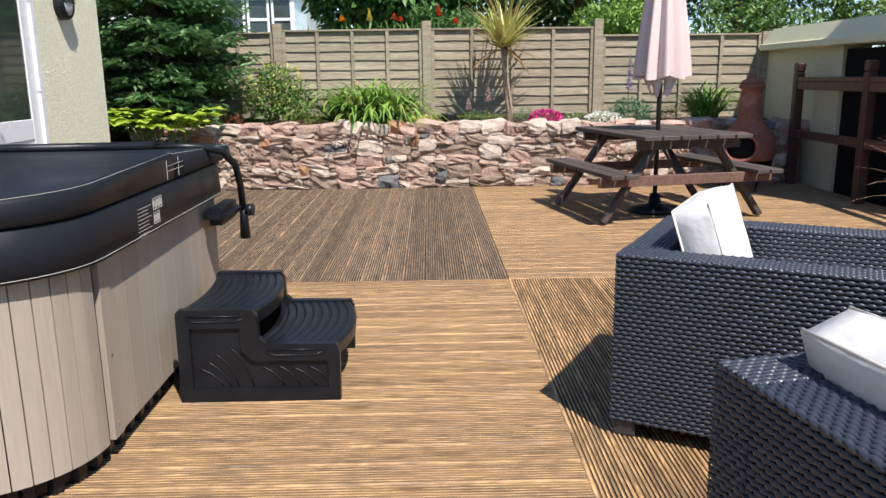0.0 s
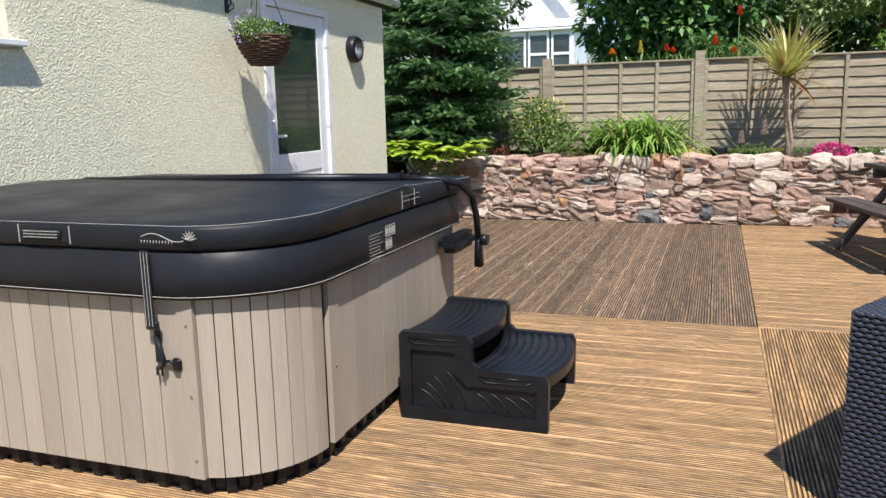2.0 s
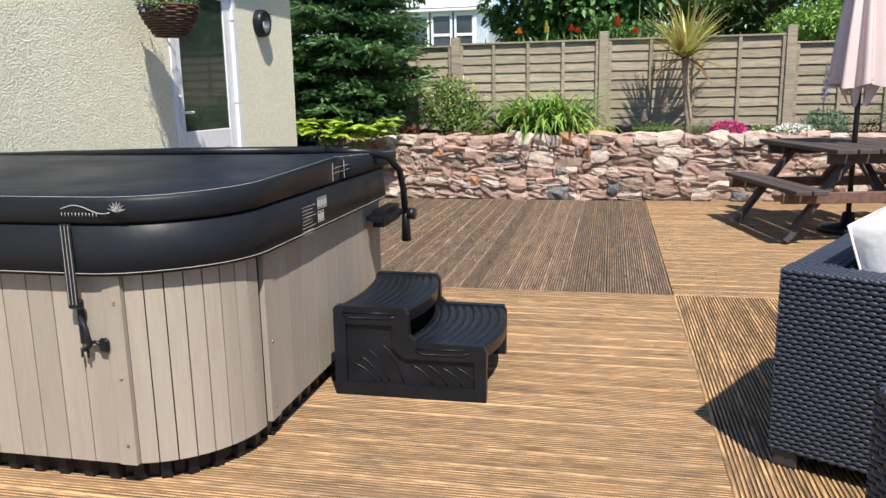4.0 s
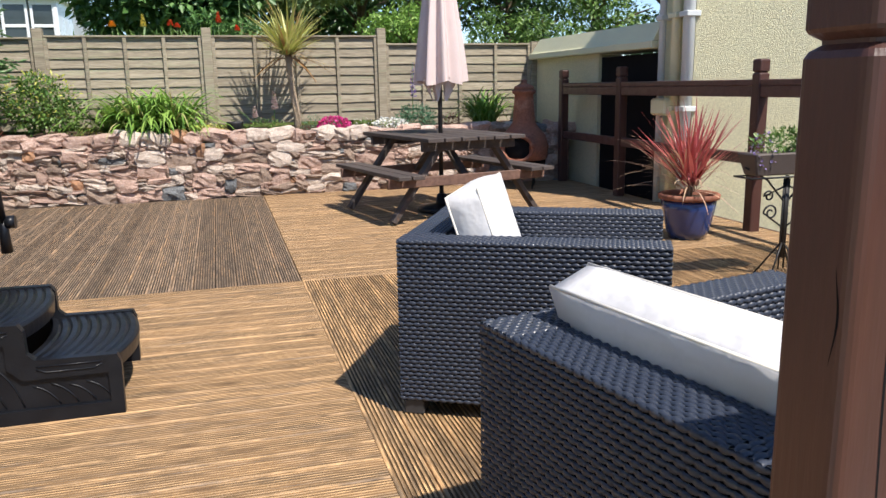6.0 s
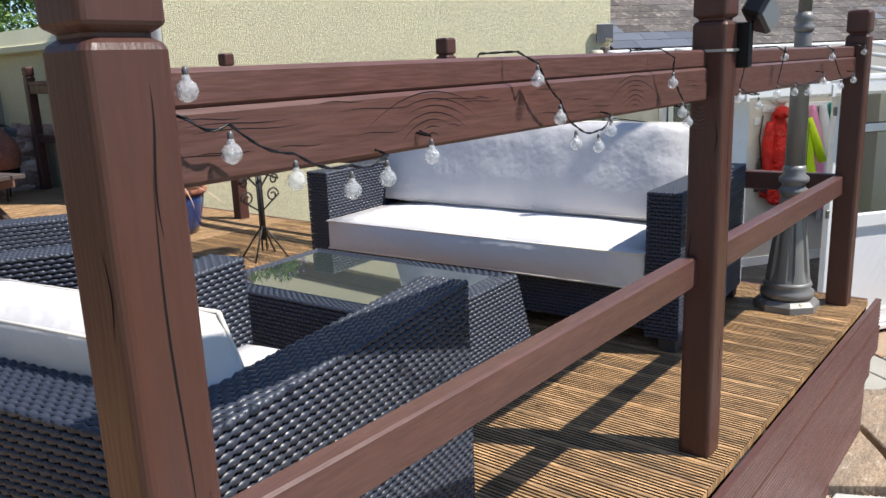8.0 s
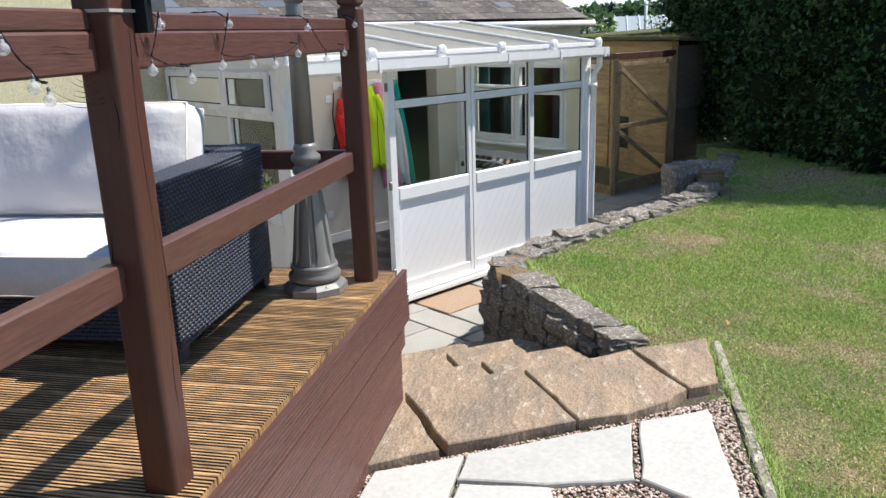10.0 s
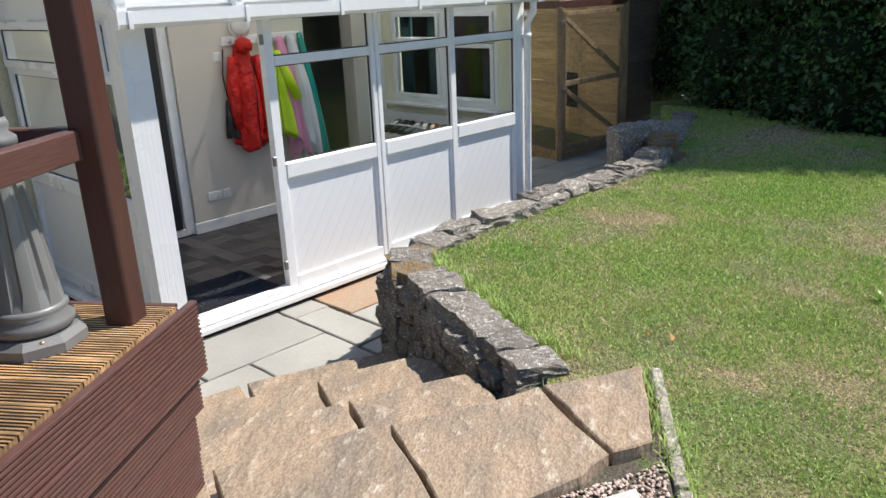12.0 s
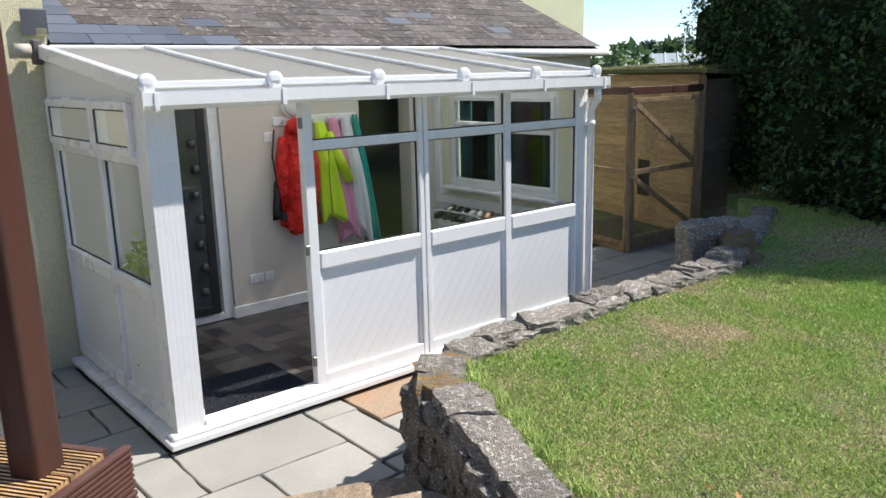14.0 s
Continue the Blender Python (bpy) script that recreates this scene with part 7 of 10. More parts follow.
for sx in (-1, 1):
    scroll(bm, (sx * 0.10, 0, 0.40), 0.05, sx, tail=(0.0, 0, 0.30))
    scroll(bm, (sx * 0.12, 0, 0.50), 0.035, sx, tail=(0.0, 0, 0.56))
    tube(bm, [(0, 0, 0.45), (sx * 0.14, 0, 0.60), (sx * 0.30, 0, 0.68)], 0.006, 6)
tube(bm, [(-0.31, -0.08, 0.62), (0.31, -0.08, 0.62), (0.31, 0.08, 0.62), (-0.31, 0.08, 0.62), (-0.31, -0.08, 0.62)], 0.006, 6)
part("frame", bm, iron, ps)
wb = thing("window_box", Matrix.Translation((5.02, 5.88, 0.63)), "dark trough planter with trailing blue and purple flowers", "planter")
bm = bmesh.new()
t_ = bmesh.new()
for z, sx_, sy_ in ((0, 0.26, 0.06), (0.13, 0.30, 0.085)):
    for x, y in ((-sx_, -sy_), (sx_, -sy_), (sx_, sy_), (-sx_, sy_)):
        t_.verts.new((x, y, z))
t_.verts.ensure_lookup_table()
vv = t_.verts
for q in ((0, 1, 5, 4), (1, 2, 6, 5), (2, 3, 7, 6), (3, 0, 4, 7), (4, 5, 6, 7), (3, 2, 1, 0)):
    t_.faces.new([vv[i] for i in q])
bmesh.ops.bevel(t_, geom=t_.edges[:], offset=0.008, segments=1, affect="EDGES")
merge(bm, t_)
part("trough", bm, material("brown_trough_plastic", (0.10, 0.075, 0.065), 0.6, var=0.5), wb)
foliage("leaves", [((0, 0, 0.19), (0.28, 0.09, 0.08)), ((0.1, -0.05, 0.22), (0.1, 0.08, 0.08))], 900, 0.035, 0.014, mid_leaf, wb, 95, -0.2, 0.3)
foliage("flowers", [((-0.22, -0.06, 0.15), (0.08, 0.06, 0.10)), ((0.15, -0.05, 0.2), (0.14, 0.08, 0.1))], 130, 0.018, 0.018, mauve, wb, 96, -0.2, 0.6)

# ---- grey lamp post on the deck ----
lp = thing("lamp_post", Matrix.Translation((5.685, 2.845, 0)), "grey painted fluted iron lamp post on an octagonal base", "lamp post")
bm = bmesh.new()
lathe(bm, [(0.145, 0.0), (0.145, 0.03), (0.125, 0.05)], 8, Matrix.Rotation(math.pi / 8, 4, "Z"))
for f in bm.faces:
    f.smooth = False
part("base_plate", bm, post_grey, lp)
bm = bmesh.new()
lathe(bm, [(0.105, 0.05), (0.118, 0.065), (0.118, 0.085), (0.10, 0.10), (0.108, 0.115), (0.104, 0.13)], 28)
part("base_moulding", bm, post_grey, lp)
bm = bmesh.new()
n = 64
rows = []
for j in range(9):
    t = j / 8
    z = 0.13 + 0.40 * t
    R0 = 0.098 - 0.046 * t
    ring = []
    for k in range(n):
        a = 2 * math.pi * k / n
        f = math.cos(a * 8)
        depth = 0.010 if 0.08 < t < 0.92 else 0.0
        r = R0 - (depth if f < -0.2 else 0.0) * min(1, (-0.2 - f) * 4 if f < -0.2 else 0)
        ring.append(bm.verts.new((r * math.cos(a), r * math.sin(a), z)))
    rows.append(ring)
for a, b in zip(rows, rows[1:]):
    for k in range(n):
        bm.faces.new((a[k], a[(k + 1) % n], b[(k + 1) % n], b[k]))
part("fluted_base", bm, post_grey, lp)
bm = bmesh.new()
lathe(bm, [(0.052, 0.53), (0.062, 0.54), (0.062, 0.56), (0.05, 0.57), (0.05, 0.585), (0.064, 0.595), (0.064, 0.615), (0.046, 0.63), (0.052, 0.65), (0.044, 0.67)], 28)
part("collar", bm, post_grey, lp)
bm = bmesh.new()
lathe(bm, [(0.044, 0.66), (0.036, 1.24), (0.034, 1.25)], 20)
lathe(bm, [(0.028, 1.33), (0.026, 2.3)], 20)
part("shaft", bm, post_grey, lp)
bm = bmesh.new()
lathe(bm, [(0.036, 1.25), (0.043, 1.26), (0.043, 1.275), (0.034, 1.285), (0.040, 1.30), (0.040, 1.315), (0.028, 1.335)], 24)
part("upper_collar", bm, post_grey, lp)
bm = bmesh.new()
for k in range(4):
    a = math.pi / 4 + k * math.pi / 2
    lathe(bm, [(0.010, 0.03), (0.010, 0.042), (0.004, 0.046)], 8, Matrix.Translation((0.118 * math.cos(a), 0.118 * math.sin(a), 0.0)))
part("bolt", bm, screw_mat, lp)

# ---- floodlight and string lights ----
fl_ = thing("solar_floodlight", Matrix.Translation((4.175, 2.60, 1.19)), "small black solar security light strapped to the post", "security light")
bm = bmesh.new()
box(bm, -0.012, 0.012, -0.02, 0.03, -0.06, 0.06, 0.004)
part("bracket", bm, black_plastic, fl_)
bm = bmesh.new()
box(bm, -0.055, 0.055, -0.03, 0.03, -0.035, 0.035, 0.008, Matrix.Translation((0.03, -0.03, 0.085)) @ Matrix.Rotation(0.5, 4, "Y") @ Matrix.Rotation(0.3, 4, "X"))
part("head", bm, black_plastic, fl_)
bm = bmesh.new()
box(bm, -0.045, 0.045, -0.0325, -0.030, -0.027, 0.027, 0.0, Matrix.Translation((0.03, -0.03, 0.085)) @ Matrix.Rotation(0.5, 4, "Y") @ Matrix.Rotation(0.3, 4, "X"))
part("lens", bm, material("grey_lens", (0.25, 0.27, 0.3), 0.1, 0.8), fl_)
bm = bmesh.new()
box(bm, 4.066, 4.17, 2.609, 2.712, 1.175, 1.182)
tagged(part("cable_tie", bm, stitch, label="pale strap tied round the post"), category="strap")
sl = thing("string_lights", label="string of clear globe bulbs draped along the balustrade", category="string lights")
RUNS = [
    [(2.463, 1.151), (2.512, 1.078), (2.604, 1.034), (2.699, 1.008), (2.769, 1.015)],
    [(2.868, 1.035)],
    [(3.167, 1.136), (3.244, 1.063), (3.303, 1.010), (3.395, 0.995), (3.449, 1.022)],
    [(3.759, 1.106), (3.821, 1.033), (3.859, 1.007)],
    [(4.282, 1.148), (4.227, 1.044), (4.402, 1.014)],
    [(4.641, 1.152), (4.580, 1.039), (4.776, 1.035), (4.940, 1.027), (5.144, 1.056)],
    [(5.253, 1.142), (5.425, 1.026), (5.643, 1.042)],
    [(5.802, 1.155)],
]
BULBS = [p for run in RUNS for p in run]


def rail_y(x):
    return 2.624


R0 = 0.0125
for x, z in BULBS:
    b = part("bulb", lathe(bmesh.new(), [(0.0040, 0.017), (0.0050, 0.0125)] + [(R0 * math.sin(math.radians(a)), R0 * math.cos(math.radians(a))) for a in (35, 55, 75, 95, 115, 135, 155, 172)], 16), bulb_glass, sl)
    b.location = (x, rail_y(x), z)
    inner = part("filament_core", lathe(bmesh.new(), [(R0 * 0.14 * math.sin(math.radians(a)), R0 * 0.14 * math.cos(math.radians(a))) for a in (20, 50, 80, 110, 140, 165)], 8), material("crackled_glass", (0.62, 0.66, 0.70), 0.25, 0.8, var=0.5, scale=60), b)
    s_ = part("socket", lathe(bmesh.new(), [(0.0036, 0.012), (0.0036, 0.022), (0.0022, 0.026)], 10), material("clear_socket", (0.10, 0.10, 0.105), 0.3, 0.6), b)
bm = bmesh.new()
back = None
for run in RUNS:
    x0, z0 = run[0]
    y0 = rail_y(x0)
    low = z0 < 1.06
    if len(run) == 1 and low:
        pts = [(x0 - 0.004, y0 + 0.085, z0 + 0.042), (x0 - 0.002, y0 + 0.045, z0 + 0.038), (x0, y0, z0 + 0.030)]
    elif x0 < 2.5:
        pts = [(x0 - 0.02, y0 + 0.02, z0 - 0.02), (x0, y0 + 0.006, z0 - 0.03)]
    else:
        pts = [(x0 - 0.09, y0 + 0.10, 1.12), (x0 - 0.07, y0 + 0.075, 1.185), (x0 - 0.045, y0 + 0.012, 1.186), (x0 - 0.012, y0 - 0.008, 1.165), (x0, y0, z0 + 0.032)]
    if back:
        pts = [back, ((back[0] + pts[0][0]) / 2, y0 + 0.11, 1.09)] + pts
    for (xa, za), (xb, zb) in zip(run, run[1:]):
        pa, pb = pts[-1], (xb, rail_y(xb), zb + 0.034)
        for k in (1, 2, 3, 4, 5):
            t = k / 5
            pts.append((pa[0] + (pb[0] - pa[0]) * t, pa[1] + (pb[1] - pa[1]) * t, pa[2] + (pb[2] - pa[2]) * t - 0.010 * math.sin(math.pi * t)))
    xe, ze = run[-1]
    pts += [(xe + 0.012, rail_y(xe) + 0.05, ze + 0.042), (xe + 0.03, rail_y(xe) + 0.105, 1.09)]
    back = pts[-1]
    fine = []
    for a, b in zip(pts, pts[1:]):
        a, b = Vector(a), Vector(b)
        n_ = max(1, int((b - a).length / 0.008))
        fine += [a.lerp(b, q / n_) for q in range(n_)]
    fine.append(Vector(pts[-1]))
    for sg in (0, math.pi):
        tube(bm, [p + Vector((0, 0.0013 * math.sin(i * 1.1 + sg), 0.0013 * math.cos(i * 1.1 + sg))) for i, p in enumerate(fine)], 0.0012, 5)
part("cable", bm, black_plastic, sl, "twisted black flex")

# ---- west house: door, lamp, basket, window ----
DX = -1.4
door = thing("house_door", Matrix.Translation((DX, 7.53, 0)), "white plastic half-glazed door, closed", "door")
for a in ((0.0, 0.06, 0.0, 2.17), (1.03, 1.09, 0.0, 2.17), (0.06, 1.03, 2.11, 2.17)):
    part("frame", box(bmesh.new(), -0.06, 0.012, a[0], a[1], a[2], a[3], 0.004), white_paint, door)
part("threshold", box(bmesh.new(), -0.06, 0.04, 0.0, 1.09, 0.0, 0.03, 0.004), white_paint, door)
leaf = part("leaf", box(bmesh.new(), -0.05, -0.012, 0.065, 0.17, 0.03, 2.105, 0.004), white_paint, door)
for a in ((0.90, 1.025, 0.03, 2.105), (0.17, 0.90, 2.0, 2.105), (0.17, 0.90, 0.78, 0.94), (0.17, 0.90, 0.03, 0.2)):
    part("rail", box(bmesh.new(), -0.05, -0.012, a[0], a[1], a[2], a[3], 0.004), white_paint, leaf)
part("panel", box(bmesh.new(), -0.045, -0.02, 0.17, 0.90, 0.2, 0.78, 0.002), white_paint, leaf)
part("panel_moulding", box(bmesh.new(), -0.03, -0.010, 0.24, 0.83, 0.28, 0.70, 0.01), white_paint, leaf)
door_glass = material("dark_door_glass", (0.02, 0.035, 0.032), 0.06, 0.8, var=0.6, scale=1.5, color2=(0.05, 0.065, 0.05))
part("pane", box(bmesh.new(), -0.035, -0.022, 0.17, 0.90, 0.94, 2.0), door_glass, leaf, "dark glass pane")
bm = bmesh.new()
box(bm, -0.012, 0.004, 0.095, 0.125, 0.98, 1.22, 0.006)
beam(bm, (0.02, 0.11, 1.09), (0.02, 0.25, 1.09), 0.016, 0.02, 0.005)
beam(bm, (-0.012, 0.11, 1.09), (0.028, 0.11, 1.09), 0.016, 0.016)
part("handle", bm, white_paint, leaf)
for z in (0.4, 1.15, 1.85):
    part("hinge", box(bmesh.new(), -0.012, 0.016, 1.02, 1.045, z, z + 0.10, 0.005), white_paint, door)
bl = thing("bulkhead_lamp", Matrix.Translation((DX, 9.10, 1.87)) @ Matrix.Rotation(math.pi / 2, 4, "Y"), "round black bulkhead lamp with a half louvre", "wall lamp")
bm = bmesh.new()
lathe(bm, [(0.125, 0.0), (0.125, 0.05), (0.115, 0.075), (0.095, 0.085), (0.09, 0.07)], 32, closed=False)
lathe(bm, [(0.12, 0.0), (0.12, 0.01)], 24)
part("body", bm, black_plastic, bl)
bm = bmesh.new()
lathe(bm, [(0.09, 0.06), (0.088, 0.075), (0.05, 0.09), (0.0005, 0.094)], 24)
part("lens", bm, material("frosted_lens", (0.55, 0.56, 0.56), 0.4), bl)
for k in range(4):
    bm = bmesh.new()
    box(bm, -0.085 + k * 0.020, -0.077 + k * 0.020, -0.08, 0.08, 0.08, 0.102, 0.001)
    part("louvre", bm, black_plastic, bl)
hb = thing("hanging_basket", Matrix.Translation((-1.12, 7.10, 1.62)), "wicker hanging basket of small purple flowers on the house wall", "hanging basket")
basket_mat = material("woven_willow", (0.10, 0.05, 0.03), 0.7, var=0.6, scale=10, color2=(0.06, 0.032, 0.022), rand=0.1)
bm = bmesh.new()
for k in range(13):
    t = k / 12
    z = 0.0 + 0.19 * t
    r = 0.10 + 0.095 * math.sin(t * 1.45)
    tube(bm, [((r + 0.005 * math.sin(q * 8 * 2 * math.pi / 48 + (k % 2) * math.pi)) * math.cos(2 * math.pi * q / 48), (r + 0.005 * math.sin(q * 8 * 2 * math.pi / 48 + (k % 2) * math.pi)) * math.sin(2 * math.pi * q / 48), z) for q in range(49)], 0.0085, 5)
part("weave", bm, basket_mat, hb)
bm = bmesh.new()
lathe(bm, [(0.09, 0.0), (0.14, 0.08), (0.18, 0.17)], 20)
part("liner", bm, earth, hb)
bm = bmesh.new()
for k in range(3):
    a = k * 2.09 + 0.4
    tube(bm, [(0.185 * math.cos(a), 0.185 * math.sin(a), 0.18), (0, 0, 0.70)], 0.003, 5)
part("chain", bm, iron, hb)
foliage("leaves", [((0, 0, 0.22), (0.20, 0.20, 0.07)), ((0.0, -0.15, 0.22), (0.13, 0.13, 0.10))], 1200, 0.035, 0.012, mid_leaf, hb, 101, -0.4, 0.3)
foliage("flowers", [((0, -0.2, 0.24), (0.12, 0.14, 0.12)), ((0.02, 0.16, 0.24), (0.12, 0.1, 0.06))], 90, 0.022, 0.02, mauve, hb, 102, -0.2, 0.6)
bm = bmesh.new()
tube(bm, [(-1.395, 7.08, 2.02), (-1.36, 7.08, 2.05), (-1.37, 7.08, 2.3), (-1.12, 7.10, 2.34), (-1.12, 7.10, 2.32)], 0.008, 6)
tube(bm, [(-1.39, 7.08, 2.0), (-1.34, 7.08, 2.02), (-1.34, 7.08, 2.06)], 0.006, 6)
box(bm, -1.4, -1.392, 7.06, 7.10, 1.99, 2.33)
tagged(part("basket_bracket", bm, iron, label="black scrolled iron wall bracket"), category="bracket")
wn_ = thing("house_window", Matrix.Translation((DX, 3.4, 1.66)), "white plastic window with a white sill", "window")
for a in ((0.0, 0.07, 0.0, 0.76), (1.73, 1.80, 0.0, 0.76), (0.07, 1.73, 0.0, 0.07), (0.87, 0.93, 0.07, 0.76), (0.07, 1.73, 0.70, 0.76)):
    part("frame", box(bmesh.new(), -0.11, -0.05, a[0], a[1], a[2], a[3], 0.004), white_paint, wn_)
for a in ((0.10, 0.84), (0.96, 1.70)):
    part("pane", box(bmesh.new(), -0.09, -0.08, a[0] - 0.03, a[1] + 0.03, 0.06, 0.71), door_glass, wn_)
part("sill", box(bmesh.new(), -0.10, 0.06, -0.04, 1.86, -0.035, 0.0, 0.006), white_paint, wn_)
# Solid near-black box in place of the unlit house inside.
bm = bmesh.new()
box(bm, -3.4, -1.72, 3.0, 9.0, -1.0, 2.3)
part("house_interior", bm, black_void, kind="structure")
# ---- conservatory: s along its front, t into the house ----
CF = Matrix.Translation((8.45, 4.10, 0)) @ Matrix.Rotation(math.atan2(-0.568, 0.823), 4, "Z")
white_frame = material("white_upvc", (0.82, 0.825, 0.83), 0.28, 0.5, var=0.2, scale=2.5, color2=(0.76, 0.775, 0.80), rough_var=0.08, coat=0.1)
panel_white = material("white_upvc_panel", (0.79, 0.795, 0.80), 0.35, 0.5, var=0.2, scale=2.5, color2=(0.73, 0.745, 0.77))
roof_sheet = material("grubby_white_polycarbonate", (0.46, 0.46, 0.44), 0.45, 0.4, var=0.5, scale=1.4, color2=(0.38, 0.38, 0.355), grain=0.06, grain_scale=30, stretch=(1, 3, 1))
_nt = roof_sheet.node_tree
_tl, _tr, _m1, _m2 = (_nt.nodes.new(k) for k in ("ShaderNodeBsdfTranslucent", "ShaderNodeBsdfTransparent", "ShaderNodeMixShader", "ShaderNodeMixShader"))
_tl.inputs[0].default_value = (0.95, 0.95, 0.93, 1)
_m1.inputs[0].default_value, _m2.inputs[0].default_value = 0.55, 0.34
_nt.links.new(_nt.nodes["Principled BSDF"].outputs[0], _m1.inputs[1])
_nt.links.new(_tl.outputs[0], _m1.inputs[2])
_nt.links.new(_m1.outputs[0], _m2.inputs[1])
_nt.links.new(_tr.outputs[0], _m2.inputs[2])
_nt.links.new(_m2.outputs[0], _nt.nodes["Material Output"].inputs[0])
clear_pane = glass_material("conservatory_glass", (0.93, 0.96, 0.955))
gasket = material("black_gasket", (0.02, 0.02, 0.022), 0.6)
inner_wall = material("magnolia_wall_paint", (0.66, 0.61, 0.54), 0.8, 0.2, var=0.25, scale=1.5, color2=(0.61, 0.56, 0.49))
white_gloss = material("white_gloss_skirting", (0.82, 0.82, 0.82), 0.3)
# Near-black for dirt and moss; below the cill it paints the shaded gap.
grime_and_gap = material("black_grime_and_gap_shade", (0.05, 0.045, 0.04), 0.9, var=0.5)

cons = thing("conservatory", CF, "white plastic lean-to conservatory with its door standing open beside the house", "conservatory")


def cbox(name, x0, x1, y0, y1, z0, z1, mat=None, parent=None, b=0.004, label=""):
    bm = bmesh.new()
    box(bm, x0, x1, y0, y1, z0, z1, b)
    return part(name, bm, mat or white_frame, parent or cons, label)


def pane(parent, x0, x1, y0, y1, z0, z1):
    """A glass pane between black gaskets; thin in x or in y."""
    bm = bmesh.new()
    box(bm, x0, x1, y0, y1, z0, z1)
    g = part("pane", bm, clear_pane, parent, "clear window glass")
    g.visible_shadow = False
    bm = bmesh.new()
    w = 0.009
    if x1 - x0 > y1 - y0:
        for a in ((x0, x0 + w, z0, z1), (x1 - w, x1, z0, z1), (x0 + w, x1 - w, z0, z0 + w), (x0 + w, x1 - w, z1 - w, z1)):
            box(bm, a[0], a[1], y0 - 0.003, y1 + 0.003, a[2], a[3])
    else:
        for a in ((y0, y0 + w, z0, z1), (y1 - w, y1, z0, z1), (y0 + w, y1 - w, z0, z0 + w), (y0 + w, y1 - w, z1 - w, z1)):
            box(bm, x0 - 0.003, x1 + 0.003, a[0], a[1], a[2], a[3])
    part("gasket", bm, gasket, parent, "black rubber gasket")
    return g


def grooved(parent, a0, a1, z0, z1, side=False, step=0.115, rise=1.45):
    """A sheet panel split by shallow diagonal grooves into boards; side panels lie along t."""
    w = a1 - a0
    back = bmesh.new()
    if side:
        box(back, 0.0300, 0.05, a0, a1, z0, z1)
    else:
        box(back, a0, a1, 0.0300, 0.05, z0, z1)
    sheet_ = part("grooved_panel", back, panel_white, parent, "white plastic panel with diagonal grooves")
    h = z1 - z0
    n0 = int(-h / rise / step) - 2
    n1 = int(w / step) + 2
    for k in range(n0, n1):
        xa, xb = k * step + 0.0012, (k + 1) * step - 0.0012
        poly = [(xa, 0), (xb, 0), (xb + h / rise, h), (xa + h / rise, h)]
        for lim, keep in ((0.0, 1), (w, -1)):
            out = []
            for i, p in enumerate(poly):
                q = poly[(i + 1) % len(poly)]
                ip, iq = (p[0] - lim) * keep >= 0, (q[0] - lim) * keep >= 0
                if ip:
                    out.append(p)
                if ip != iq:
                    f = (lim - p[0]) / (q[0] - p[0])
                    out.append((lim, p[1] + (q[1] - p[1]) * f))
            poly = out
            if not poly:
                break
        if len(poly) < 3:
            continue
        bm = bmesh.new()
        hi = [bm.verts.new(((0.028, a0 + x, z0 + z) if side else (a0 + x, 0.028, z0 + z))) for x, z in poly]
        lo = [bm.verts.new(((0.0305, a0 + x, z0 + z) if side else (a0 + x, 0.0305, z0 + z))) for x, z in poly]
        bm.faces.new(hi)
        for i in range(len(poly)):
            j = (i + 1) % len(poly)
            bm.faces.new((hi[i], hi[j], lo[j], lo[i]))
        bmesh.ops.recalc_face_normals(bm, faces=bm.faces)
        if bm.faces[0].normal.dot(Vector((1, 0, 0) if side else (0, 1, 0))) > 0:
            bmesh.ops.reverse_faces(bm, faces=bm.faces)
        part("board", bm, panel_white, sheet_)
    return sheet_


# base, cills and floor
cbox("cill", -0.075, 4.17, -0.075, 0.07, -1.385, -1.335, b=0.008)
cbox("cill", -0.075, 0.07, 0.0705, 2.14, -1.385, -1.335, b=0.008)
cbox("sill_drip", -0.05, 4.16, -0.045, 0.07, -1.3345, -1.30, b=0.01)
cbox("base_course", -0.02, 4.15, 0.03, 2.15, -1.47, -1.386, grime_and_gap, label="recessed base coloured near-black as the shaded gap under the white cill")
# fluted corner post
bm = bmesh.new()
prof = [(0.0, 0.0)]
for k in range(5):
    x = 0.014 + k * 0.034
    prof += [(x, 0.0), (x + 0.002, 0.0006), (x + 0.006, 0.0006), (x + 0.008, 0.0)]
prof += [(0.19, 0.0), (0.19, 0.07), (0.07, 0.07), (0.07, 0.19), (0.0, 0.19)]
prof += [(0.0, 0.16), (0.002, 0.155), (0.002, 0.135), (0.0, 0.13), (0.0, 0.08), (0.002, 0.075), (0.002, 0.055), (0.0, 0.05)]
prism(bm, prof, -1.30, 0.86)
part("corner_post", bm, white_frame, cons, "wide fluted white corner post")
for a, b_ in ((1.075, 1.155), (2.10, 2.145), (2.155, 2.20), (3.055, 3.125), (4.0, 4.15)):
    cbox("mullion", a, b_, 0, 0.07, -1.30, 0.84)
cbox("mullion", 2.1455, 2.1545, 0.02, 0.05, -1.30, 0.84)
cbox("door_threshold", 0.19, 1.075, -0.012, 0.07, -1.2995, -1.265)
cbox("door_head", 0.19, 1.075, 0, 0.07, 0.79, 0.84)
cbox("eaves_beam", 0.0, 4.15, -0.002, 0.09, 0.8405, 0.925)
bays = ((1.155, 2.10), (2.20, 3.055), (3.125, 4.0))
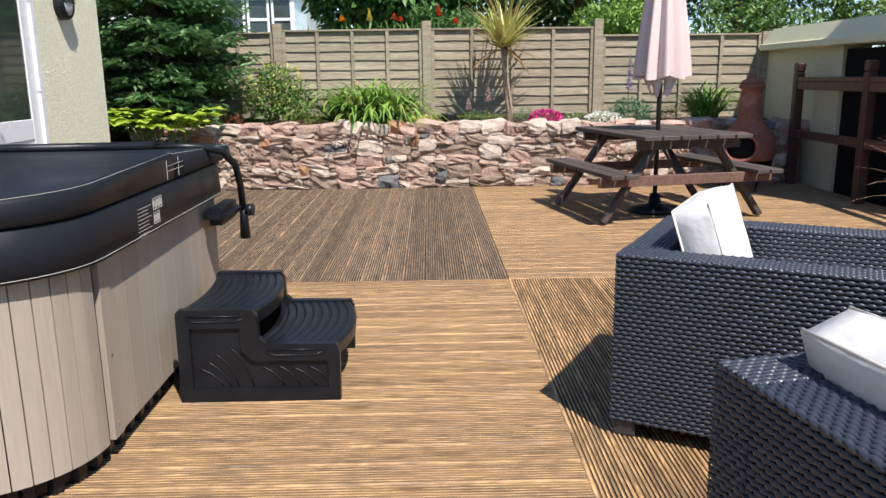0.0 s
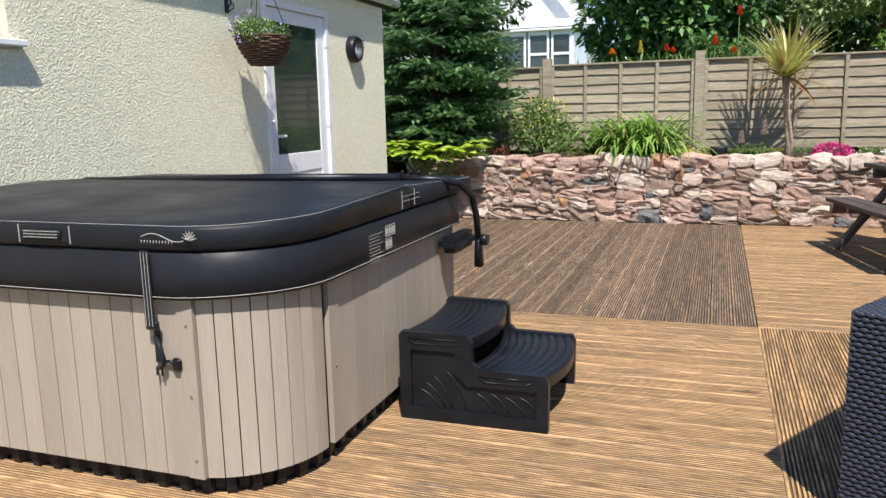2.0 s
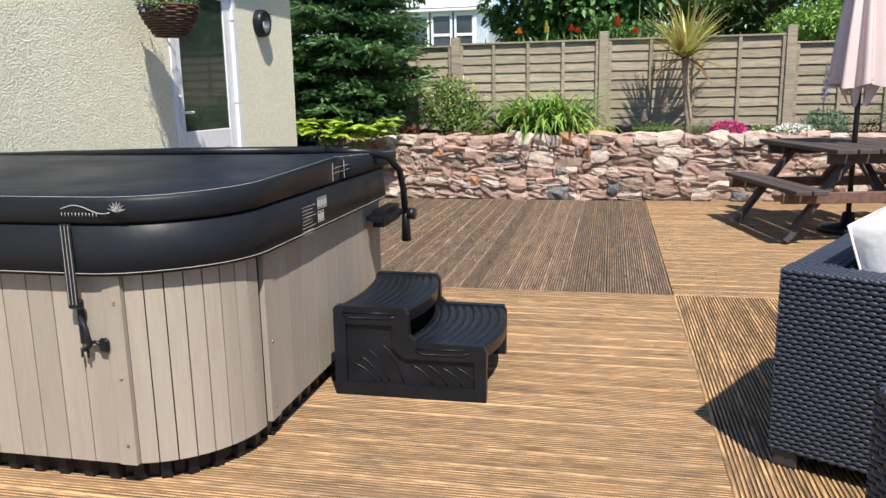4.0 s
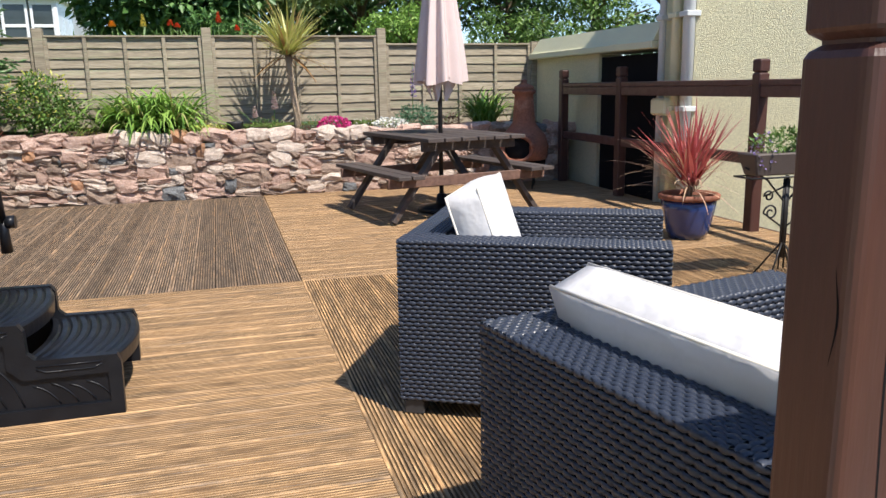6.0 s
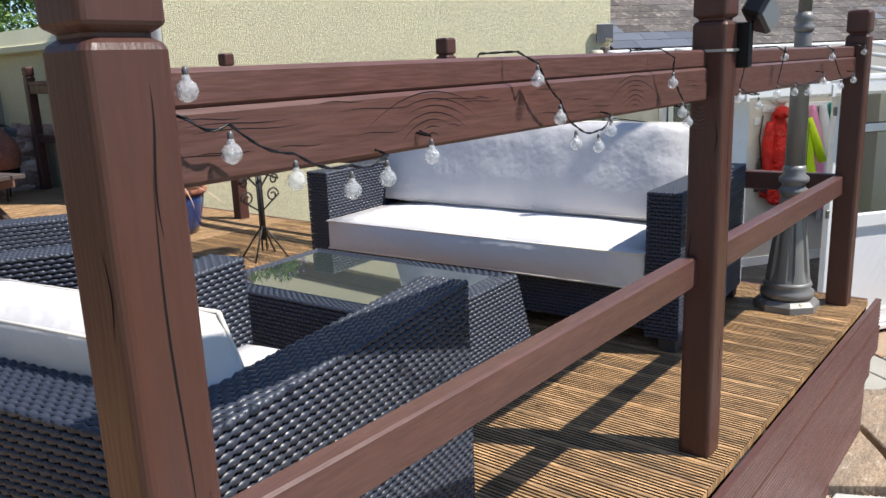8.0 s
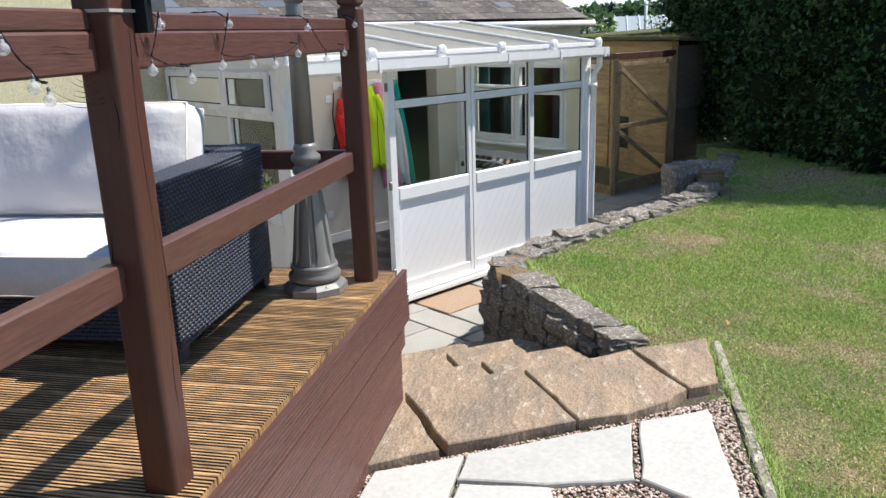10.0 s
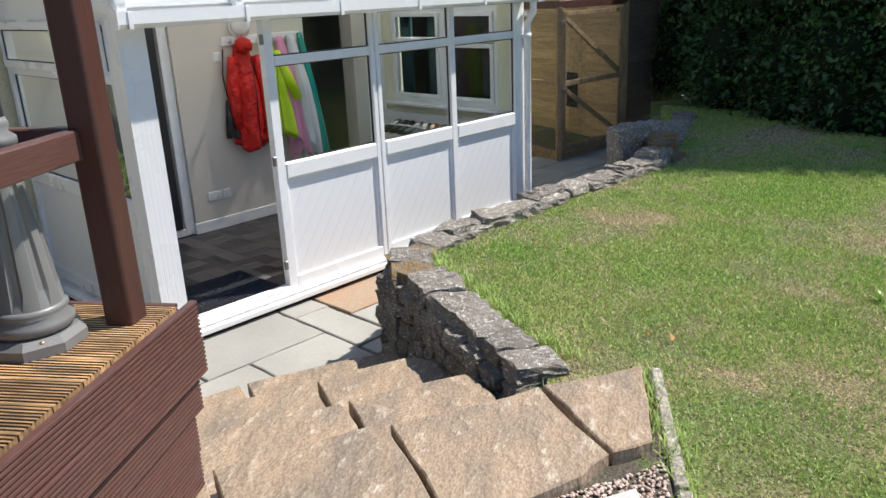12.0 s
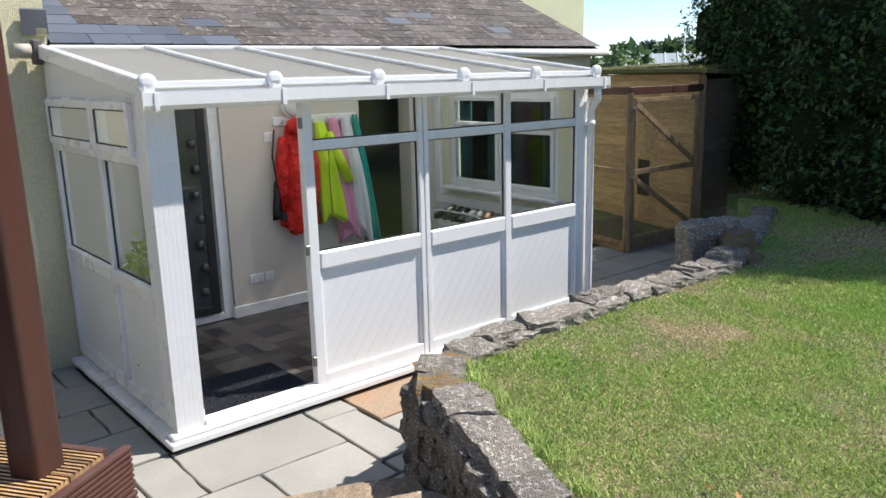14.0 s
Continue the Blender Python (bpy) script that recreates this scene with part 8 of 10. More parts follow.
for a, b_ in bays:
    cbox("bottom_rail", a, b_, 0.003, 0.068, -1.30, -1.20)
    cbox("midrail", a, b_, -0.006, 0.068, -0.40, -0.27, b=0.012)
    cbox("transom", a, b_, 0.003, 0.068, 0.46, 0.53, b=0.008)
    cbox("head_rail", a, b_, 0.003, 0.068, 0.80, 0.84)
    cbox("panel_bead", a, a + 0.02, 0.014, 0.05, -1.20, -0.40)
    cbox("panel_bead", b_ - 0.02, b_, 0.014, 0.05, -1.20, -0.40)
    grooved(cons, a + 0.02, b_ - 0.02, -1.20, -0.40)
    pane(cons, a, b_, 0.03, 0.038, -0.27, 0.46)
    pane(cons, a, b_, 0.03, 0.038, 0.53, 0.80)
for z in (-1.12, -0.28, 0.62):
    cbox("hinge", 1.045, 1.0745, -0.014, 0.012, z, z + 0.075, material("tarnished_hinge", (0.22, 0.21, 0.20), 0.4, metal=0.6), b=0.005, label="small tarnished hinge")
cbox("latch_keep", 0.19, 0.20, 0.01, 0.05, -1.26, -1.19, white_gloss, label="white plastic latch keep")
# side towards the deck (along t)
S0, S1 = 0.19, 2.06
for a, b_ in ((0.925, 0.985), (S1, 2.13)):
    cbox("mullion", 0, 0.07, a, b_, -1.30, 0.86)
for a, b_ in ((S0, 0.925), (0.985, S1)):
    cbox("bottom_rail", 0.003, 0.068, a, b_, -1.30, -1.20)
    cbox("midrail", -0.006, 0.068, a, b_, -0.46, -0.35, b=0.012)
    cbox("transom", -0.004, 0.068, a, b_, 0.44, 0.52, b=0.008)
    cbox("head_rail", 0.003, 0.068, a, b_, 0.82, 0.86)
    grooved(cons, a, b_, -1.20, -0.46, side=True)
    pane(cons, 0.03, 0.038, a, b_, -0.35, 0.44)
for a, b_ in ((S0 + 0.01, 0.955), (0.955, S1 + 0.02)):
    v = part("vent_window", box(bmesh.new(), 0, 0.001, a, a + 0.001, 0.5, 0.501), white_frame, cons, "small white top-hung window")
    bm = bmesh.new()
    for q in ((a, a + 0.06, 0.50, 0.845), (b_ - 0.06, b_ - 0.002, 0.50, 0.845), (a + 0.06, b_ - 0.06, 0.50, 0.555), (a + 0.06, b_ - 0.06, 0.79, 0.845)):
        box(bm, -0.03, -0.0045, q[0], q[1], q[2], q[3], 0.004)
    part("sash", bm, white_frame, v)
    pane(v, -0.02, -0.014, a + 0.06, b_ - 0.06, 0.555, 0.79)
# triangular cheek under the roof
bm = bmesh.new()
tri = [(0.0, 0.861), (2.13, 0.861), (2.13, 1.22), (0.0, 0.93)]
lo = [bm.verts.new((0.012, y, z)) for y, z in tri]
hi = [bm.verts.new((0.055, y, z)) for y, z in tri]
bm.faces.new(lo)
bm.faces.new(list(reversed(hi)))
for i in range(4):
    bm.faces.new((lo[i], lo[(i + 1) % 4], hi[(i + 1) % 4], hi[i]))
bmesh.ops.recalc_face_normals(bm, faces=bm.faces)
part("cheek_panel", bm, panel_white, cons, "white triangular panel under the roof edge")
# roof
ra, rb = Vector((0, -0.09, 0.925)), Vector((0, 2.10, 1.215))
bars = [0.0, 0.83, 1.66, 2.49, 3.32, 4.13]
for a, b_ in zip(bars, bars[1:]):
    bm = bmesh.new()
    beam(bm, ((a + b_) / 2, ra.y, ra.z + 0.012), ((a + b_) / 2, rb.y, rb.z + 0.012), b_ - a - 0.045, 0.018)
    o = part("roof_sheet", bm, roof_sheet, cons, "grubby white translucent roof sheet")
    bm = bmesh.new()
    box(bm, a + 0.05, b_ - 0.05, ra.y - 0.012, ra.y + 0.02, 0.922, 0.962, 0.004)
    part("sheet_end_cap", bm, white_frame, cons)
    bm = bmesh.new()
    box(bm, a + 0.06, b_ - 0.06, ra.y + 0.0205, ra.y + 0.034, 0.93, 0.956)
    part("dirt_line", bm, grime_and_gap, cons, "black dirt behind the sheet end", kind="stuff")
for s_ in bars:
    bm = bmesh.new()
    wd = 0.07 if s_ in (bars[0], bars[-1]) else 0.048
    beam(bm, (s_, ra.y, ra.z + 0.035), (s_, rb.y, rb.z + 0.035), wd, 0.034, 0.008)
    part("glazing_bar", bm, white_frame, cons, "white roof glazing bar")
    if s_ in (bars[0], bars[-1]):
        bm = bmesh.new()
        sx = s_ - 0.03 if s_ == 0.0 else s_ + 0.03
        beam(bm, (sx, ra.y, ra.z - 0.01), (sx, rb.y, rb.z - 0.01), 0.012, 0.085, 0.003)
        part("bargeboard", bm, white_frame, cons)
    bm = bmesh.new()
    lathe(bm, [(0.03, 0), (0.055, 0.008), (0.055, 0.045)], 14, Matrix.Translation((s_, ra.y - 0.045, 0.955)) @ Matrix.Rotation(-math.pi / 2, 4, "X"))
    box(bm, s_ - 0.035, s_ + 0.035, ra.y - 0.045, ra.y, 0.90, 0.955, 0.006)
    part("bar_end_cap", bm, white_frame, cons, "rounded white end cap")
    bm = bmesh.new()
    box(bm, s_ + 0.0, s_ + 0.03, -0.205, -0.198, 0.80, 0.90, 0.002)
    box(bm, s_ + 0.0, s_ + 0.03, -0.205, -0.10, 0.797, 0.803)
    part("gutter_clip", bm, white_frame, cons)
rnd = random.Random(4)
for k in range(9):
    s_ = rnd.choice(bars[1:5]) + 0.045
    f = rnd.choice((0.04, 0.9, 0.95, 0.97))
    p = ra.lerp(rb, f)
    bm = bmesh.new()
    bmesh.ops.create_icosphere(bm, subdivisions=1, radius=0.022, matrix=Matrix.Translation((s_, p.y, p.z + 0.03)) @ Matrix.Diagonal((1.3, 1.6, 0.5, 1)))
    part("moss", bm, grime_and_gap, cons, "small clump of dark moss", kind="stuff")
# gutter: an open trough with a flat front
bm = bmesh.new()
gp = [(-0.085, 0.885), (-0.085, 0.905), (-0.092, 0.905), (-0.095, 0.82), (-0.11, 0.808), (-0.165, 0.808), (-0.19, 0.83), (-0.192, 0.90), (-0.198, 0.90), (-0.198, 0.825), (-0.17, 0.80), (-0.105, 0.80), (-0.085, 0.82)]
ls = [bm.verts.new((-0.06, y, z)) for y, z in gp]
rs = [bm.verts.new((4.22, y, z)) for y, z in gp]
for i in range(len(gp)):
    j = (i + 1) % len(gp)
    bm.faces.new((ls[i], rs[i], rs[j], ls[j]))
bm.faces.new(ls)
bm.faces.new(list(reversed(rs)))
box(bm, -0.066, -0.06, -0.2, -0.085, 0.798, 0.906)
box(bm, 4.22, 4.226, -0.2, -0.085, 0.798, 0.906)
bmesh.ops.recalc_face_normals(bm, faces=bm.faces)
part("gutter", bm, white_frame, cons, "white plastic gutter")
bm = bmesh.new()
tube(bm, [(4.12, -0.14, 0.80), (4.12, -0.14, 0.70), (4.14, -0.05, 0.60), (4.14, -0.05, -1.28), (4.15, -0.07, -1.34), (4.17, -0.13, -1.39)], 0.034, 12)
for z in (0.45, 0.66, -1.20, -1.29):
    tube(bm, [(4.14, -0.05, z), (4.14, -0.05, z + 0.05)], 0.041, 12)
part("downpipe", bm, white_frame, cons, "white plastic downpipe")
cbox("pipe_bracket", 4.10, 4.20, -0.045, 0.0, 0.46, 0.49)
cbox("wall_flashing", 0.06, 4.2, 2.075, 2.16, 1.225, 1.262, white_frame, b=0.01, label="white strip under the slates")

# inside floor of dark vinyl tiles, laid in a basket pattern
cfloor = thing("conservatory_floor", CF, "dark grey slate-effect tiled floor inside the conservatory", "floor", kind="structure")
bm = bmesh.new()
box(bm, 0.07, 4.02, 0.07, 2.75, -1.385, -1.309)
part("screed", bm, gasket, cfloor)
rnd = random.Random(9)
TT = [material("dark_slate_tile", (0.032, 0.029, 0.030), 0.42, 0.5, var=0.6, scale=7, color2=(0.05, 0.046, 0.046), rand=0.4, grain=0.12, bump=0.2),
      material("grey_slate_tile", (0.075, 0.067, 0.064), 0.42, 0.5, var=0.6, scale=7, color2=(0.065, 0.06, 0.062), rand=0.2, grain=0.12, bump=0.2)]
tw = 0.155
pieces = []
k = 0
tl = tw * 2
for i in range(-1, 14):
    for j in range(-1, 8):
        x, y = 0.08 + i * tl + 0.0, 0.08 + j * tl
        if (i + j) % 2:
            quads = ((x, x + tl, y, y + tw), (x, x + tl, y + tw, y + tl))
        else:
            quads = ((x, x + tw, y, y + tl), (x + tw, x + tl, y, y + tl))
        for q in quads:
            q = (max(q[0], 0.08), min(q[1], 4.0), max(q[2], 0.08), min(q[3], 2.06))
            if q[1] - q[0] > 0.02 and q[3] - q[2] > 0.02:
                pieces.append(q)
for q in pieces:
    bm = bmesh.new()
    box(bm, q[0] + 0.0015, q[1] - 0.0015, q[2] + 0.0015, q[3] - 0.0015, -1.3088, -1.302, 0.001)
    part("tile", bm, TT[rnd.random() < 0.4], cfloor)
# door mat of dark bristles
mat_ = thing("door_mat", CF @ Matrix.Translation((0.66, 0.30, -1.301)), "dark grey coarse-bristled door mat inside the open doorway", "door mat")
part("backing", box(bmesh.new(), -0.47, 0.40, -0.22, 0.42, 0, 0.012, 0.004), gasket, mat_)
bl = material("charcoal_bristles", (0.075, 0.08, 0.095), 0.9, 0.2)
rng = np.random.default_rng(3)
n_ = 17000
p_ = np.stack([rng.uniform(-0.465, 0.395, n_), rng.uniform(-0.215, 0.415, n_), np.full(n_, 0.012)], 1)
d_ = np.stack([rng.normal(size=n_) * 0.6, rng.normal(size=n_) * 0.6, np.ones(n_)], 1)
v_, f_ = leaf_arrays(p_, d_, np.tile([0.3, 1.0, 0.1], (n_, 1)), rng.uniform(0.008, 0.016, n_), np.full(n_, 0.006))
mesh_np("bristles", v_, f_, bl, mat_, "charcoal bristles", "stuff")

# house wall behind, with its doorway and skirting
BW = 2.06


def lw(name, x0, x1, y0, y1, z0, z1, mat, label="", b=0.0):
    bm = bmesh.new()
    box(bm, x0, x1, y0, y1, z0, z1, b)
    o = part(name, bm, mat, None, label, "structure")
    o.matrix_world = CF
    return o


lw("wall_back", 0.07, 2.96, BW + 0.07, BW + 0.2, -1.302, 1.20, inner_wall)
lw("wall_back", 1.42, 2.96, BW, BW + 0.0695, -1.302, 1.20, inner_wall)
lw("wall_back", 3.63, 4.14, BW, BW + 0.2, -1.302, 1.20, inner_wall)
lw("wall_back", 2.96, 3.63, BW, BW + 0.2, 1.02, 1.20, inner_wall)
lw("skirting_board", 1.405, 2.96, BW - 0.016, BW - 0.0005, -1.302, -1.19, white_gloss, b=0.003)
lw("skirting_board", 1.403, 1.4195, BW - 0.016, BW + 0.069, -1.302, -1.19, white_gloss, b=0.003)
lw("skirting_board", 3.63, 3.99, BW - 0.016, BW - 0.0005, -1.302, -1.19, white_gloss, b=0.003)
# Hall surfaces are coloured dull and dark to make the hall look unlit.
lw("hall_floor", 2.5, 4.1, BW + 0.2, 5.0, -1.32, -1.302, material("shade_toned_hall_floor", (0.10, 0.105, 0.095), 0.6, 0.3, var=0.4))
lw("hall_wall", 2.3, 2.5, BW + 0.2, 5.0, -1.32, 1.2, material("shade_toned_hall_paint", (0.22, 0.22, 0.20), 0.8))
lw("hall_wall", 4.1, 4.3, BW + 0.2, 5.0, -1.32, 1.2, MATS["shade_toned_hall_paint"])
lw("hall_wall", 2.3, 4.3, 5.0, 5.1, -1.32, 1.2, MATS["shade_toned_hall_paint"])
lw("hall_ceiling", 2.3, 4.3, BW + 0.2, 5.1, 1.02, 1.1, MATS["shade_toned_hall_paint"])
# glazed door beside the corner
hd = thing("glazed_house_door", CF @ Matrix.Translation((0.66, BW + 0.03, -1.30)), "closed white-framed glazed door into the dark house", "door")
bm = bmesh.new()
for q in ((0.0, 0.06, 0, 2.2), (0.655, 0.755, 0, 2.2), (0.06, 0.655, 0, 0.075), (0.06, 0.655, 2.1, 2.2)):
    box(bm, q[0], q[1], 0.0, 0.038, q[2], q[3], 0.005)
part("door_frame", bm, white_frame, hd)
bm = bmesh.new()
for q in ((0.535, 0.62, 0.08, 2.1), (0.065, 0.12, 0.08, 2.1), (0.12, 0.535, 0.08, 0.16), (0.12, 0.535, 2.03, 2.1)):
    box(bm, q[0], q[1], -0.022, -0.002, q[2], q[3], 0.006)
leaf = part("door_leaf", bm, gasket, hd, "dark door edge and gasket")
part("pane", box(bmesh.new(), 0.12, 0.6, -0.014, -0.008, 0.16, 2.03), material("dark_hall_glass", (0.03, 0.035, 0.04), 0.04, 0.8, var=0.7, scale=3, color2=(0.08, 0.085, 0.09)), leaf, "dark reflecting glass")
bm = bmesh.new()
for k in range(7):
    lathe(bm, [(0.02, 0), (0.045, 0.02), (0.03, 0.07), (0.0, 0.08)], 8, Matrix.Translation((0.47 + 0.02 * (k % 2), -0.035, 0.28 + k * 0.23)))
part("hanging_ornament", bm, material("pewter_ornament", (0.06, 0.062, 0.065), 0.35, metal=0.4), leaf, "string of small grey shapes behind the glass")

# coats and towels on hooks
hooks = thing("coat_rack", CF @ Matrix.Translation((1.95, BW - 0.012, 0.55)), "white wooden coat rail with hooks on the wall", "coat rack")
part("rail", box(bmesh.new(), 0.0, 0.95, -0.008, 0.011, -0.04, 0.045, 0.004), white_gloss, hooks)
for k in range(6):
    part("hook", tube(bmesh.new(), [(0.08 + k * 0.165, -0.008, -0.01), (0.08 + k * 0.165, -0.05, -0.02), (0.08 + k * 0.165, -0.06, 0.02)], 0.006, 6), material("steel_hook", (0.5, 0.5, 0.5), 0.3, metal=1.0), hooks)


def hanging(name, s_, top, length, w_top, w_bot, depth, mat, label, seed, category, folds=4, hem=0.05, skew=0.0, y0=0.0, parts=()):
    """Cloth hung from one point: pleats that deepen downwards, and an uneven hem."""
    rnd = random.Random(seed)
    th = thing(name, CF @ Matrix.Translation((s_, BW - 0.03 - y0, top)), label, category)
    bm = bmesh.new()
    nu, nv = 28, 22
    ph = rnd.uniform(0, 6)
    rows = []
    for i in range(nv + 1):
        v = i / nv
        w = w_top + (w_bot - w_top) * min(1, v * 1.4) ** 0.7
        row = []
        for j in range(nu + 1):
            a = 2 * math.pi * j / nu
            x = math.cos(a) * w / 2
            y = math.sin(a)
            d = depth * (0.35 + 0.65 * min(1, v * 2.5))
            rip = (0.34 * math.sin(folds * a + ph + v * 1.5) + 0.20 * math.sin(folds * 2.3 * a + ph * 2 - v * 3)) * (0.3 + v)
            x *= 1 + rip * 0.45
            yy = -d / 2 + y * d / 2 * (1 + rip)
            z = -length * v * (1 + hem * math.sin(a * 2 + ph) * v / 1.0)
            row.append(bm.verts.new((x + skew * v, min(yy, 0.012), z + 0.012 * math.sin(j * 1.7 + ph))))
        rows.append(row[:-1])
    for a_, b2 in zip(rows, rows[1:]):
        for j in range(nu):
            f = bm.faces.new((a_[j], a_[(j + 1) % nu], b2[(j + 1) % nu], b2[j]))
            f.smooth = True
    bm.faces.new(rows[0])
    bm.faces.new(list(reversed(rows[-1])))
    bmesh.ops.recalc_face_normals(bm, faces=bm.faces)
    part("cloth", bm, mat, th)
    return th


red = material("red_nylon_shell", (0.66, 0.020, 0.014), 0.5, 0.3, var=0.7, scale=9, color2=(0.36, 0.012, 0.010), bump=1.0, bump_scale=16, bump_dist=0.05)
blackn = material("black_nylon", (0.02, 0.02, 0.022), 0.6, bump=0.4, bump_scale=30)
hivis = material("fluorescent_yellow_cloth", (0.58, 0.80, 0.02), 0.6, 0.3, var=0.3, scale=7, color2=(0.45, 0.68, 0.02), bump=0.4, bump_scale=20, bump_dist=0.015)
pink = material("pink_towelling", (0.72, 0.28, 0.47), 0.9, 0.1, var=0.3, scale=6, color2=(0.60, 0.20, 0.38), bump=0.5, bump_scale=120, grain=0.1)
palew = material("pale_grey_towelling", (0.66, 0.66, 0.70), 0.9, 0.1, var=0.3, scale=6, color2=(0.55, 0.55, 0.60), bump=0.5, bump_scale=120, grain=0.08)
teal = material("teal_towelling", (0.015, 0.30, 0.26), 0.9, 0.1, var=0.3, scale=6, color2=(0.01, 0.22, 0.20), bump=0.5, bump_scale=120, grain=0.1)
jk = hanging("red_jacket", 2.13, 0.50, 1.0, 0.14, 0.37, 0.17, red, "bright red hooded waterproof jacket hanging from a hook", 2, "jacket", 3, 0.04)
bm = bmesh.new()
lathe(bm, [(0.03, -0.02), (0.085, 0.0), (0.10, 0.06), (0.075, 0.12), (0.02, 0.15)], 12, Matrix.Translation((0.0, -0.09, -0.05)) @ Matrix.Diagonal((1, 0.75, 0.9, 1)))
part("hood", bm, red, jk)
bm = bmesh.new()
tube(bm, [(-0.12, -0.06, -0.10), (-0.17, -0.08, -0.35), (-0.165, -0.09, -0.62), (-0.15, -0.08, -0.80)], 0.05, 10, [0.045, 0.06, 0.055, 0.048])
part("sleeve", bm, red, jk)
bm = bmesh.new()
tube(bm, [(0.12, -0.10, -0.10), (0.15, -0.14, -0.35), (0.15, -0.14, -0.62), (0.13, -0.13, -0.86)], 0.05, 10, [0.045, 0.06, 0.055, 0.048])
part("sleeve", bm, red, jk)
part("zip", tube(bmesh.new(), [(0.02, -0.165, -0.12), (0.03, -0.185, -0.5), (0.02, -0.18, -0.95)], 0.005, 6), blackn, jk, "black zip")
bg = hanging("black_bag", 1.93, -0.02, 0.36, 0.05, 0.13, 0.09, blackn, "small black bag hanging behind the red jacket", 5, "bag")
part("strap", tube(bmesh.new(), [(0.02, 0, 0.5), (-0.03, -0.02, 0.25), (0, -0.02, 0.0)], 0.008, 6), blackn, bg)
hv = hanging("yellow_jacket", 2.44, 0.52, 0.98, 0.10, 0.26, 0.15, hivis, "fluorescent yellow running jacket on a hook", 7, "jacket", 3, 0.05, 0.07)
part("sleeve", tube(bmesh.new(), [(0.06, -0.10, -0.10), (0.15, -0.13, -0.36), (0.25, -0.13, -0.60)], 0.04, 10, [0.035, 0.05, 0.055]), hivis, hv)
part("seam", tube(bmesh.new(), [(0.02, -0.155, -0.15), (0.0, -0.165, -0.5), (0.02, -0.155, -0.92)], 0.004, 5), blackn, hv, "dark seam line")
hanging("pink_towel", 2.60, 0.55, 1.18, 0.08, 0.22, 0.12, pink, "long pink towelling robe hanging from a hook", 9, "towel", 4, 0.10, 0.13)
hanging("pale_towel", 2.745, 0.56, 1.26, 0.08, 0.21, 0.13, palew, "pale grey towelling robe hanging from a hook", 11, "towel", 4, 0.09, 0.14)
hanging("teal_towel", 2.87, 0.57, 1.36, 0.06, 0.15, 0.09, teal, "long teal towel hanging from the last hook", 13, "towel", 3, 0.06, 0.16)
wl = thing("bulkhead_wall_light", CF @ Matrix.Translation((2.17, BW - 0.001, 0.70)) @ Matrix.Rotation(math.pi / 2, 4, "X"), "round white bulkhead light on the beige wall", "wall light")
part("base", lathe(bmesh.new(), [(0.125, 0), (0.13, 0.03), (0.118, 0.04)], 28), white_gloss, wl)
part("diffuser", lathe(bmesh.new(), [(0.11, 0.0405), (0.105, 0.07), (0.07, 0.09), (0.02, 0.096)], 28), material("opal_diffuser", (0.75, 0.75, 0.74), 0.3), wl)


def faceplate(name, s_, z_, w, h, label, n=1, rocker=True):
    t_ = thing(name, CF @ Matrix.Translation((s_, BW - 0.001, z_)), label, "socket" if not rocker else "light switch")
    part("plate", box(bmesh.new(), -w / 2, w / 2, -0.010, 0, -h / 2, h / 2, 0.003), white_gloss, t_)
    for k in range(n):
        x = (k - (n - 1) / 2) * w / n
        part("rocker", box(bmesh.new(), x - 0.007, x + 0.007, -0.014, -0.0105, 0.0, 0.022, 0.001), white_frame, t_)
        if not rocker:
            for dx, dz in ((0, -0.004), (-0.011, -0.024), (0.011, -0.024)):
                part("pin_hole", box(bmesh.new(), x + dx - 0.003, x + dx + 0.003, -0.0112, -0.0103, dz - 0.005, dz + 0.003), gasket, t_)


faceplate("wall_switch", 1.89, 0.41, 0.088, 0.088, "white double light switch on the wall", 2)
faceplate("wall_socket", 1.66, -0.95, 0.147, 0.088, "white double power socket on the wall", 2, False)
faceplate("wall_socket", 1.80, -0.95, 0.088, 0.088, "white single power socket on the wall", 1, False)

# far end of the conservatory: rendered wall of the house wing with its window
E0 = 4.02
bm = bmesh.new()
WY0, WY1, WZ0, WZ1 = 0.24, 1.83, -0.26, 0.77
for q in ((0.07, WY0, -1.302, 0.84), (WY1, 2.06, -1.302, 1.2), (WY0, WY1, -1.302, WZ0), (WY0, WY1, WZ1, 0.84)):
    box(bm, E0, E0 + 0.12, q[0], q[1], q[2], q[3])
o = part("wall_end", bm, render_house, kind="structure")
o.matrix_world = CF
for q in ((0.075, 2.058, -0.47, -0.38), (1.97, 2.058, -0.38, 0.84), (0.075, 2.058, -1.302, -1.2)):
    lw("end_trim", E0 - 0.045, E0 - 0.001, q[0], q[1], q[2], q[3], white_frame, b=0.006)
lw("end_panel", E0 - 0.02, E0 - 0.002, 0.075, 2.058, -1.2, -0.4705, panel_white)
ew = thing("inner_window", CF @ Matrix.Translation((E0, 0, 0)), "white four-light casement window with dark teal curtains behind", "window")
bm = bmesh.new()
ym = (WY0 + WY1) / 2
fr = 0.05
for q in ((WY0, WY0 + fr, WZ0, WZ1), (WY1 - fr, WY1, WZ0, WZ1), (ym - fr / 2, ym + fr / 2, WZ0 + fr, WZ1 - fr), (WY0 + fr, WY1 - fr, WZ0, WZ0 + fr), (WY0 + fr, WY1 - fr, WZ1 - fr, WZ1)):
    box(bm, 0.0, 0.05, q[0], q[1], q[2], q[3], 0.005)
part("frame", bm, white_frame, ew)
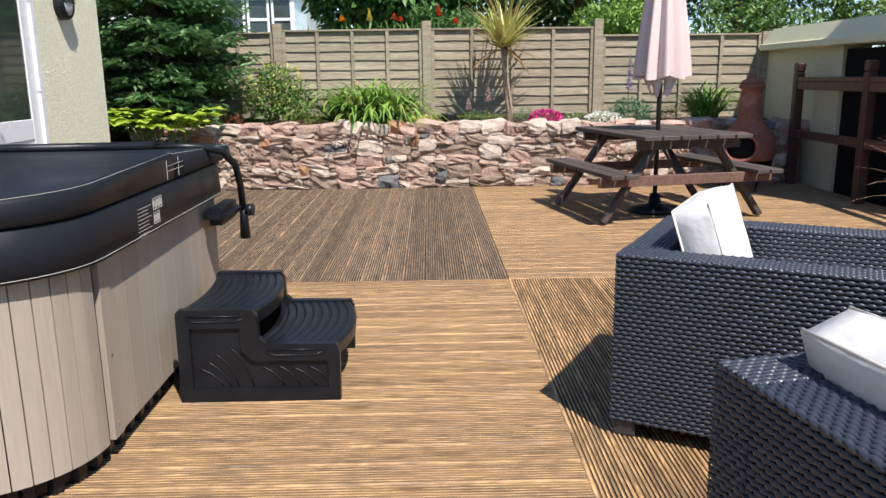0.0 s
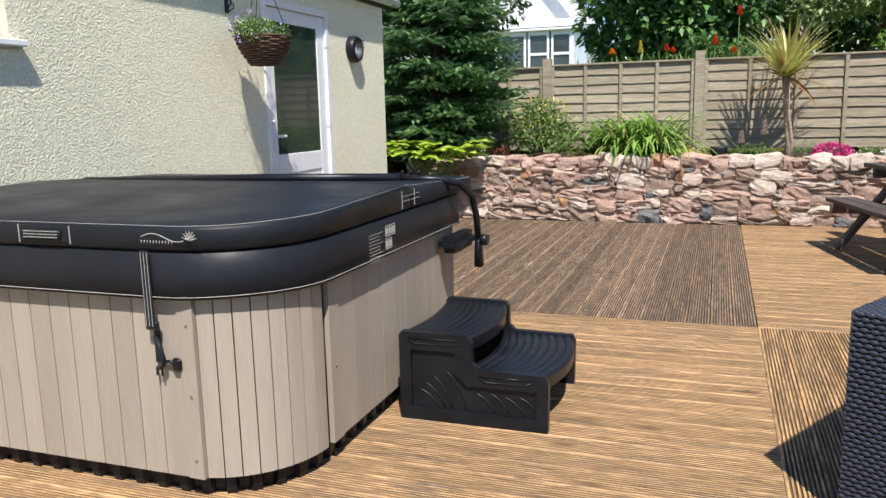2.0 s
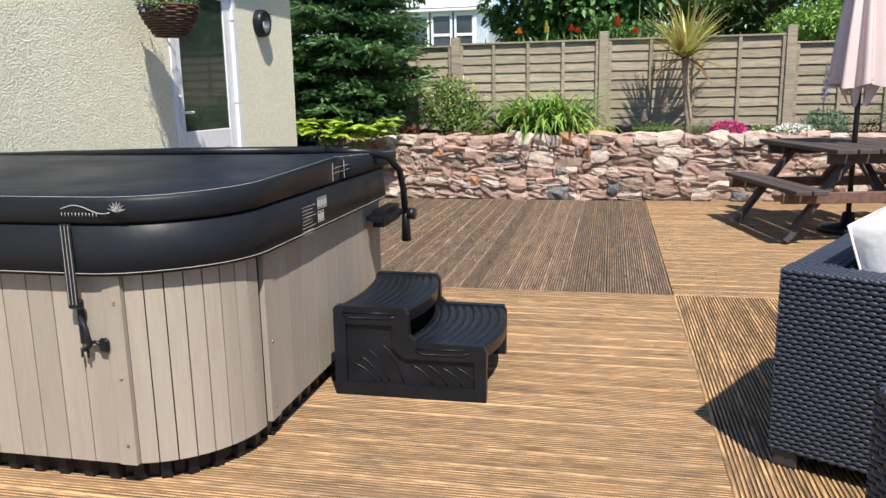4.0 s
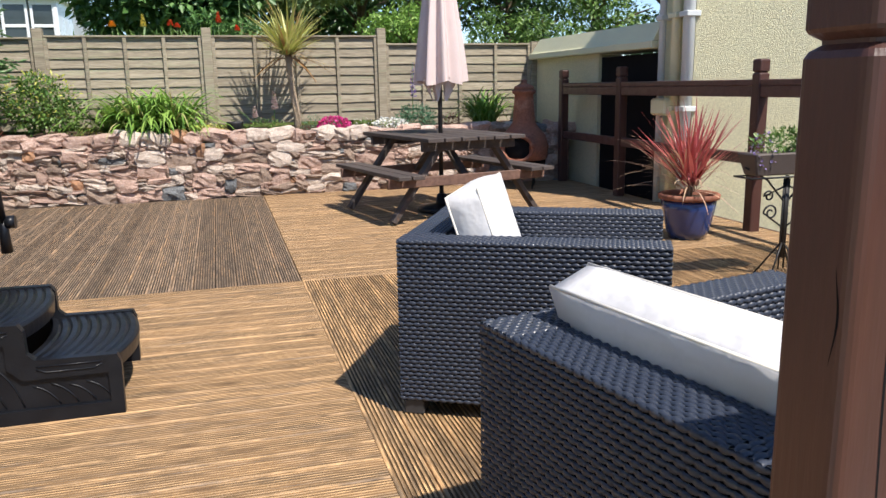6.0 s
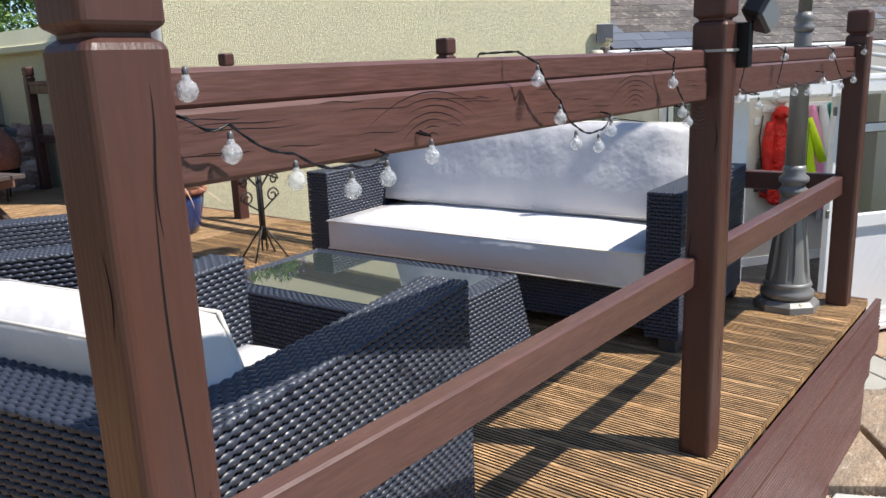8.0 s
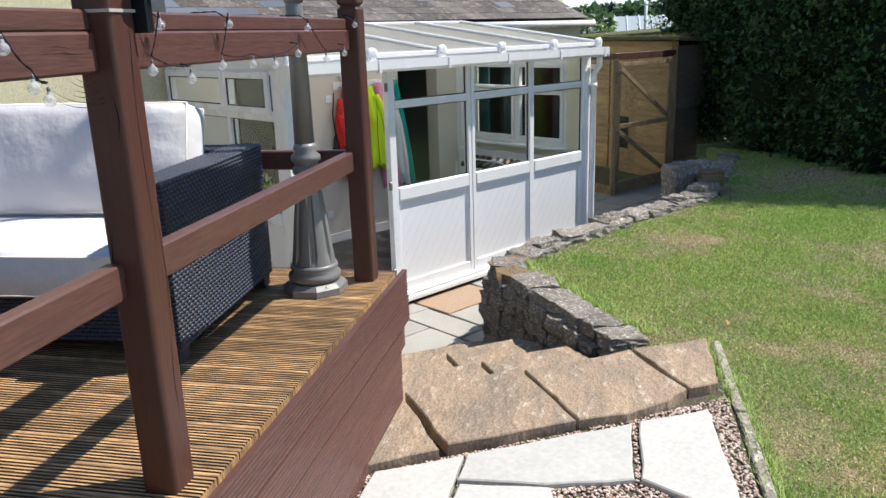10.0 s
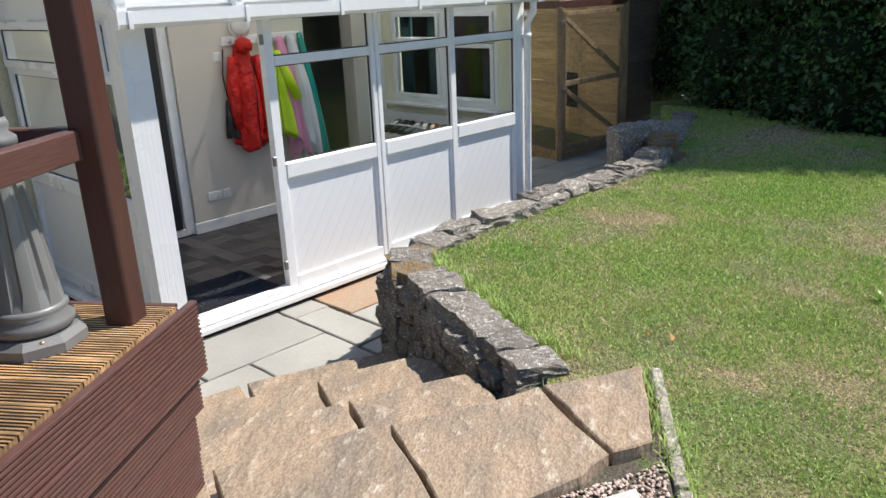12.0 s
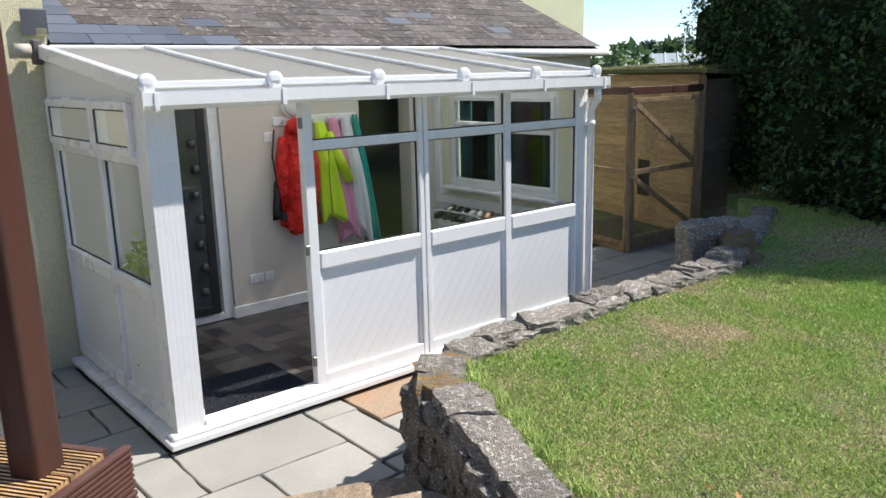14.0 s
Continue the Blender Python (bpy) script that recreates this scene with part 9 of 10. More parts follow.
for (a, b_) in ((WY0 + fr, ym - fr / 2), (ym + fr / 2, WY1 - fr)):
    for z0, z1 in ((WZ0 + fr, 0.40), (0.41, WZ1 - fr)):
        bm = bmesh.new()
        g = 0.045
        for q in ((a, a + g, z0, z1), (b_ - g, b_, z0, z1), (a + g, b_ - g, z0, z0 + g), (a + g, b_ - g, z1 - g, z1)):
            box(bm, -0.022, 0.04, q[0], q[1], q[2], q[3], 0.006)
        cs = part("casement", bm, white_frame, ew)
        gg = part("pane", box(bmesh.new(), 0.0, 0.006, a + g, b_ - g, z0 + g, z1 - g), MATS["window_glass"], cs)
        gg.visible_shadow = False
        part("window_handle", box(bmesh.new(), -0.05, -0.0225, (a + b_) / 2 - 0.05, (a + b_) / 2 + 0.05, z0 + 0.012, z0 + 0.03, 0.004), white_frame, cs)
part("sill", box(bmesh.new(), -0.11, 0.02, WY0 - 0.05, WY1 + 0.05, WZ0 - 0.035, WZ0 - 0.001, 0.006), white_frame, ew)
# Thin near-black sheet paints the dark of the room.
part("room", box(bmesh.new(), 0.335, 0.338, WY0, WY1, WZ0, WZ1), black_void, ew, "near-black sheet standing for the unlit room behind the glass")
for a, b_ in ((0.32, 0.52), (1.18, 1.32), (1.58, 1.76)):
    bm = bmesh.new()
    for k in range(6):
        y = a + (b_ - a) * (k + 0.5) / 6
        tube(bm, [(0.095, y, WZ0 + 0.02), (0.095, y, WZ1 - 0.02)], (b_ - a) / 10, 8)
    part("curtain", bm, material("dark_teal_curtain", (0.05, 0.10, 0.11), 0.9, 0.1, var=0.4, color2=(0.03, 0.06, 0.07)), ew, "dark teal pleated curtain")

# shoe rack
sr = thing("shoe_rack", CF @ Matrix.Translation((3.52, 1.05, -1.30)), "white wire shoe rack under the inner window", "shoe rack")
wire = material("white_coated_wire", (0.75, 0.75, 0.76), 0.3)
bm = bmesh.new()
for x in (-0.16, 0.30):
    for y in (-0.5, 0.42):
        tube(bm, [(x, y, 0), (x, y, 0.86)], 0.009, 6)
    tube(bm, [(x, -0.5, 0.86), (x, -0.3, 0.905), (x, 0.22, 0.905), (x, 0.42, 0.86)] if x < 0 else [(x, -0.5, 0.86), (x, 0.42, 0.86)], 0.009, 6)
part("rack_frame", bm, wire, sr)
for z in (0.22, 0.50, 0.77):
    bm = bmesh.new()
    for k in range(8):
        tube(bm, [(-0.16 + k * 0.0657, -0.5, z), (-0.16 + k * 0.0657, 0.42, z)], 0.004, 5)
    part("shelf", bm, wire, sr)
SH = [material("black_shoe_leather", (0.025, 0.023, 0.023), 0.5, var=0.5), material("grey_trainer_mesh", (0.12, 0.12, 0.12), 0.8, var=0.6, color2=(0.3, 0.3, 0.3)), material("tan_shoe_leather", (0.22, 0.11, 0.05), 0.6, var=0.5)]
lace = material("pale_laces", (0.55, 0.55, 0.52), 0.8)


def shoe(x, y, z, mat, label, k):
    s_ = thing("shoe", CF @ Matrix.Translation((x, y, z)) @ Matrix.Rotation(math.radians(180 + 6 * ((k * 7) % 3 - 1)), 4, "Z"), label, "shoe", "shoes on the rack")
    bm = bmesh.new()
    st = [(-0.13, 0.030, 0.085), (-0.10, 0.038, 0.095), (-0.05, 0.038, 0.088), (0.0, 0.036, 0.072), (0.06, 0.045, 0.052), (0.11, 0.040, 0.040), (0.145, 0.020, 0.028)]
    rings = []
    for xx, w, h in st:
        rings.append([bm.verts.new((xx, math.cos(a) * w, 0.022 + (math.sin(a) * 0.5 + 0.5) * h)) for a in [2 * math.pi * q / 12 for q in range(12)]])
    for a, b_ in zip(rings, rings[1:]):
        for q in range(12):
            bm.faces.new((a[q], a[(q + 1) % 12], b_[(q + 1) % 12], b_[q])).smooth = True
    bm.faces.new(rings[0])
    bm.faces.new(rings[-1])
    bmesh.ops.recalc_face_normals(bm, faces=bm.faces)
    part("upper", bm, mat, s_)
    prism_pts = [(xx, w + 0.003) for xx, w, h in st] + [(xx, -w - 0.003) for xx, w, h in reversed(st)]
    part("sole", prism(bmesh.new(), prism_pts, 0.0, 0.026, 0.004), gasket, s_, "dark rubber sole")
    bm = bmesh.new()
    for q in range(4):
        xx = -0.03 + q * 0.025
        h = 0.022 + 0.085 - 0.012 * q
        tube(bm, [(xx, -0.022, h - 0.014), (xx + 0.006, 0, h - 0.002), (xx, 0.022, h - 0.014)], 0.003, 5)
    part("laces", bm, lace, s_, "pale laces")


for k in range(8):
    mt = SH[(0, 0, 0, 1, 1, 2, 2, 0)[k]]
    shoe(3.60 + 0.01 * (k % 2), 1.44 - k * 0.118, -0.525, mt, ("black leather walking shoe", "black leather walking shoe", "black leather walking shoe", "grey mesh trainer", "grey mesh trainer", "tan leather casual shoe", "tan leather casual shoe", "black leather low shoe")[k] + " on the wire rack", k)

# leafy plant beyond the side panes
pt = thing("potted_plant", CF @ Matrix.Translation((0.17, 0.72, -1.30)), "bushy yellow-green plant in a pot by the side panes", "plant")
part("pot", lathe(bmesh.new(), [(0.10, 0), (0.14, 0.26), (0.15, 0.27), (0.13, 0.275)], 18), MATS["stained_terracotta"], pt)
tube_b = bmesh.new()
rnd = random.Random(6)
for k in range(9):
    tube(tube_b, [(0, 0, 0.25), (rnd.uniform(-.1, .1), rnd.uniform(-.15, .15), 0.6), (rnd.uniform(-.15, .15), rnd.uniform(-.28, .28), rnd.uniform(0.8, 1.15))], 0.006, 5)
part("stem", tube_b, MATS["mid_green_leaves"], pt)
foliage("leaves", [((0, 0, 0.85), (0.10, 0.30, 0.34))], 420, 0.075, 0.035, leaf_material("chartreuse_leaves", (0.30, 0.42, 0.05), (0.55, 0.62, 0.12), 0.4), pt, 81)

# ---- slate lean-to roof behind the conservatory ----
SL0, SL1, ST0, SZ0, PITCH = 0.085, 7.0, 2.12, 1.262, radians(25.5)
sroof = thing("slate_roof", CF, "old weathered slate roof of the low house wing", "roof", kind="structure")
up_v = Vector((0, math.cos(PITCH), math.sin(PITCH)))
nrm_v = Vector((0, -math.sin(PITCH), math.cos(PITCH)))
RL = ROOF_LEN = 2.7
bm = bmesh.new()
q0 = Vector((0, ST0 + 0.02, SZ0 - 0.02))
vs = [bm.verts.new(p) for p in (q0 + Vector((SL0, 0, 0)), q0 + Vector((SL1, 0, 0)), q0 + Vector((SL1 - 0.0, 0, 0)) + up_v * RL, q0 + Vector((SL0, 0, 0)) + up_v * RL)]
vl = [bm.verts.new(v.co - nrm_v * 0.08) for v in vs]
bm.faces.new(vs)
bm.faces.new(list(reversed(vl)))
for i in range(4):
    bm.faces.new((vs[i], vl[i], vl[(i + 1) % 4], vs[(i + 1) % 4]))
bmesh.ops.recalc_face_normals(bm, faces=bm.faces)
part("roof_deck", bm, MATS["dark_eaves_board"], sroof)
blue_slate = material("new_blue_slate", (0.10, 0.115, 0.145), 0.5, 0.5, var=0.4, scale=5, color2=(0.08, 0.09, 0.115), rand=0.15, bump=0.2)
lich_slate = material("lichened_slate", (0.085, 0.075, 0.073), 0.85, 0.3, var=0.9, scale=7, color2=(0.08, 0.07, 0.07), grain=0.35, grain_scale=60, bump=0.8, bump_scale=40, rand=0.25, patch=(0.22, 0.20, 0.165), patch_at=(0.53, 0.64), patch_scale=14)
rnd = random.Random(21)
NV = 5
metas = {}
for mi, mt in enumerate((slate_mat, lich_slate, blue_slate)):
    for k in range(NV):
        bm = bmesh.new()
        w, h, th = 0.33 - 0.006, 0.37, 0.007
        vs = [bm.verts.new(p) for p in ((-w / 2, 0, 0), (w / 2, rnd.uniform(-0.006, 0.006), 0), (w / 2, h, -0.012), (-w / 2, h, -0.012), (-w / 2, 0, th), (w / 2, rnd.uniform(-0.004, 0.004), th + rnd.uniform(0, 0.004)), (w / 2, h, th - 0.012), (-w / 2, h, th - 0.012))]
        for f in ((0, 3, 2, 1), (4, 5, 6, 7), (0, 1, 5, 4), (1, 2, 6, 5), (2, 3, 7, 6), (3, 0, 4, 7)):
            bm.faces.new([vs[i] for i in f])
        me = bpy.data.meshes.new("slate")
        bm.to_mesh(me)
        bm.free()
        me.materials.append(mt)
        metas[(mi, k)] = me
rowstep = 0.20
rot_r = Matrix.Rotation(PITCH + 0.02, 4, "X")
rest = []
for r in range(13):
    off = (r % 2) * 0.165
    n = 0
    for c in range(-1, 22):
        s_ = SL0 + 0.165 + c * 0.33 - off
        if s_ - 0.165 < SL0 - 0.17 or s_ + 0.1 > SL1:
            continue
        if s_ < SL0 + 0.165:
            s_ = SL0 + 0.165
        p = Vector((s_, ST0, SZ0 + 0.012)) + up_v * (r * rowstep + rnd.uniform(-0.006, 0.006))
        blue = (r <= 1 and s_ < 1.6 - r * 0.35) or (r in (2, 3, 4) and s_ < 0.35) or rnd.random() < 0.025
        mi = 2 if blue else (1 if (rnd.random() < 0.55 + 0.1 * (r > 1)) else 0)
        place(metas[(mi, rnd.randrange(NV))], "slate", sroof, Matrix.Translation(p) @ Matrix.Rotation(rnd.uniform(-0.012, 0.012), 4, "Z") @ rot_r)
# gutter and wall of the wing
wg = thing("wing_gutter", CF, "white plastic gutter under the slate eaves", "gutter")
bm = bmesh.new()
tube(bm, [(4.3, ST0 - 0.05, 1.19), (7.08, ST0 - 0.05, 1.19)], 0.05, 10)
part("gutter_run", bm, white_frame, wg)
lw("wing_wall", 4.151, 6.85, 2.16, 2.4, -1.5, 1.2, render_house)
lw("wing_wall_end", 6.65, 6.85, 2.4, 5.2, -1.5, 1.3, render_house)
lw("wing_fascia", 4.2, 7.0, 2.10, 2.158, 1.16, 1.245, MATS["dark_eaves_board"])
# lead flashing and old gutter stub on the corner of the cream wall
gs = thing("gutter_stub", CF @ Matrix.Translation((0.02, 2.15, 1.2)), "short old plastic gutter end beside the cream wall", "gutter")
part("stub", lathe(bmesh.new(), [(0.05, 0), (0.05, 0.12), (0.04, 0.12), (0.04, 0.01)], 12, Matrix.Translation((-0.22, -0.08, 0.02)) @ Matrix.Rotation(math.pi / 2, 4, "Y")), material("stained_pale_plastic", (0.5, 0.47, 0.38), 0.6, var=0.6), gs)
part("bracket", box(bmesh.new(), -0.09, -0.02, -0.12, -0.02, -0.09, 0.10, 0.01), material("rusty_grey_bracket", (0.16, 0.13, 0.12), 0.7, var=0.7), gs)
part("lead_flashing", prism(bmesh.new(), [(-0.13, -0.03), (0.06, -0.03), (0.05, 0.0), (-0.12, 0.0)], 0.14, 0.34, 0.01), material("dull_lead", (0.12, 0.12, 0.13), 0.5, metal=0.4, var=0.6), gs)
bm = bmesh.new()
box(bm, -0.02, 0.08, -0.03, 2.7, 1.33, 1.40, 0.01)
o = part("render_ledge", bm, render_cream, kind="structure")
o.matrix_world = CF @ Matrix.Translation((0, 2.15, 0))
# tall cream house beyond the slates
lw("far_house_wall", 7.0, 11.37, 6.0, 6.3, -1.5, 6.5, smooth_cream)
# ---- wire-fronted pen and shed beyond the lawn wall ----
pen_wood = material("weathered_pen_timber", (0.33, 0.235, 0.14), 0.8, 0.25, var=0.7, scale=4, color2=(0.17, 0.12, 0.08), grain=0.25, grain_scale=30, bump=0.5, bump_scale=40, stretch=(1, 4, 1))
shed_wood = material("honey_shed_cladding", (0.42, 0.30, 0.165), 0.75, 0.3, var=0.7, scale=3, color2=(0.20, 0.14, 0.08), grain=0.25, grain_scale=20, bump=0.5, bump_scale=30, stretch=(1, 1, 8), rand=0.15)
grey_clad = material("grey_shed_cladding", (0.16, 0.125, 0.10), 0.85, 0.2, var=0.7, scale=3, color2=(0.11, 0.085, 0.07), grain=0.25, grain_scale=20, bump=0.5, bump_scale=30, stretch=(1, 1, 8), rand=0.15)
wire_m = material("dull_wire_mesh", (0.20, 0.18, 0.14), 0.5, 0.5, metal=0.6)
PA, PB, PL, PF = Vector((14.72, 1.43, 0)), Vector((15.87, 0.50, 0)), Vector((15.75, 2.40, 0)), Vector((17.74, 1.91, 0))
Z0, ZT = -1.42, 0.66
pen = thing("wire_pen", Matrix.Identity(4), "weathered timber and wire mesh pen, gate closed", "pen")


def bar(name, a, b, w, h, mat, parent, label="", bev=0.004):
    bm = bmesh.new()
    v = Vector(b) - Vector(a)
    beam(bm, a, b, w, h, bev, up=(0, 0, 1) if abs(v.normalized().z) < 0.95 else (1, 0.3, 0))
    return part(name, bm, mat, parent, label)


def at(a, b, f, z):
    p = a.lerp(b, f)
    return Vector((p.x, p.y, z))


for p in (PA, PB, PL):
    bar("post", (p.x, p.y, Z0), (p.x, p.y, ZT), 0.075, 0.075, pen_wood, pen)
for a, b in ((PA, PB), (PA, PL)):
    bar("top_rail", at(a, b, -0.02, ZT + 0.03), at(a, b, 1.02, ZT + 0.03), 0.05, 0.10, MATS["brown_stained_timber"], pen, "dark top rail")
    bar("bottom_rail", at(a, b, 0.03, Z0 + 0.10), at(a, b, 0.97, Z0 + 0.10), 0.05, 0.07, pen_wood, pen)
    bar("kick_board", at(a, b, 0.03, Z0 + 0.03), at(a, b, 0.97, Z0 + 0.03), 0.03, 0.06, pen_wood, pen)
bar("middle_rail", at(PA, PL, 0.03, -0.35), at(PA, PL, 0.97, -0.35), 0.045, 0.06, pen_wood, pen)
gate = part("gate", beam(bmesh.new(), at(PA, PB, 0.06, -0.36), at(PA, PB, 0.94, -0.36), 0.05, 0.07, 0.004), pen_wood, pen, "mesh gate with diagonal braces")
for f in (0.06, 0.94):
    p = at(PA, PB, f, 0)
    bar("stile", (p.x, p.y, Z0 + 0.14), (p.x, p.y, ZT - 0.06), 0.05, 0.06, pen_wood, gate)
for z in (Z0 + 0.17, ZT - 0.09):
    bar("rail", at(PA, PB, 0.075, z), at(PA, PB, 0.925, z), 0.045, 0.06, pen_wood, gate)
bar("brace", at(PA, PB, 0.08, ZT - 0.14), at(PA, PB, 0.92, -0.30), 0.04, 0.065, pen_wood, gate)
bar("brace", at(PA, PB, 0.08, -0.44), at(PA, PB, 0.92, Z0 + 0.22), 0.04, 0.065, pen_wood, gate)
nrm_g = (PB - PA).cross(Vector((0, 0, 1))).normalized()
for z in (-0.45, 0.45):
    q = at(PA, PB, 0.02, z) + nrm_g * 0.045
    part("hinge", box(bmesh.new(), q.x - 0.03, q.x + 0.06, q.y - 0.03, q.y + 0.03, z - 0.03, z + 0.03, 0.004), MATS["rusty_grey_bracket"], gate, "rusty gate hinge")


def netting(a, b, z0, z1, parent, step=0.028):
    bm = bmesh.new()
    L_ = (b - a).length
    for k in range(int(L_ / step)):
        p = at(a, b, (k + 0.5) * step / L_, 0)
        beam(bm, (p.x, p.y, z0), (p.x, p.y, z1), 0.0024, 0.0024, up=(1, 0.2, 0))
    for k in range(int((z1 - z0) / step)):
        z = z0 + (k + 0.5) * step
        beam(bm, at(a, b, 0, z), at(a, b, 1, z), 0.0024, 0.0024)
    part("wire_mesh", bm, wire_m, parent, "square galvanised wire mesh", "stuff")


netting(at(PA, PB, 0.07, 0), at(PA, PB, 0.93, 0), Z0 + 0.2, ZT - 0.1, gate)
netting(at(PA, PL, 0.04, 0), at(PA, PL, 0.97, 0), Z0 + 0.12, ZT, pen)

shed = thing("timber_shed", Matrix.Identity(4), "weathered timber shed with a felted mossy roof behind the wire pen", "shed")
fd = (PF - PB).normalized()                      # along the front, away from the gate
sd = Vector((0.80, -0.60, 0)).normalized()       # along the side towards the hedge
SF = PB + fd * 3.4
SE = PB + sd * 2.9


def cladding(a, d, length, z0, z1, mat, parent, skip=None, bh=0.145, nrm=None):
    n = int((z1 - z0) / bh)
    for k in range(n + 1):
        za, zb = z0 + k * bh, min(z0 + (k + 1) * bh + 0.012, z1)
        if zb - za < 0.02:
            continue
        spans = [(0.0, length)]
        if skip and za < skip[3] and zb > skip[2]:
            spans = [(0.0, skip[0]), (skip[1], length)]
        for u0, u1 in spans:
            p0, p1 = a + d * u0, a + d * u1
            bm = bmesh.new()
            vs = []
            for p in (p0, p1):
                vs.append([bm.verts.new((p.x + nrm.x * o, p.y + nrm.y * o, z)) for o, z in ((0.0, za), (0.026, za), (0.010, zb), (0.0, zb))])
            for i in range(4):
                j = (i + 1) % 4
                bm.faces.new((vs[0][i], vs[1][i], vs[1][j], vs[0][j]))
            bm.faces.new(vs[0])
            bm.faces.new(list(reversed(vs[1])))
            bmesh.ops.recalc_face_normals(bm, faces=bm.faces)
            part("board", bm, mat, parent)


nf = Vector((fd.y, -fd.x, 0))
if nf.dot(PA - PB) < 0:
    nf = -nf
ns = Vector((sd.y, -sd.x, 0))
if ns.dot(Vector((0, -1, 0)) + Vector((-1, 0, 0))) < 0:
    ns = -ns
sheet = part("front_wall", prism(bmesh.new(), [tuple((PB - nf * 0.02)[:2]), tuple((SF - nf * 0.02)[:2]), tuple((SF - nf * 0.06)[:2]), tuple((PB - nf * 0.06)[:2])], -1.42, 0.88), shed_wood, shed)
cladding(PB + fd * 0.03, fd, 3.3, -1.40, 0.86, shed_wood, sheet, (0.85, 1.62, -1.38, 0.62), nrm=nf)
side = part("side_wall", prism(bmesh.new(), [tuple((PB - ns * 0.02)[:2]), tuple((SE - ns * 0.02)[:2]), tuple((SE - ns * 0.06)[:2]), tuple((PB - ns * 0.06)[:2])], -1.42, 0.80), grey_clad, shed)
cladding(PB + sd * 0.05, sd, 2.8, -1.40, 0.80, grey_clad, side, nrm=ns, bh=0.17)
bar("corner_post", (PB.x + nf.x * 0.03 + 0.05, PB.y + nf.y * 0.03 - 0.05, -1.42), (PB.x + nf.x * 0.03 + 0.05, PB.y + nf.y * 0.03 - 0.05, 0.86), 0.07, 0.05, pen_wood, shed)
door_p = part("shed_door", prism(bmesh.new(), [tuple((PB + fd * 0.86 - nf * 0.015)[:2]), tuple((PB + fd * 1.61 - nf * 0.015)[:2]), tuple((PB + fd * 1.61)[:2]), tuple((PB + fd * 0.86)[:2])], -1.38, 0.61), shed_wood, shed, "narrow boarded shed door")
for k in range(7):
    p = PB + fd * (0.865 + k * 0.107)
    q = p + fd * 0.10
    part("board", prism(bmesh.new(), [tuple((p + nf * 0.001)[:2]), tuple((q + nf * 0.001)[:2]), tuple((q + nf * 0.02)[:2]), tuple((p + nf * 0.02)[:2])], -1.37, 0.60), shed_wood, door_p)
p, q = PB + fd * 1.06, PB + fd * 1.36
# Flat near-black patch on the door paints the dark of the opening.
part("pop_hole", prism(bmesh.new(), [tuple((p + nf * 0.021)[:2]), tuple((q + nf * 0.021)[:2]), tuple((q + nf * 0.024)[:2]), tuple((p + nf * 0.024)[:2])], -0.98, -0.42), black_void, shed, "near-black square standing for the unlit opening in the shed door")
bm = bmesh.new()
rf = [PB + nf * 0.18 + ns * 0.10 - fd * 0.05, SF + nf * 0.18, SF - nf * 2.4, SE + ns * 0.12, ]
rz = [0.90, 0.92, 1.02, 0.74]
lo = [bm.verts.new((p.x, p.y, z)) for p, z in zip(rf, rz)]
hi = [bm.verts.new((p.x, p.y, z + 0.05)) for p, z in zip(rf, rz)]
bm.faces.new(hi)
bm.faces.new(list(reversed(lo)))
for i in range(4):
    bm.faces.new((lo[i], lo[(i + 1) % 4], hi[(i + 1) % 4], hi[i]))
bmesh.ops.recalc_face_normals(bm, faces=bm.faces)
roof_p = part("roof", bm, material("mossy_roof_felt", (0.12, 0.11, 0.08), 0.95, 0.1, var=0.9, scale=5, color2=(0.10, 0.13, 0.05), grain=0.4, bump=1.0, bump_scale=40, bump_dist=0.02), shed, "mossy roofing felt")
rng = np.random.default_rng(12)
pts = []
for k in range(4000):
    u, v = rng.random(), rng.random() ** 1.8
    a = np.array(rf[0].lerp(rf[1], u)) if k % 3 else np.array(rf[0].lerp(rf[3], u))
    b = np.array(rf[3].lerp(rf[2], u)) if k % 3 else np.array(rf[1].lerp(rf[2], u))
    p = a + (b - a) * v
    z = 0.95 + 0.06 * v if k % 3 else 0.95 - 0.16 * u
    pts.append((p[0], p[1], z))
pts = np.array(pts)
dd = rng.normal(size=pts.shape) * 0.6 + np.array([0, 0, 1.0])
v_, f_ = leaf_arrays(pts, dd, np.tile([0.2, 0.9, 0.1], (len(pts), 1)), rng.uniform(0.02, 0.07, len(pts)), rng.uniform(0.01, 0.03, len(pts)))
mesh_np("roof_moss", v_, f_, leaf_material("olive_moss", (0.10, 0.12, 0.035), (0.25, 0.25, 0.09), 0.9), shed, "olive moss and seedlings", "stuff")

# ---- tall clipped hedge round the end of the lawn ----
hedge = thing("tall_hedge", Matrix.Identity(4), "tall dense dark green hedge along the far side of the lawn", "hedge")
HB = [(17.6, 0.4), (16.2, -0.4), (14.9, -0.75), (13.9, -1.25), (13.0, -1.7), (12.45, -2.5), (12.3, -3.6), (12.1, -5.2), (11.5, -7.0), (10.0, -8.6)]
rnd = random.Random(31)
blobs = []
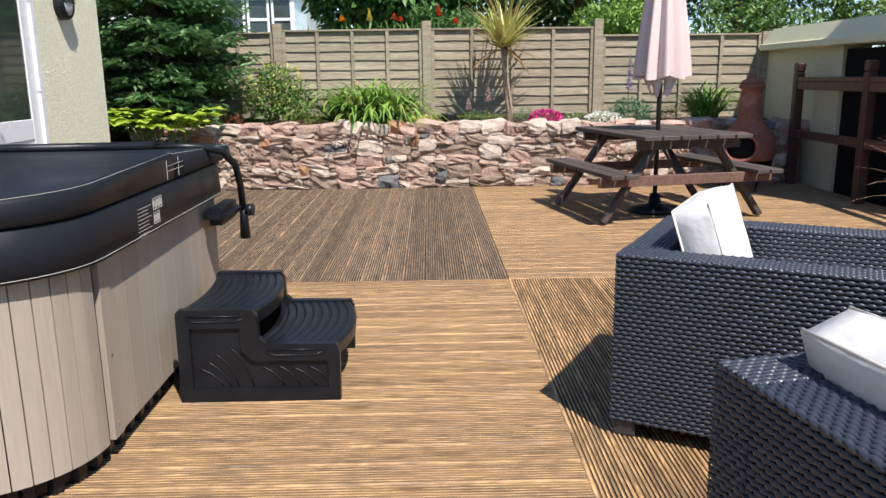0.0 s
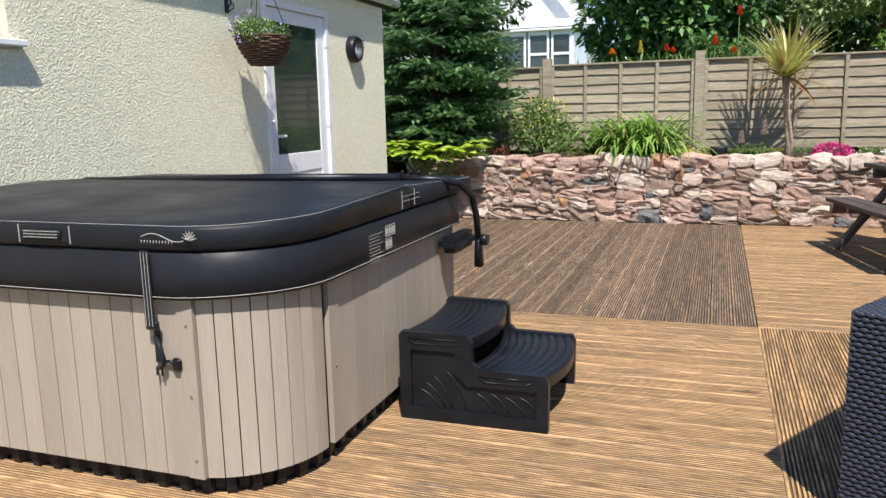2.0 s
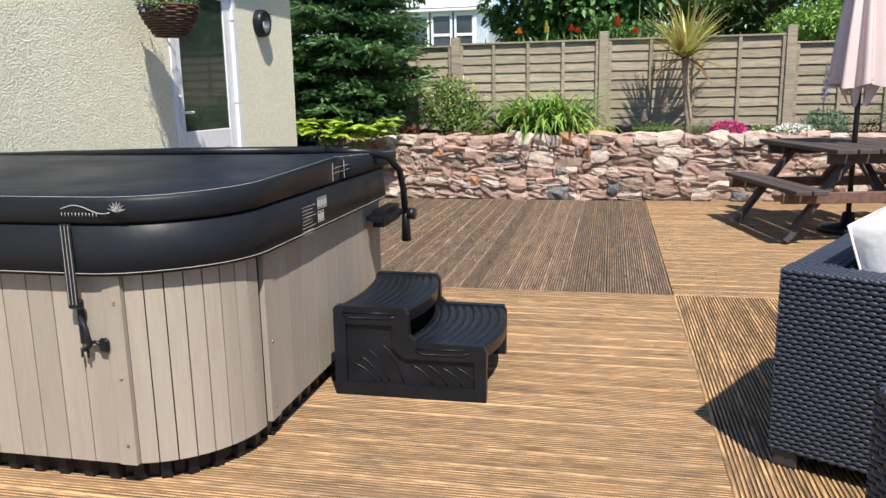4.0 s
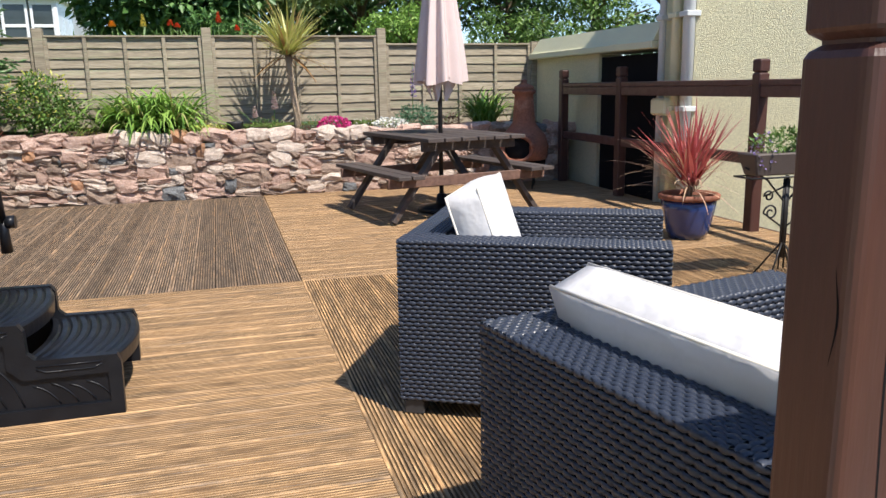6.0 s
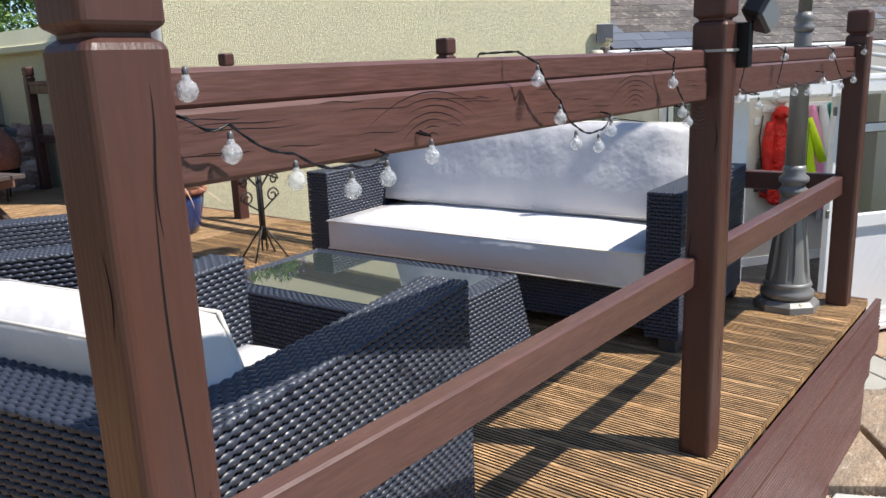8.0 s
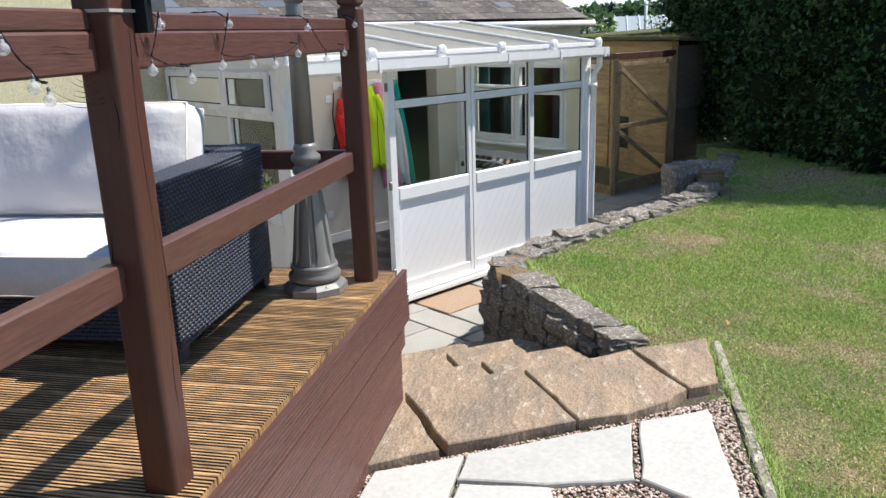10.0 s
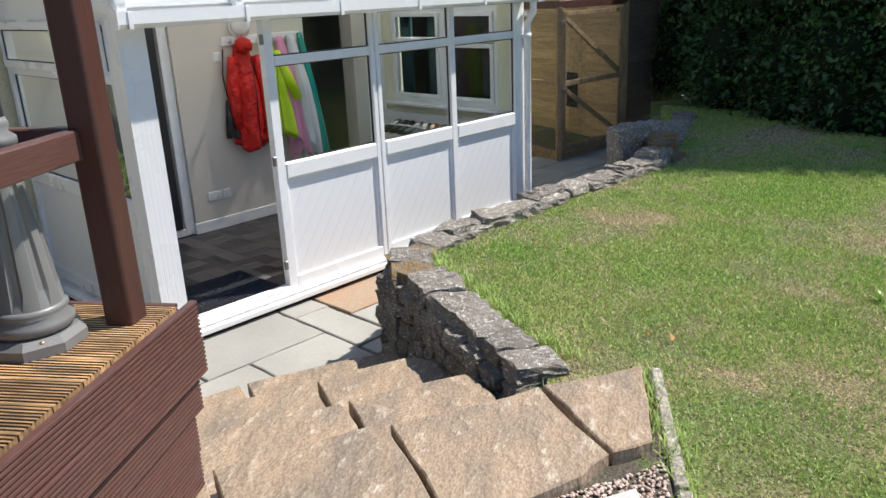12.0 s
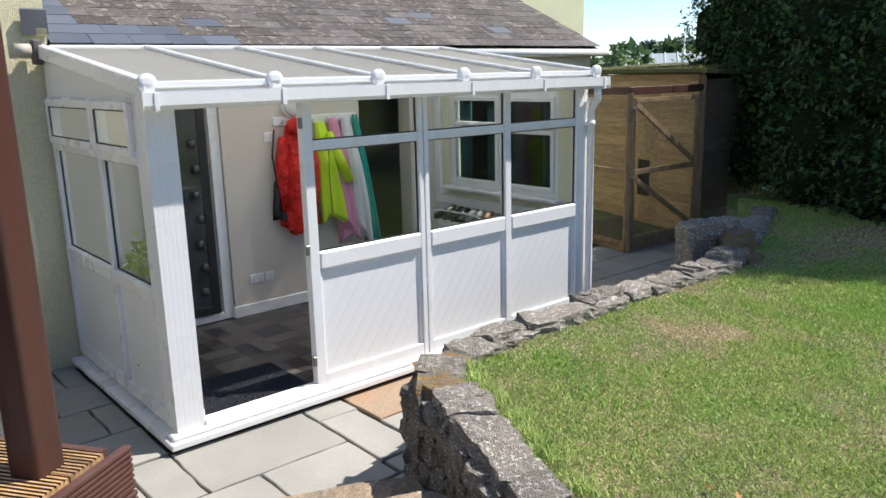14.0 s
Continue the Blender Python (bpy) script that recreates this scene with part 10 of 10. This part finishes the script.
for (a, b) in zip(HB, HB[1:]):
    a, b = Vector(a), Vector(b)
    L_ = (b - a).length
    n = max(2, int(L_ / 0.5))
    dv = (b - a) / L_
    nb = Vector((dv.y, -dv.x))      # outward, away from the lawn
    if nb.dot(Vector((9, 1)) - a) > 0:
        nb = -nb
    for i in range(n):
        p = a.lerp(b, i / n)
        for zc in ((-0.45, 0.15, 0.85, 1.55, 2.2) if p.x > 15.2 else (-0.45, 0.15, 0.85, 1.55, 2.2, 2.9, 3.5)):
            w = 0.62 + rnd.uniform(-0.08, 0.12)
            g = p + nb * (0.25 + rnd.uniform(-0.1, 0.12) + 0.05 * zc)
            blobs.append(((g.x, g.y, zc + rnd.uniform(-0.12, 0.12)), (w, w, 0.55 + rnd.uniform(-0.05, 0.15))))
hedge_leaf = leaf_material("dark_hedge_leaves", (0.024, 0.068, 0.02), (0.07, 0.16, 0.038), 0.36)
foliage("leaves", blobs, 120000, 0.085, 0.050, hedge_leaf, hedge, 71, droop=0.3, shell=0.55)
tips = [b for b in blobs if b[0][2] > 3.1 or rnd.random() < 0.12]
foliage("young_leaves", [((c[0], c[1], c[2] + 0.12), (r[0] * 1.05, r[1] * 1.05, r[2] * 1.15)) for c, r in tips], 9000, 0.055, 0.03, leaf_material("hedge_young_leaves", (0.08, 0.16, 0.03), (0.16, 0.26, 0.06), 0.4), hedge, 72, droop=0.1, shell=0.8)
bm = bmesh.new()
for (a, b) in zip(HB, HB[1:]):
    a, b = Vector(a), Vector(b)
    dv = (b - a).normalized()
    nb = Vector((dv.y, -dv.x))
    if nb.dot(Vector((9, 1)) - a) > 0:
        nb = -nb
    n = max(2, int((b - a).length / 0.45))
    for i in range(n):
        p = a.lerp(b, i / n) + nb * 0.35
        tube(bm, [(p.x, p.y, -1.45), (p.x + rnd.uniform(-.1, .1), p.y + rnd.uniform(-.1, .1), 0.4), (p.x + rnd.uniform(-.2, .2), p.y + rnd.uniform(-.2, .2), 2.3)], 0.03, 6, [0.035, 0.025, 0.008])
part("stem", bm, bark, hedge, "brown upright stems", "stuff")
# Near-black blobs put the hedge's inner shade into colour behind the leaves.
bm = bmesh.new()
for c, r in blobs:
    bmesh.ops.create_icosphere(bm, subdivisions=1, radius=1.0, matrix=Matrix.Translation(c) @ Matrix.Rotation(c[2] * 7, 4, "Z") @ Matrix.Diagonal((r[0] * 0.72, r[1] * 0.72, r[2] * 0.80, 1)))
part("inner_growth", bm, material("hedge_inner_shade", (0.012, 0.022, 0.010), 0.9, 0.1, var=0.6, scale=20, bump=1.0, bump_scale=50), hedge, "near-black filler blobs coloured as the hedge's inner shade", "stuff")

# ---- far trees, greenhouse roof and pole beyond the shed ----
for k, (x, y, top, rad, col, seed) in enumerate(((44, 3.2, 2.5, 3.3, "mid", 1), (52, 1.4, 2.3, 2.5, "mid", 2), (58, 6.5, 2.0, 3.5, "mid", 3), (60, -2.2, 3.6, 2.8, "dark", 4), (64, -4.8, 3.9, 2.8, "dark", 5), (66, -0.2, 3.3, 2.4, "dark", 6), (60, -8.5, 3.4, 4, "dark", 7))):
    cz = (top - 3) / 2
    bl_ = clumps((x, y, cz), (rad, rad, (top + 3.2) / 2), 22, rad * 0.22, rad * 0.42, seed + 50)
    tree("distant_tree", (x, y, -1.48), 2.0, 0.22, bl_, 7000, 0.50, 0.32, leaf_material("distant_mid_leaves", (0.06, 0.12, 0.05), (0.13, 0.21, 0.08), 0.6) if col == "mid" else leaf_material("distant_dark_leaves", (0.035, 0.06, 0.045), (0.08, 0.12, 0.08), 0.6),
         "rounded distant broadleaf tree in full leaf" if col == "mid" else "dark distant conifer on the skyline", seed + 90, parts=4)
hb2 = []
rnd = random.Random(8)
for k in range(30):
    hb2.append(((31 + rnd.uniform(-1.5, 1.5), -4 + k * 0.33 + rnd.uniform(-.2, .2), -0.25 + rnd.uniform(-.3, .5)), (0.9, 0.8, rnd.uniform(0.9, 1.5))))
fh = thing("field_hedge", Matrix.Identity(4), "bright green field hedge beyond the shed", "hedge")
foliage("leaves", hb2, 14000, 0.14, 0.08, leaf_material("field_hedge_leaves", (0.12, 0.20, 0.05), (0.27, 0.34, 0.11), 0.6), fh, 44)
gh = thing("glasshouse_roof", Matrix.Identity(4), "pale pitched glasshouse roof among distant trees", "greenhouse")
bm = bmesh.new()
q = [(40, 3.2, 0.6), (40, -1.8, 0.6), (44, -1.8, 1.65), (44, 2.4, 1.65)]
vs = [bm.verts.new(p) for p in q] + [bm.verts.new((p[0], p[1], p[2] - 0.1)) for p in q]
for f in ((0, 1, 2, 3), (7, 6, 5, 4), (0, 4, 5, 1), (1, 5, 6, 2), (2, 6, 7, 3), (3, 7, 4, 0)):
    bm.faces.new([vs[i] for i in f])
part("roof", bm, material("milky_glazing", (0.36, 0.40, 0.40), 0.3), gh)
part("wall", box(bmesh.new(), 40.1, 43.9, -1.75, 2.4, -1.48, 0.5), MATS["milky_glazing"], gh)
for k in range(9):
    y = -1.7 + k * 0.58
    part("glazing_bar", beam(bmesh.new(), (40, y, 0.64), (44, min(y, 2.4), 1.69), 0.05, 0.05), grey_white, gh)
pole = thing("distant_pole", Matrix.Identity(4), "thin grey wooden telegraph pole in the fields", "pole")
part("pole", tube(bmesh.new(), [(36, 0.05, -1.48), (36, 0.05, 2.1)], 0.07, 8), grey_white, pole)
part("stay_bracket", box(bmesh.new(), 35.9, 36.1, -0.2, 0.3, 1.95, 2.0), grey_white, pole)
# ---- lawn grass, weeds and gravel ----
rng = np.random.default_rng(77)


def wavy(x, y, s, ph):
    return (np.sin(x * s + ph) + np.sin(y * s * 1.13 - ph * 2 + 1.3 * np.sin(x * s * 0.6 + ph)) + np.sin((x + y) * s * 0.73 + ph * 3) + 0.7 * np.sin((x - 1.4 * y) * s * 1.9 + ph)) / 3.7


def in_poly(x, y, poly):
    inside = np.zeros(len(x), bool)
    n = len(poly)
    for i in range(n):
        (x0, y0), (x1, y1) = poly[i], poly[(i + 1) % n]
        c = ((y0 > y) != (y1 > y)) & (x < (x1 - x0) * (y - y0) / ((y1 - y0) if y1 != y0 else 1e-9) + x0)
        inside ^= c
    return inside


GRASS_AREA = [(6.95, 0.84), (6.98, 0.95), (6.80, 1.36)] + [(x + 0.12, y - 0.22) for x, y in WALL_LINE] + [(12.2, 0.3), (15.2, 0.0), (13.6, -2.4), (12.4, -5.0), (8.5, -5.0), (6.2, -3.0), (5.2, -1.0), (5.2, 0.84), (6.0, 0.84)]


def grass(name, n, pick, lo, hi, width, mat, label, near=1.0, lean=0.55):
    x = rng.uniform(5.2, 15.2, n * 3)
    y = rng.uniform(-5.0, 2.5, n * 3)
    d = np.hypot(x - 6.0, y - 0.6)
    keep = in_poly(x, y, GRASS_AREA) & (rng.random(len(x)) < np.clip((4.5 / np.maximum(d, 0.5)) ** near, 0.22, 1.0)) & pick(x, y)
    x, y, d = x[keep], y[keep], d[keep]
    m = len(x)
    p = np.stack([x, y, np.full(m, -0.748)], 1)
    dirs = np.stack([rng.normal(size=m) * lean, rng.normal(size=m) * lean, np.ones(m)], 1)
    L_ = rng.uniform(lo, hi, m)
    v, f = leaf_arrays(p, dirs, np.stack([rng.normal(size=m), rng.normal(size=m), np.zeros(m)], 1), L_, width * rng.uniform(0.7, 1.3, m) * (0.8 + d * 0.12))
    return tagged(mesh_np(name, v, f, mat, None, label, "stuff"), category="grass")


def dryness(x, y):
    return 0.6 * wavy(x, y, 2.1, 0.7) + 0.45 * wavy(x, y, 5.3, 2.1) + 0.25 * wavy(x, y, 13, 4.0)


grass("lawn_grass", 260000, lambda x, y: dryness(x, y) + rng.normal(size=len(x)) * 0.16 < 0.10, 0.016, 0.040, 0.0055, grass_mat, "short mown green grass of the lawn", lean=0.8)
grass("dry_lawn_grass", 220000, lambda x, y: dryness(x, y) + rng.normal(size=len(x)) * 0.16 > -0.10, 0.012, 0.028, 0.0050, straw_mat, "dry straw-coloured patches in the mown lawn", lean=1.1)
grass("bright_lawn_grass", 60000, lambda x, y: wavy(x, y, 3.3, 5.0) > 0.42, 0.02, 0.04, 0.006, leaf_material("bright_grass_blades", (0.20, 0.42, 0.06), (0.32, 0.55, 0.10), 0.5), "brighter green tufts in the mown lawn")
# longer grass along the stone edges
roots = []
rnd = random.Random(3)
for a, b in zip(WALL_LINE, WALL_LINE[1:]):
    for k in range(14):
        f = rnd.random()
        roots.append((a[0] + (b[0] - a[0]) * f + 0.20 + rnd.uniform(-.03, .05), a[1] + (b[1] - a[1]) * f - 0.27 + rnd.uniform(-.05, .03), -0.745))
blades("edge_grass", roots, 2600, 0.075, 0.005, grass_mat, None, 91, lean=0.7, arch=0.8, seg=3, label="longer grass left along the stone wall")
roots = [(6.98 - k * 0.05, 0.935 - 0.002 * k, -0.745) for k in range(14)] + [(6.86 - 0.012 * k, 1.18 - k * 0.015, -0.745) for k in range(6)] + [(6.72 + 0.04 * k, 1.43 - k * 0.07, -0.745) for k in range(6)] + [(6.5 - k * 0.06, 0.85, -0.745) for k in range(20)]
blades("kerb_grass", roots, 1500, 0.085, 0.005, grass_mat, None, 92, lean=0.7, arch=0.8, seg=3, label="longer grass and weeds along the kerb")
dl = thing("dandelion_leaves", label="flat bright green dandelion rosettes in the lawn", category="weed")
rts = [(8.05 + rnd.uniform(-.4, .4), -0.35 + rnd.uniform(-.4, .3), -0.745) for _ in range(9)]
blades("leaves", rts, 110, 0.085, 0.020, lily_leaf, dl, 93, lean=1.3, arch=0.4, seg=3)
# fallen leaves
for k, (x, y) in enumerate(((7.35, 0.78), (7.42, 0.86), (8.3, 0.2))):
    fl = thing("fallen_leaf", Matrix.Translation((x, y, -0.722)) @ Matrix.Rotation(k * 1.3, 4, "Z") @ Matrix.Rotation(0.6, 4, "X"), "curled dry orange-brown leaf lying on the grass", "leaf")
    v, f = leaf_arrays(np.array([[0, 0, 0.0]]), np.array([[1, 0.2, 0.3]]), np.array([[0, 0, 1.0]]), np.array([0.06]), np.array([0.035]))
    mesh_np("blade", v, f, leaf_material("dry_orange_leaf", (0.45, 0.20, 0.06), (0.5, 0.26, 0.1), 0.7), fl)
# gravel among the terrace slabs
n = 30000
x, y = rng.uniform(4.0, 6.6, n), rng.uniform(0.93, 2.75, n)
keep = in_poly(x, y, [(3.2, 0.93), (6.3, 0.93), (5.85, 1.65), (5.50, 2.27), (5.3, 2.6), (3.2, 2.75)])
for poly in TERRACE_SLABS:
    keep &= ~in_poly(x, y, poly)
x, y = x[keep], y[keep]
n = len(x)
oct_v = np.array([(1, 0, 0), (-1, 0, 0), (0, 1, 0), (0, -1, 0), (0, 0, 1), (0, 0, -1.0)])
oct_f = np.array([(0, 2, 4), (2, 1, 4), (1, 3, 4), (3, 0, 4), (2, 0, 5), (1, 2, 5), (3, 1, 5), (0, 3, 5)])
r = rng.uniform(0.006, 0.013, n)
V = oct_v[None] * (r[:, None, None] * np.array([1, 0.8, 0.65])) * rng.uniform(0.75, 1.25, (n, 6, 1))
th = rng.uniform(0, 6.28, n)
c_, s_ = np.cos(th)[:, None], np.sin(th)[:, None]
V = np.stack([V[:, :, 0] * c_ - V[:, :, 1] * s_, V[:, :, 0] * s_ + V[:, :, 1] * c_, V[:, :, 2]], 2)
V += np.stack([x, y, np.full(n, -0.714)], 1)[:, None]
F_ = (oct_f[None] + np.arange(n)[:, None, None] * 6).reshape(-1, 3)
tagged(mesh_np("gravel", V.reshape(-1, 3), F_, gravel_mat, None, "small pink and grey gravel between the slabs", "stuff"), category="gravel")
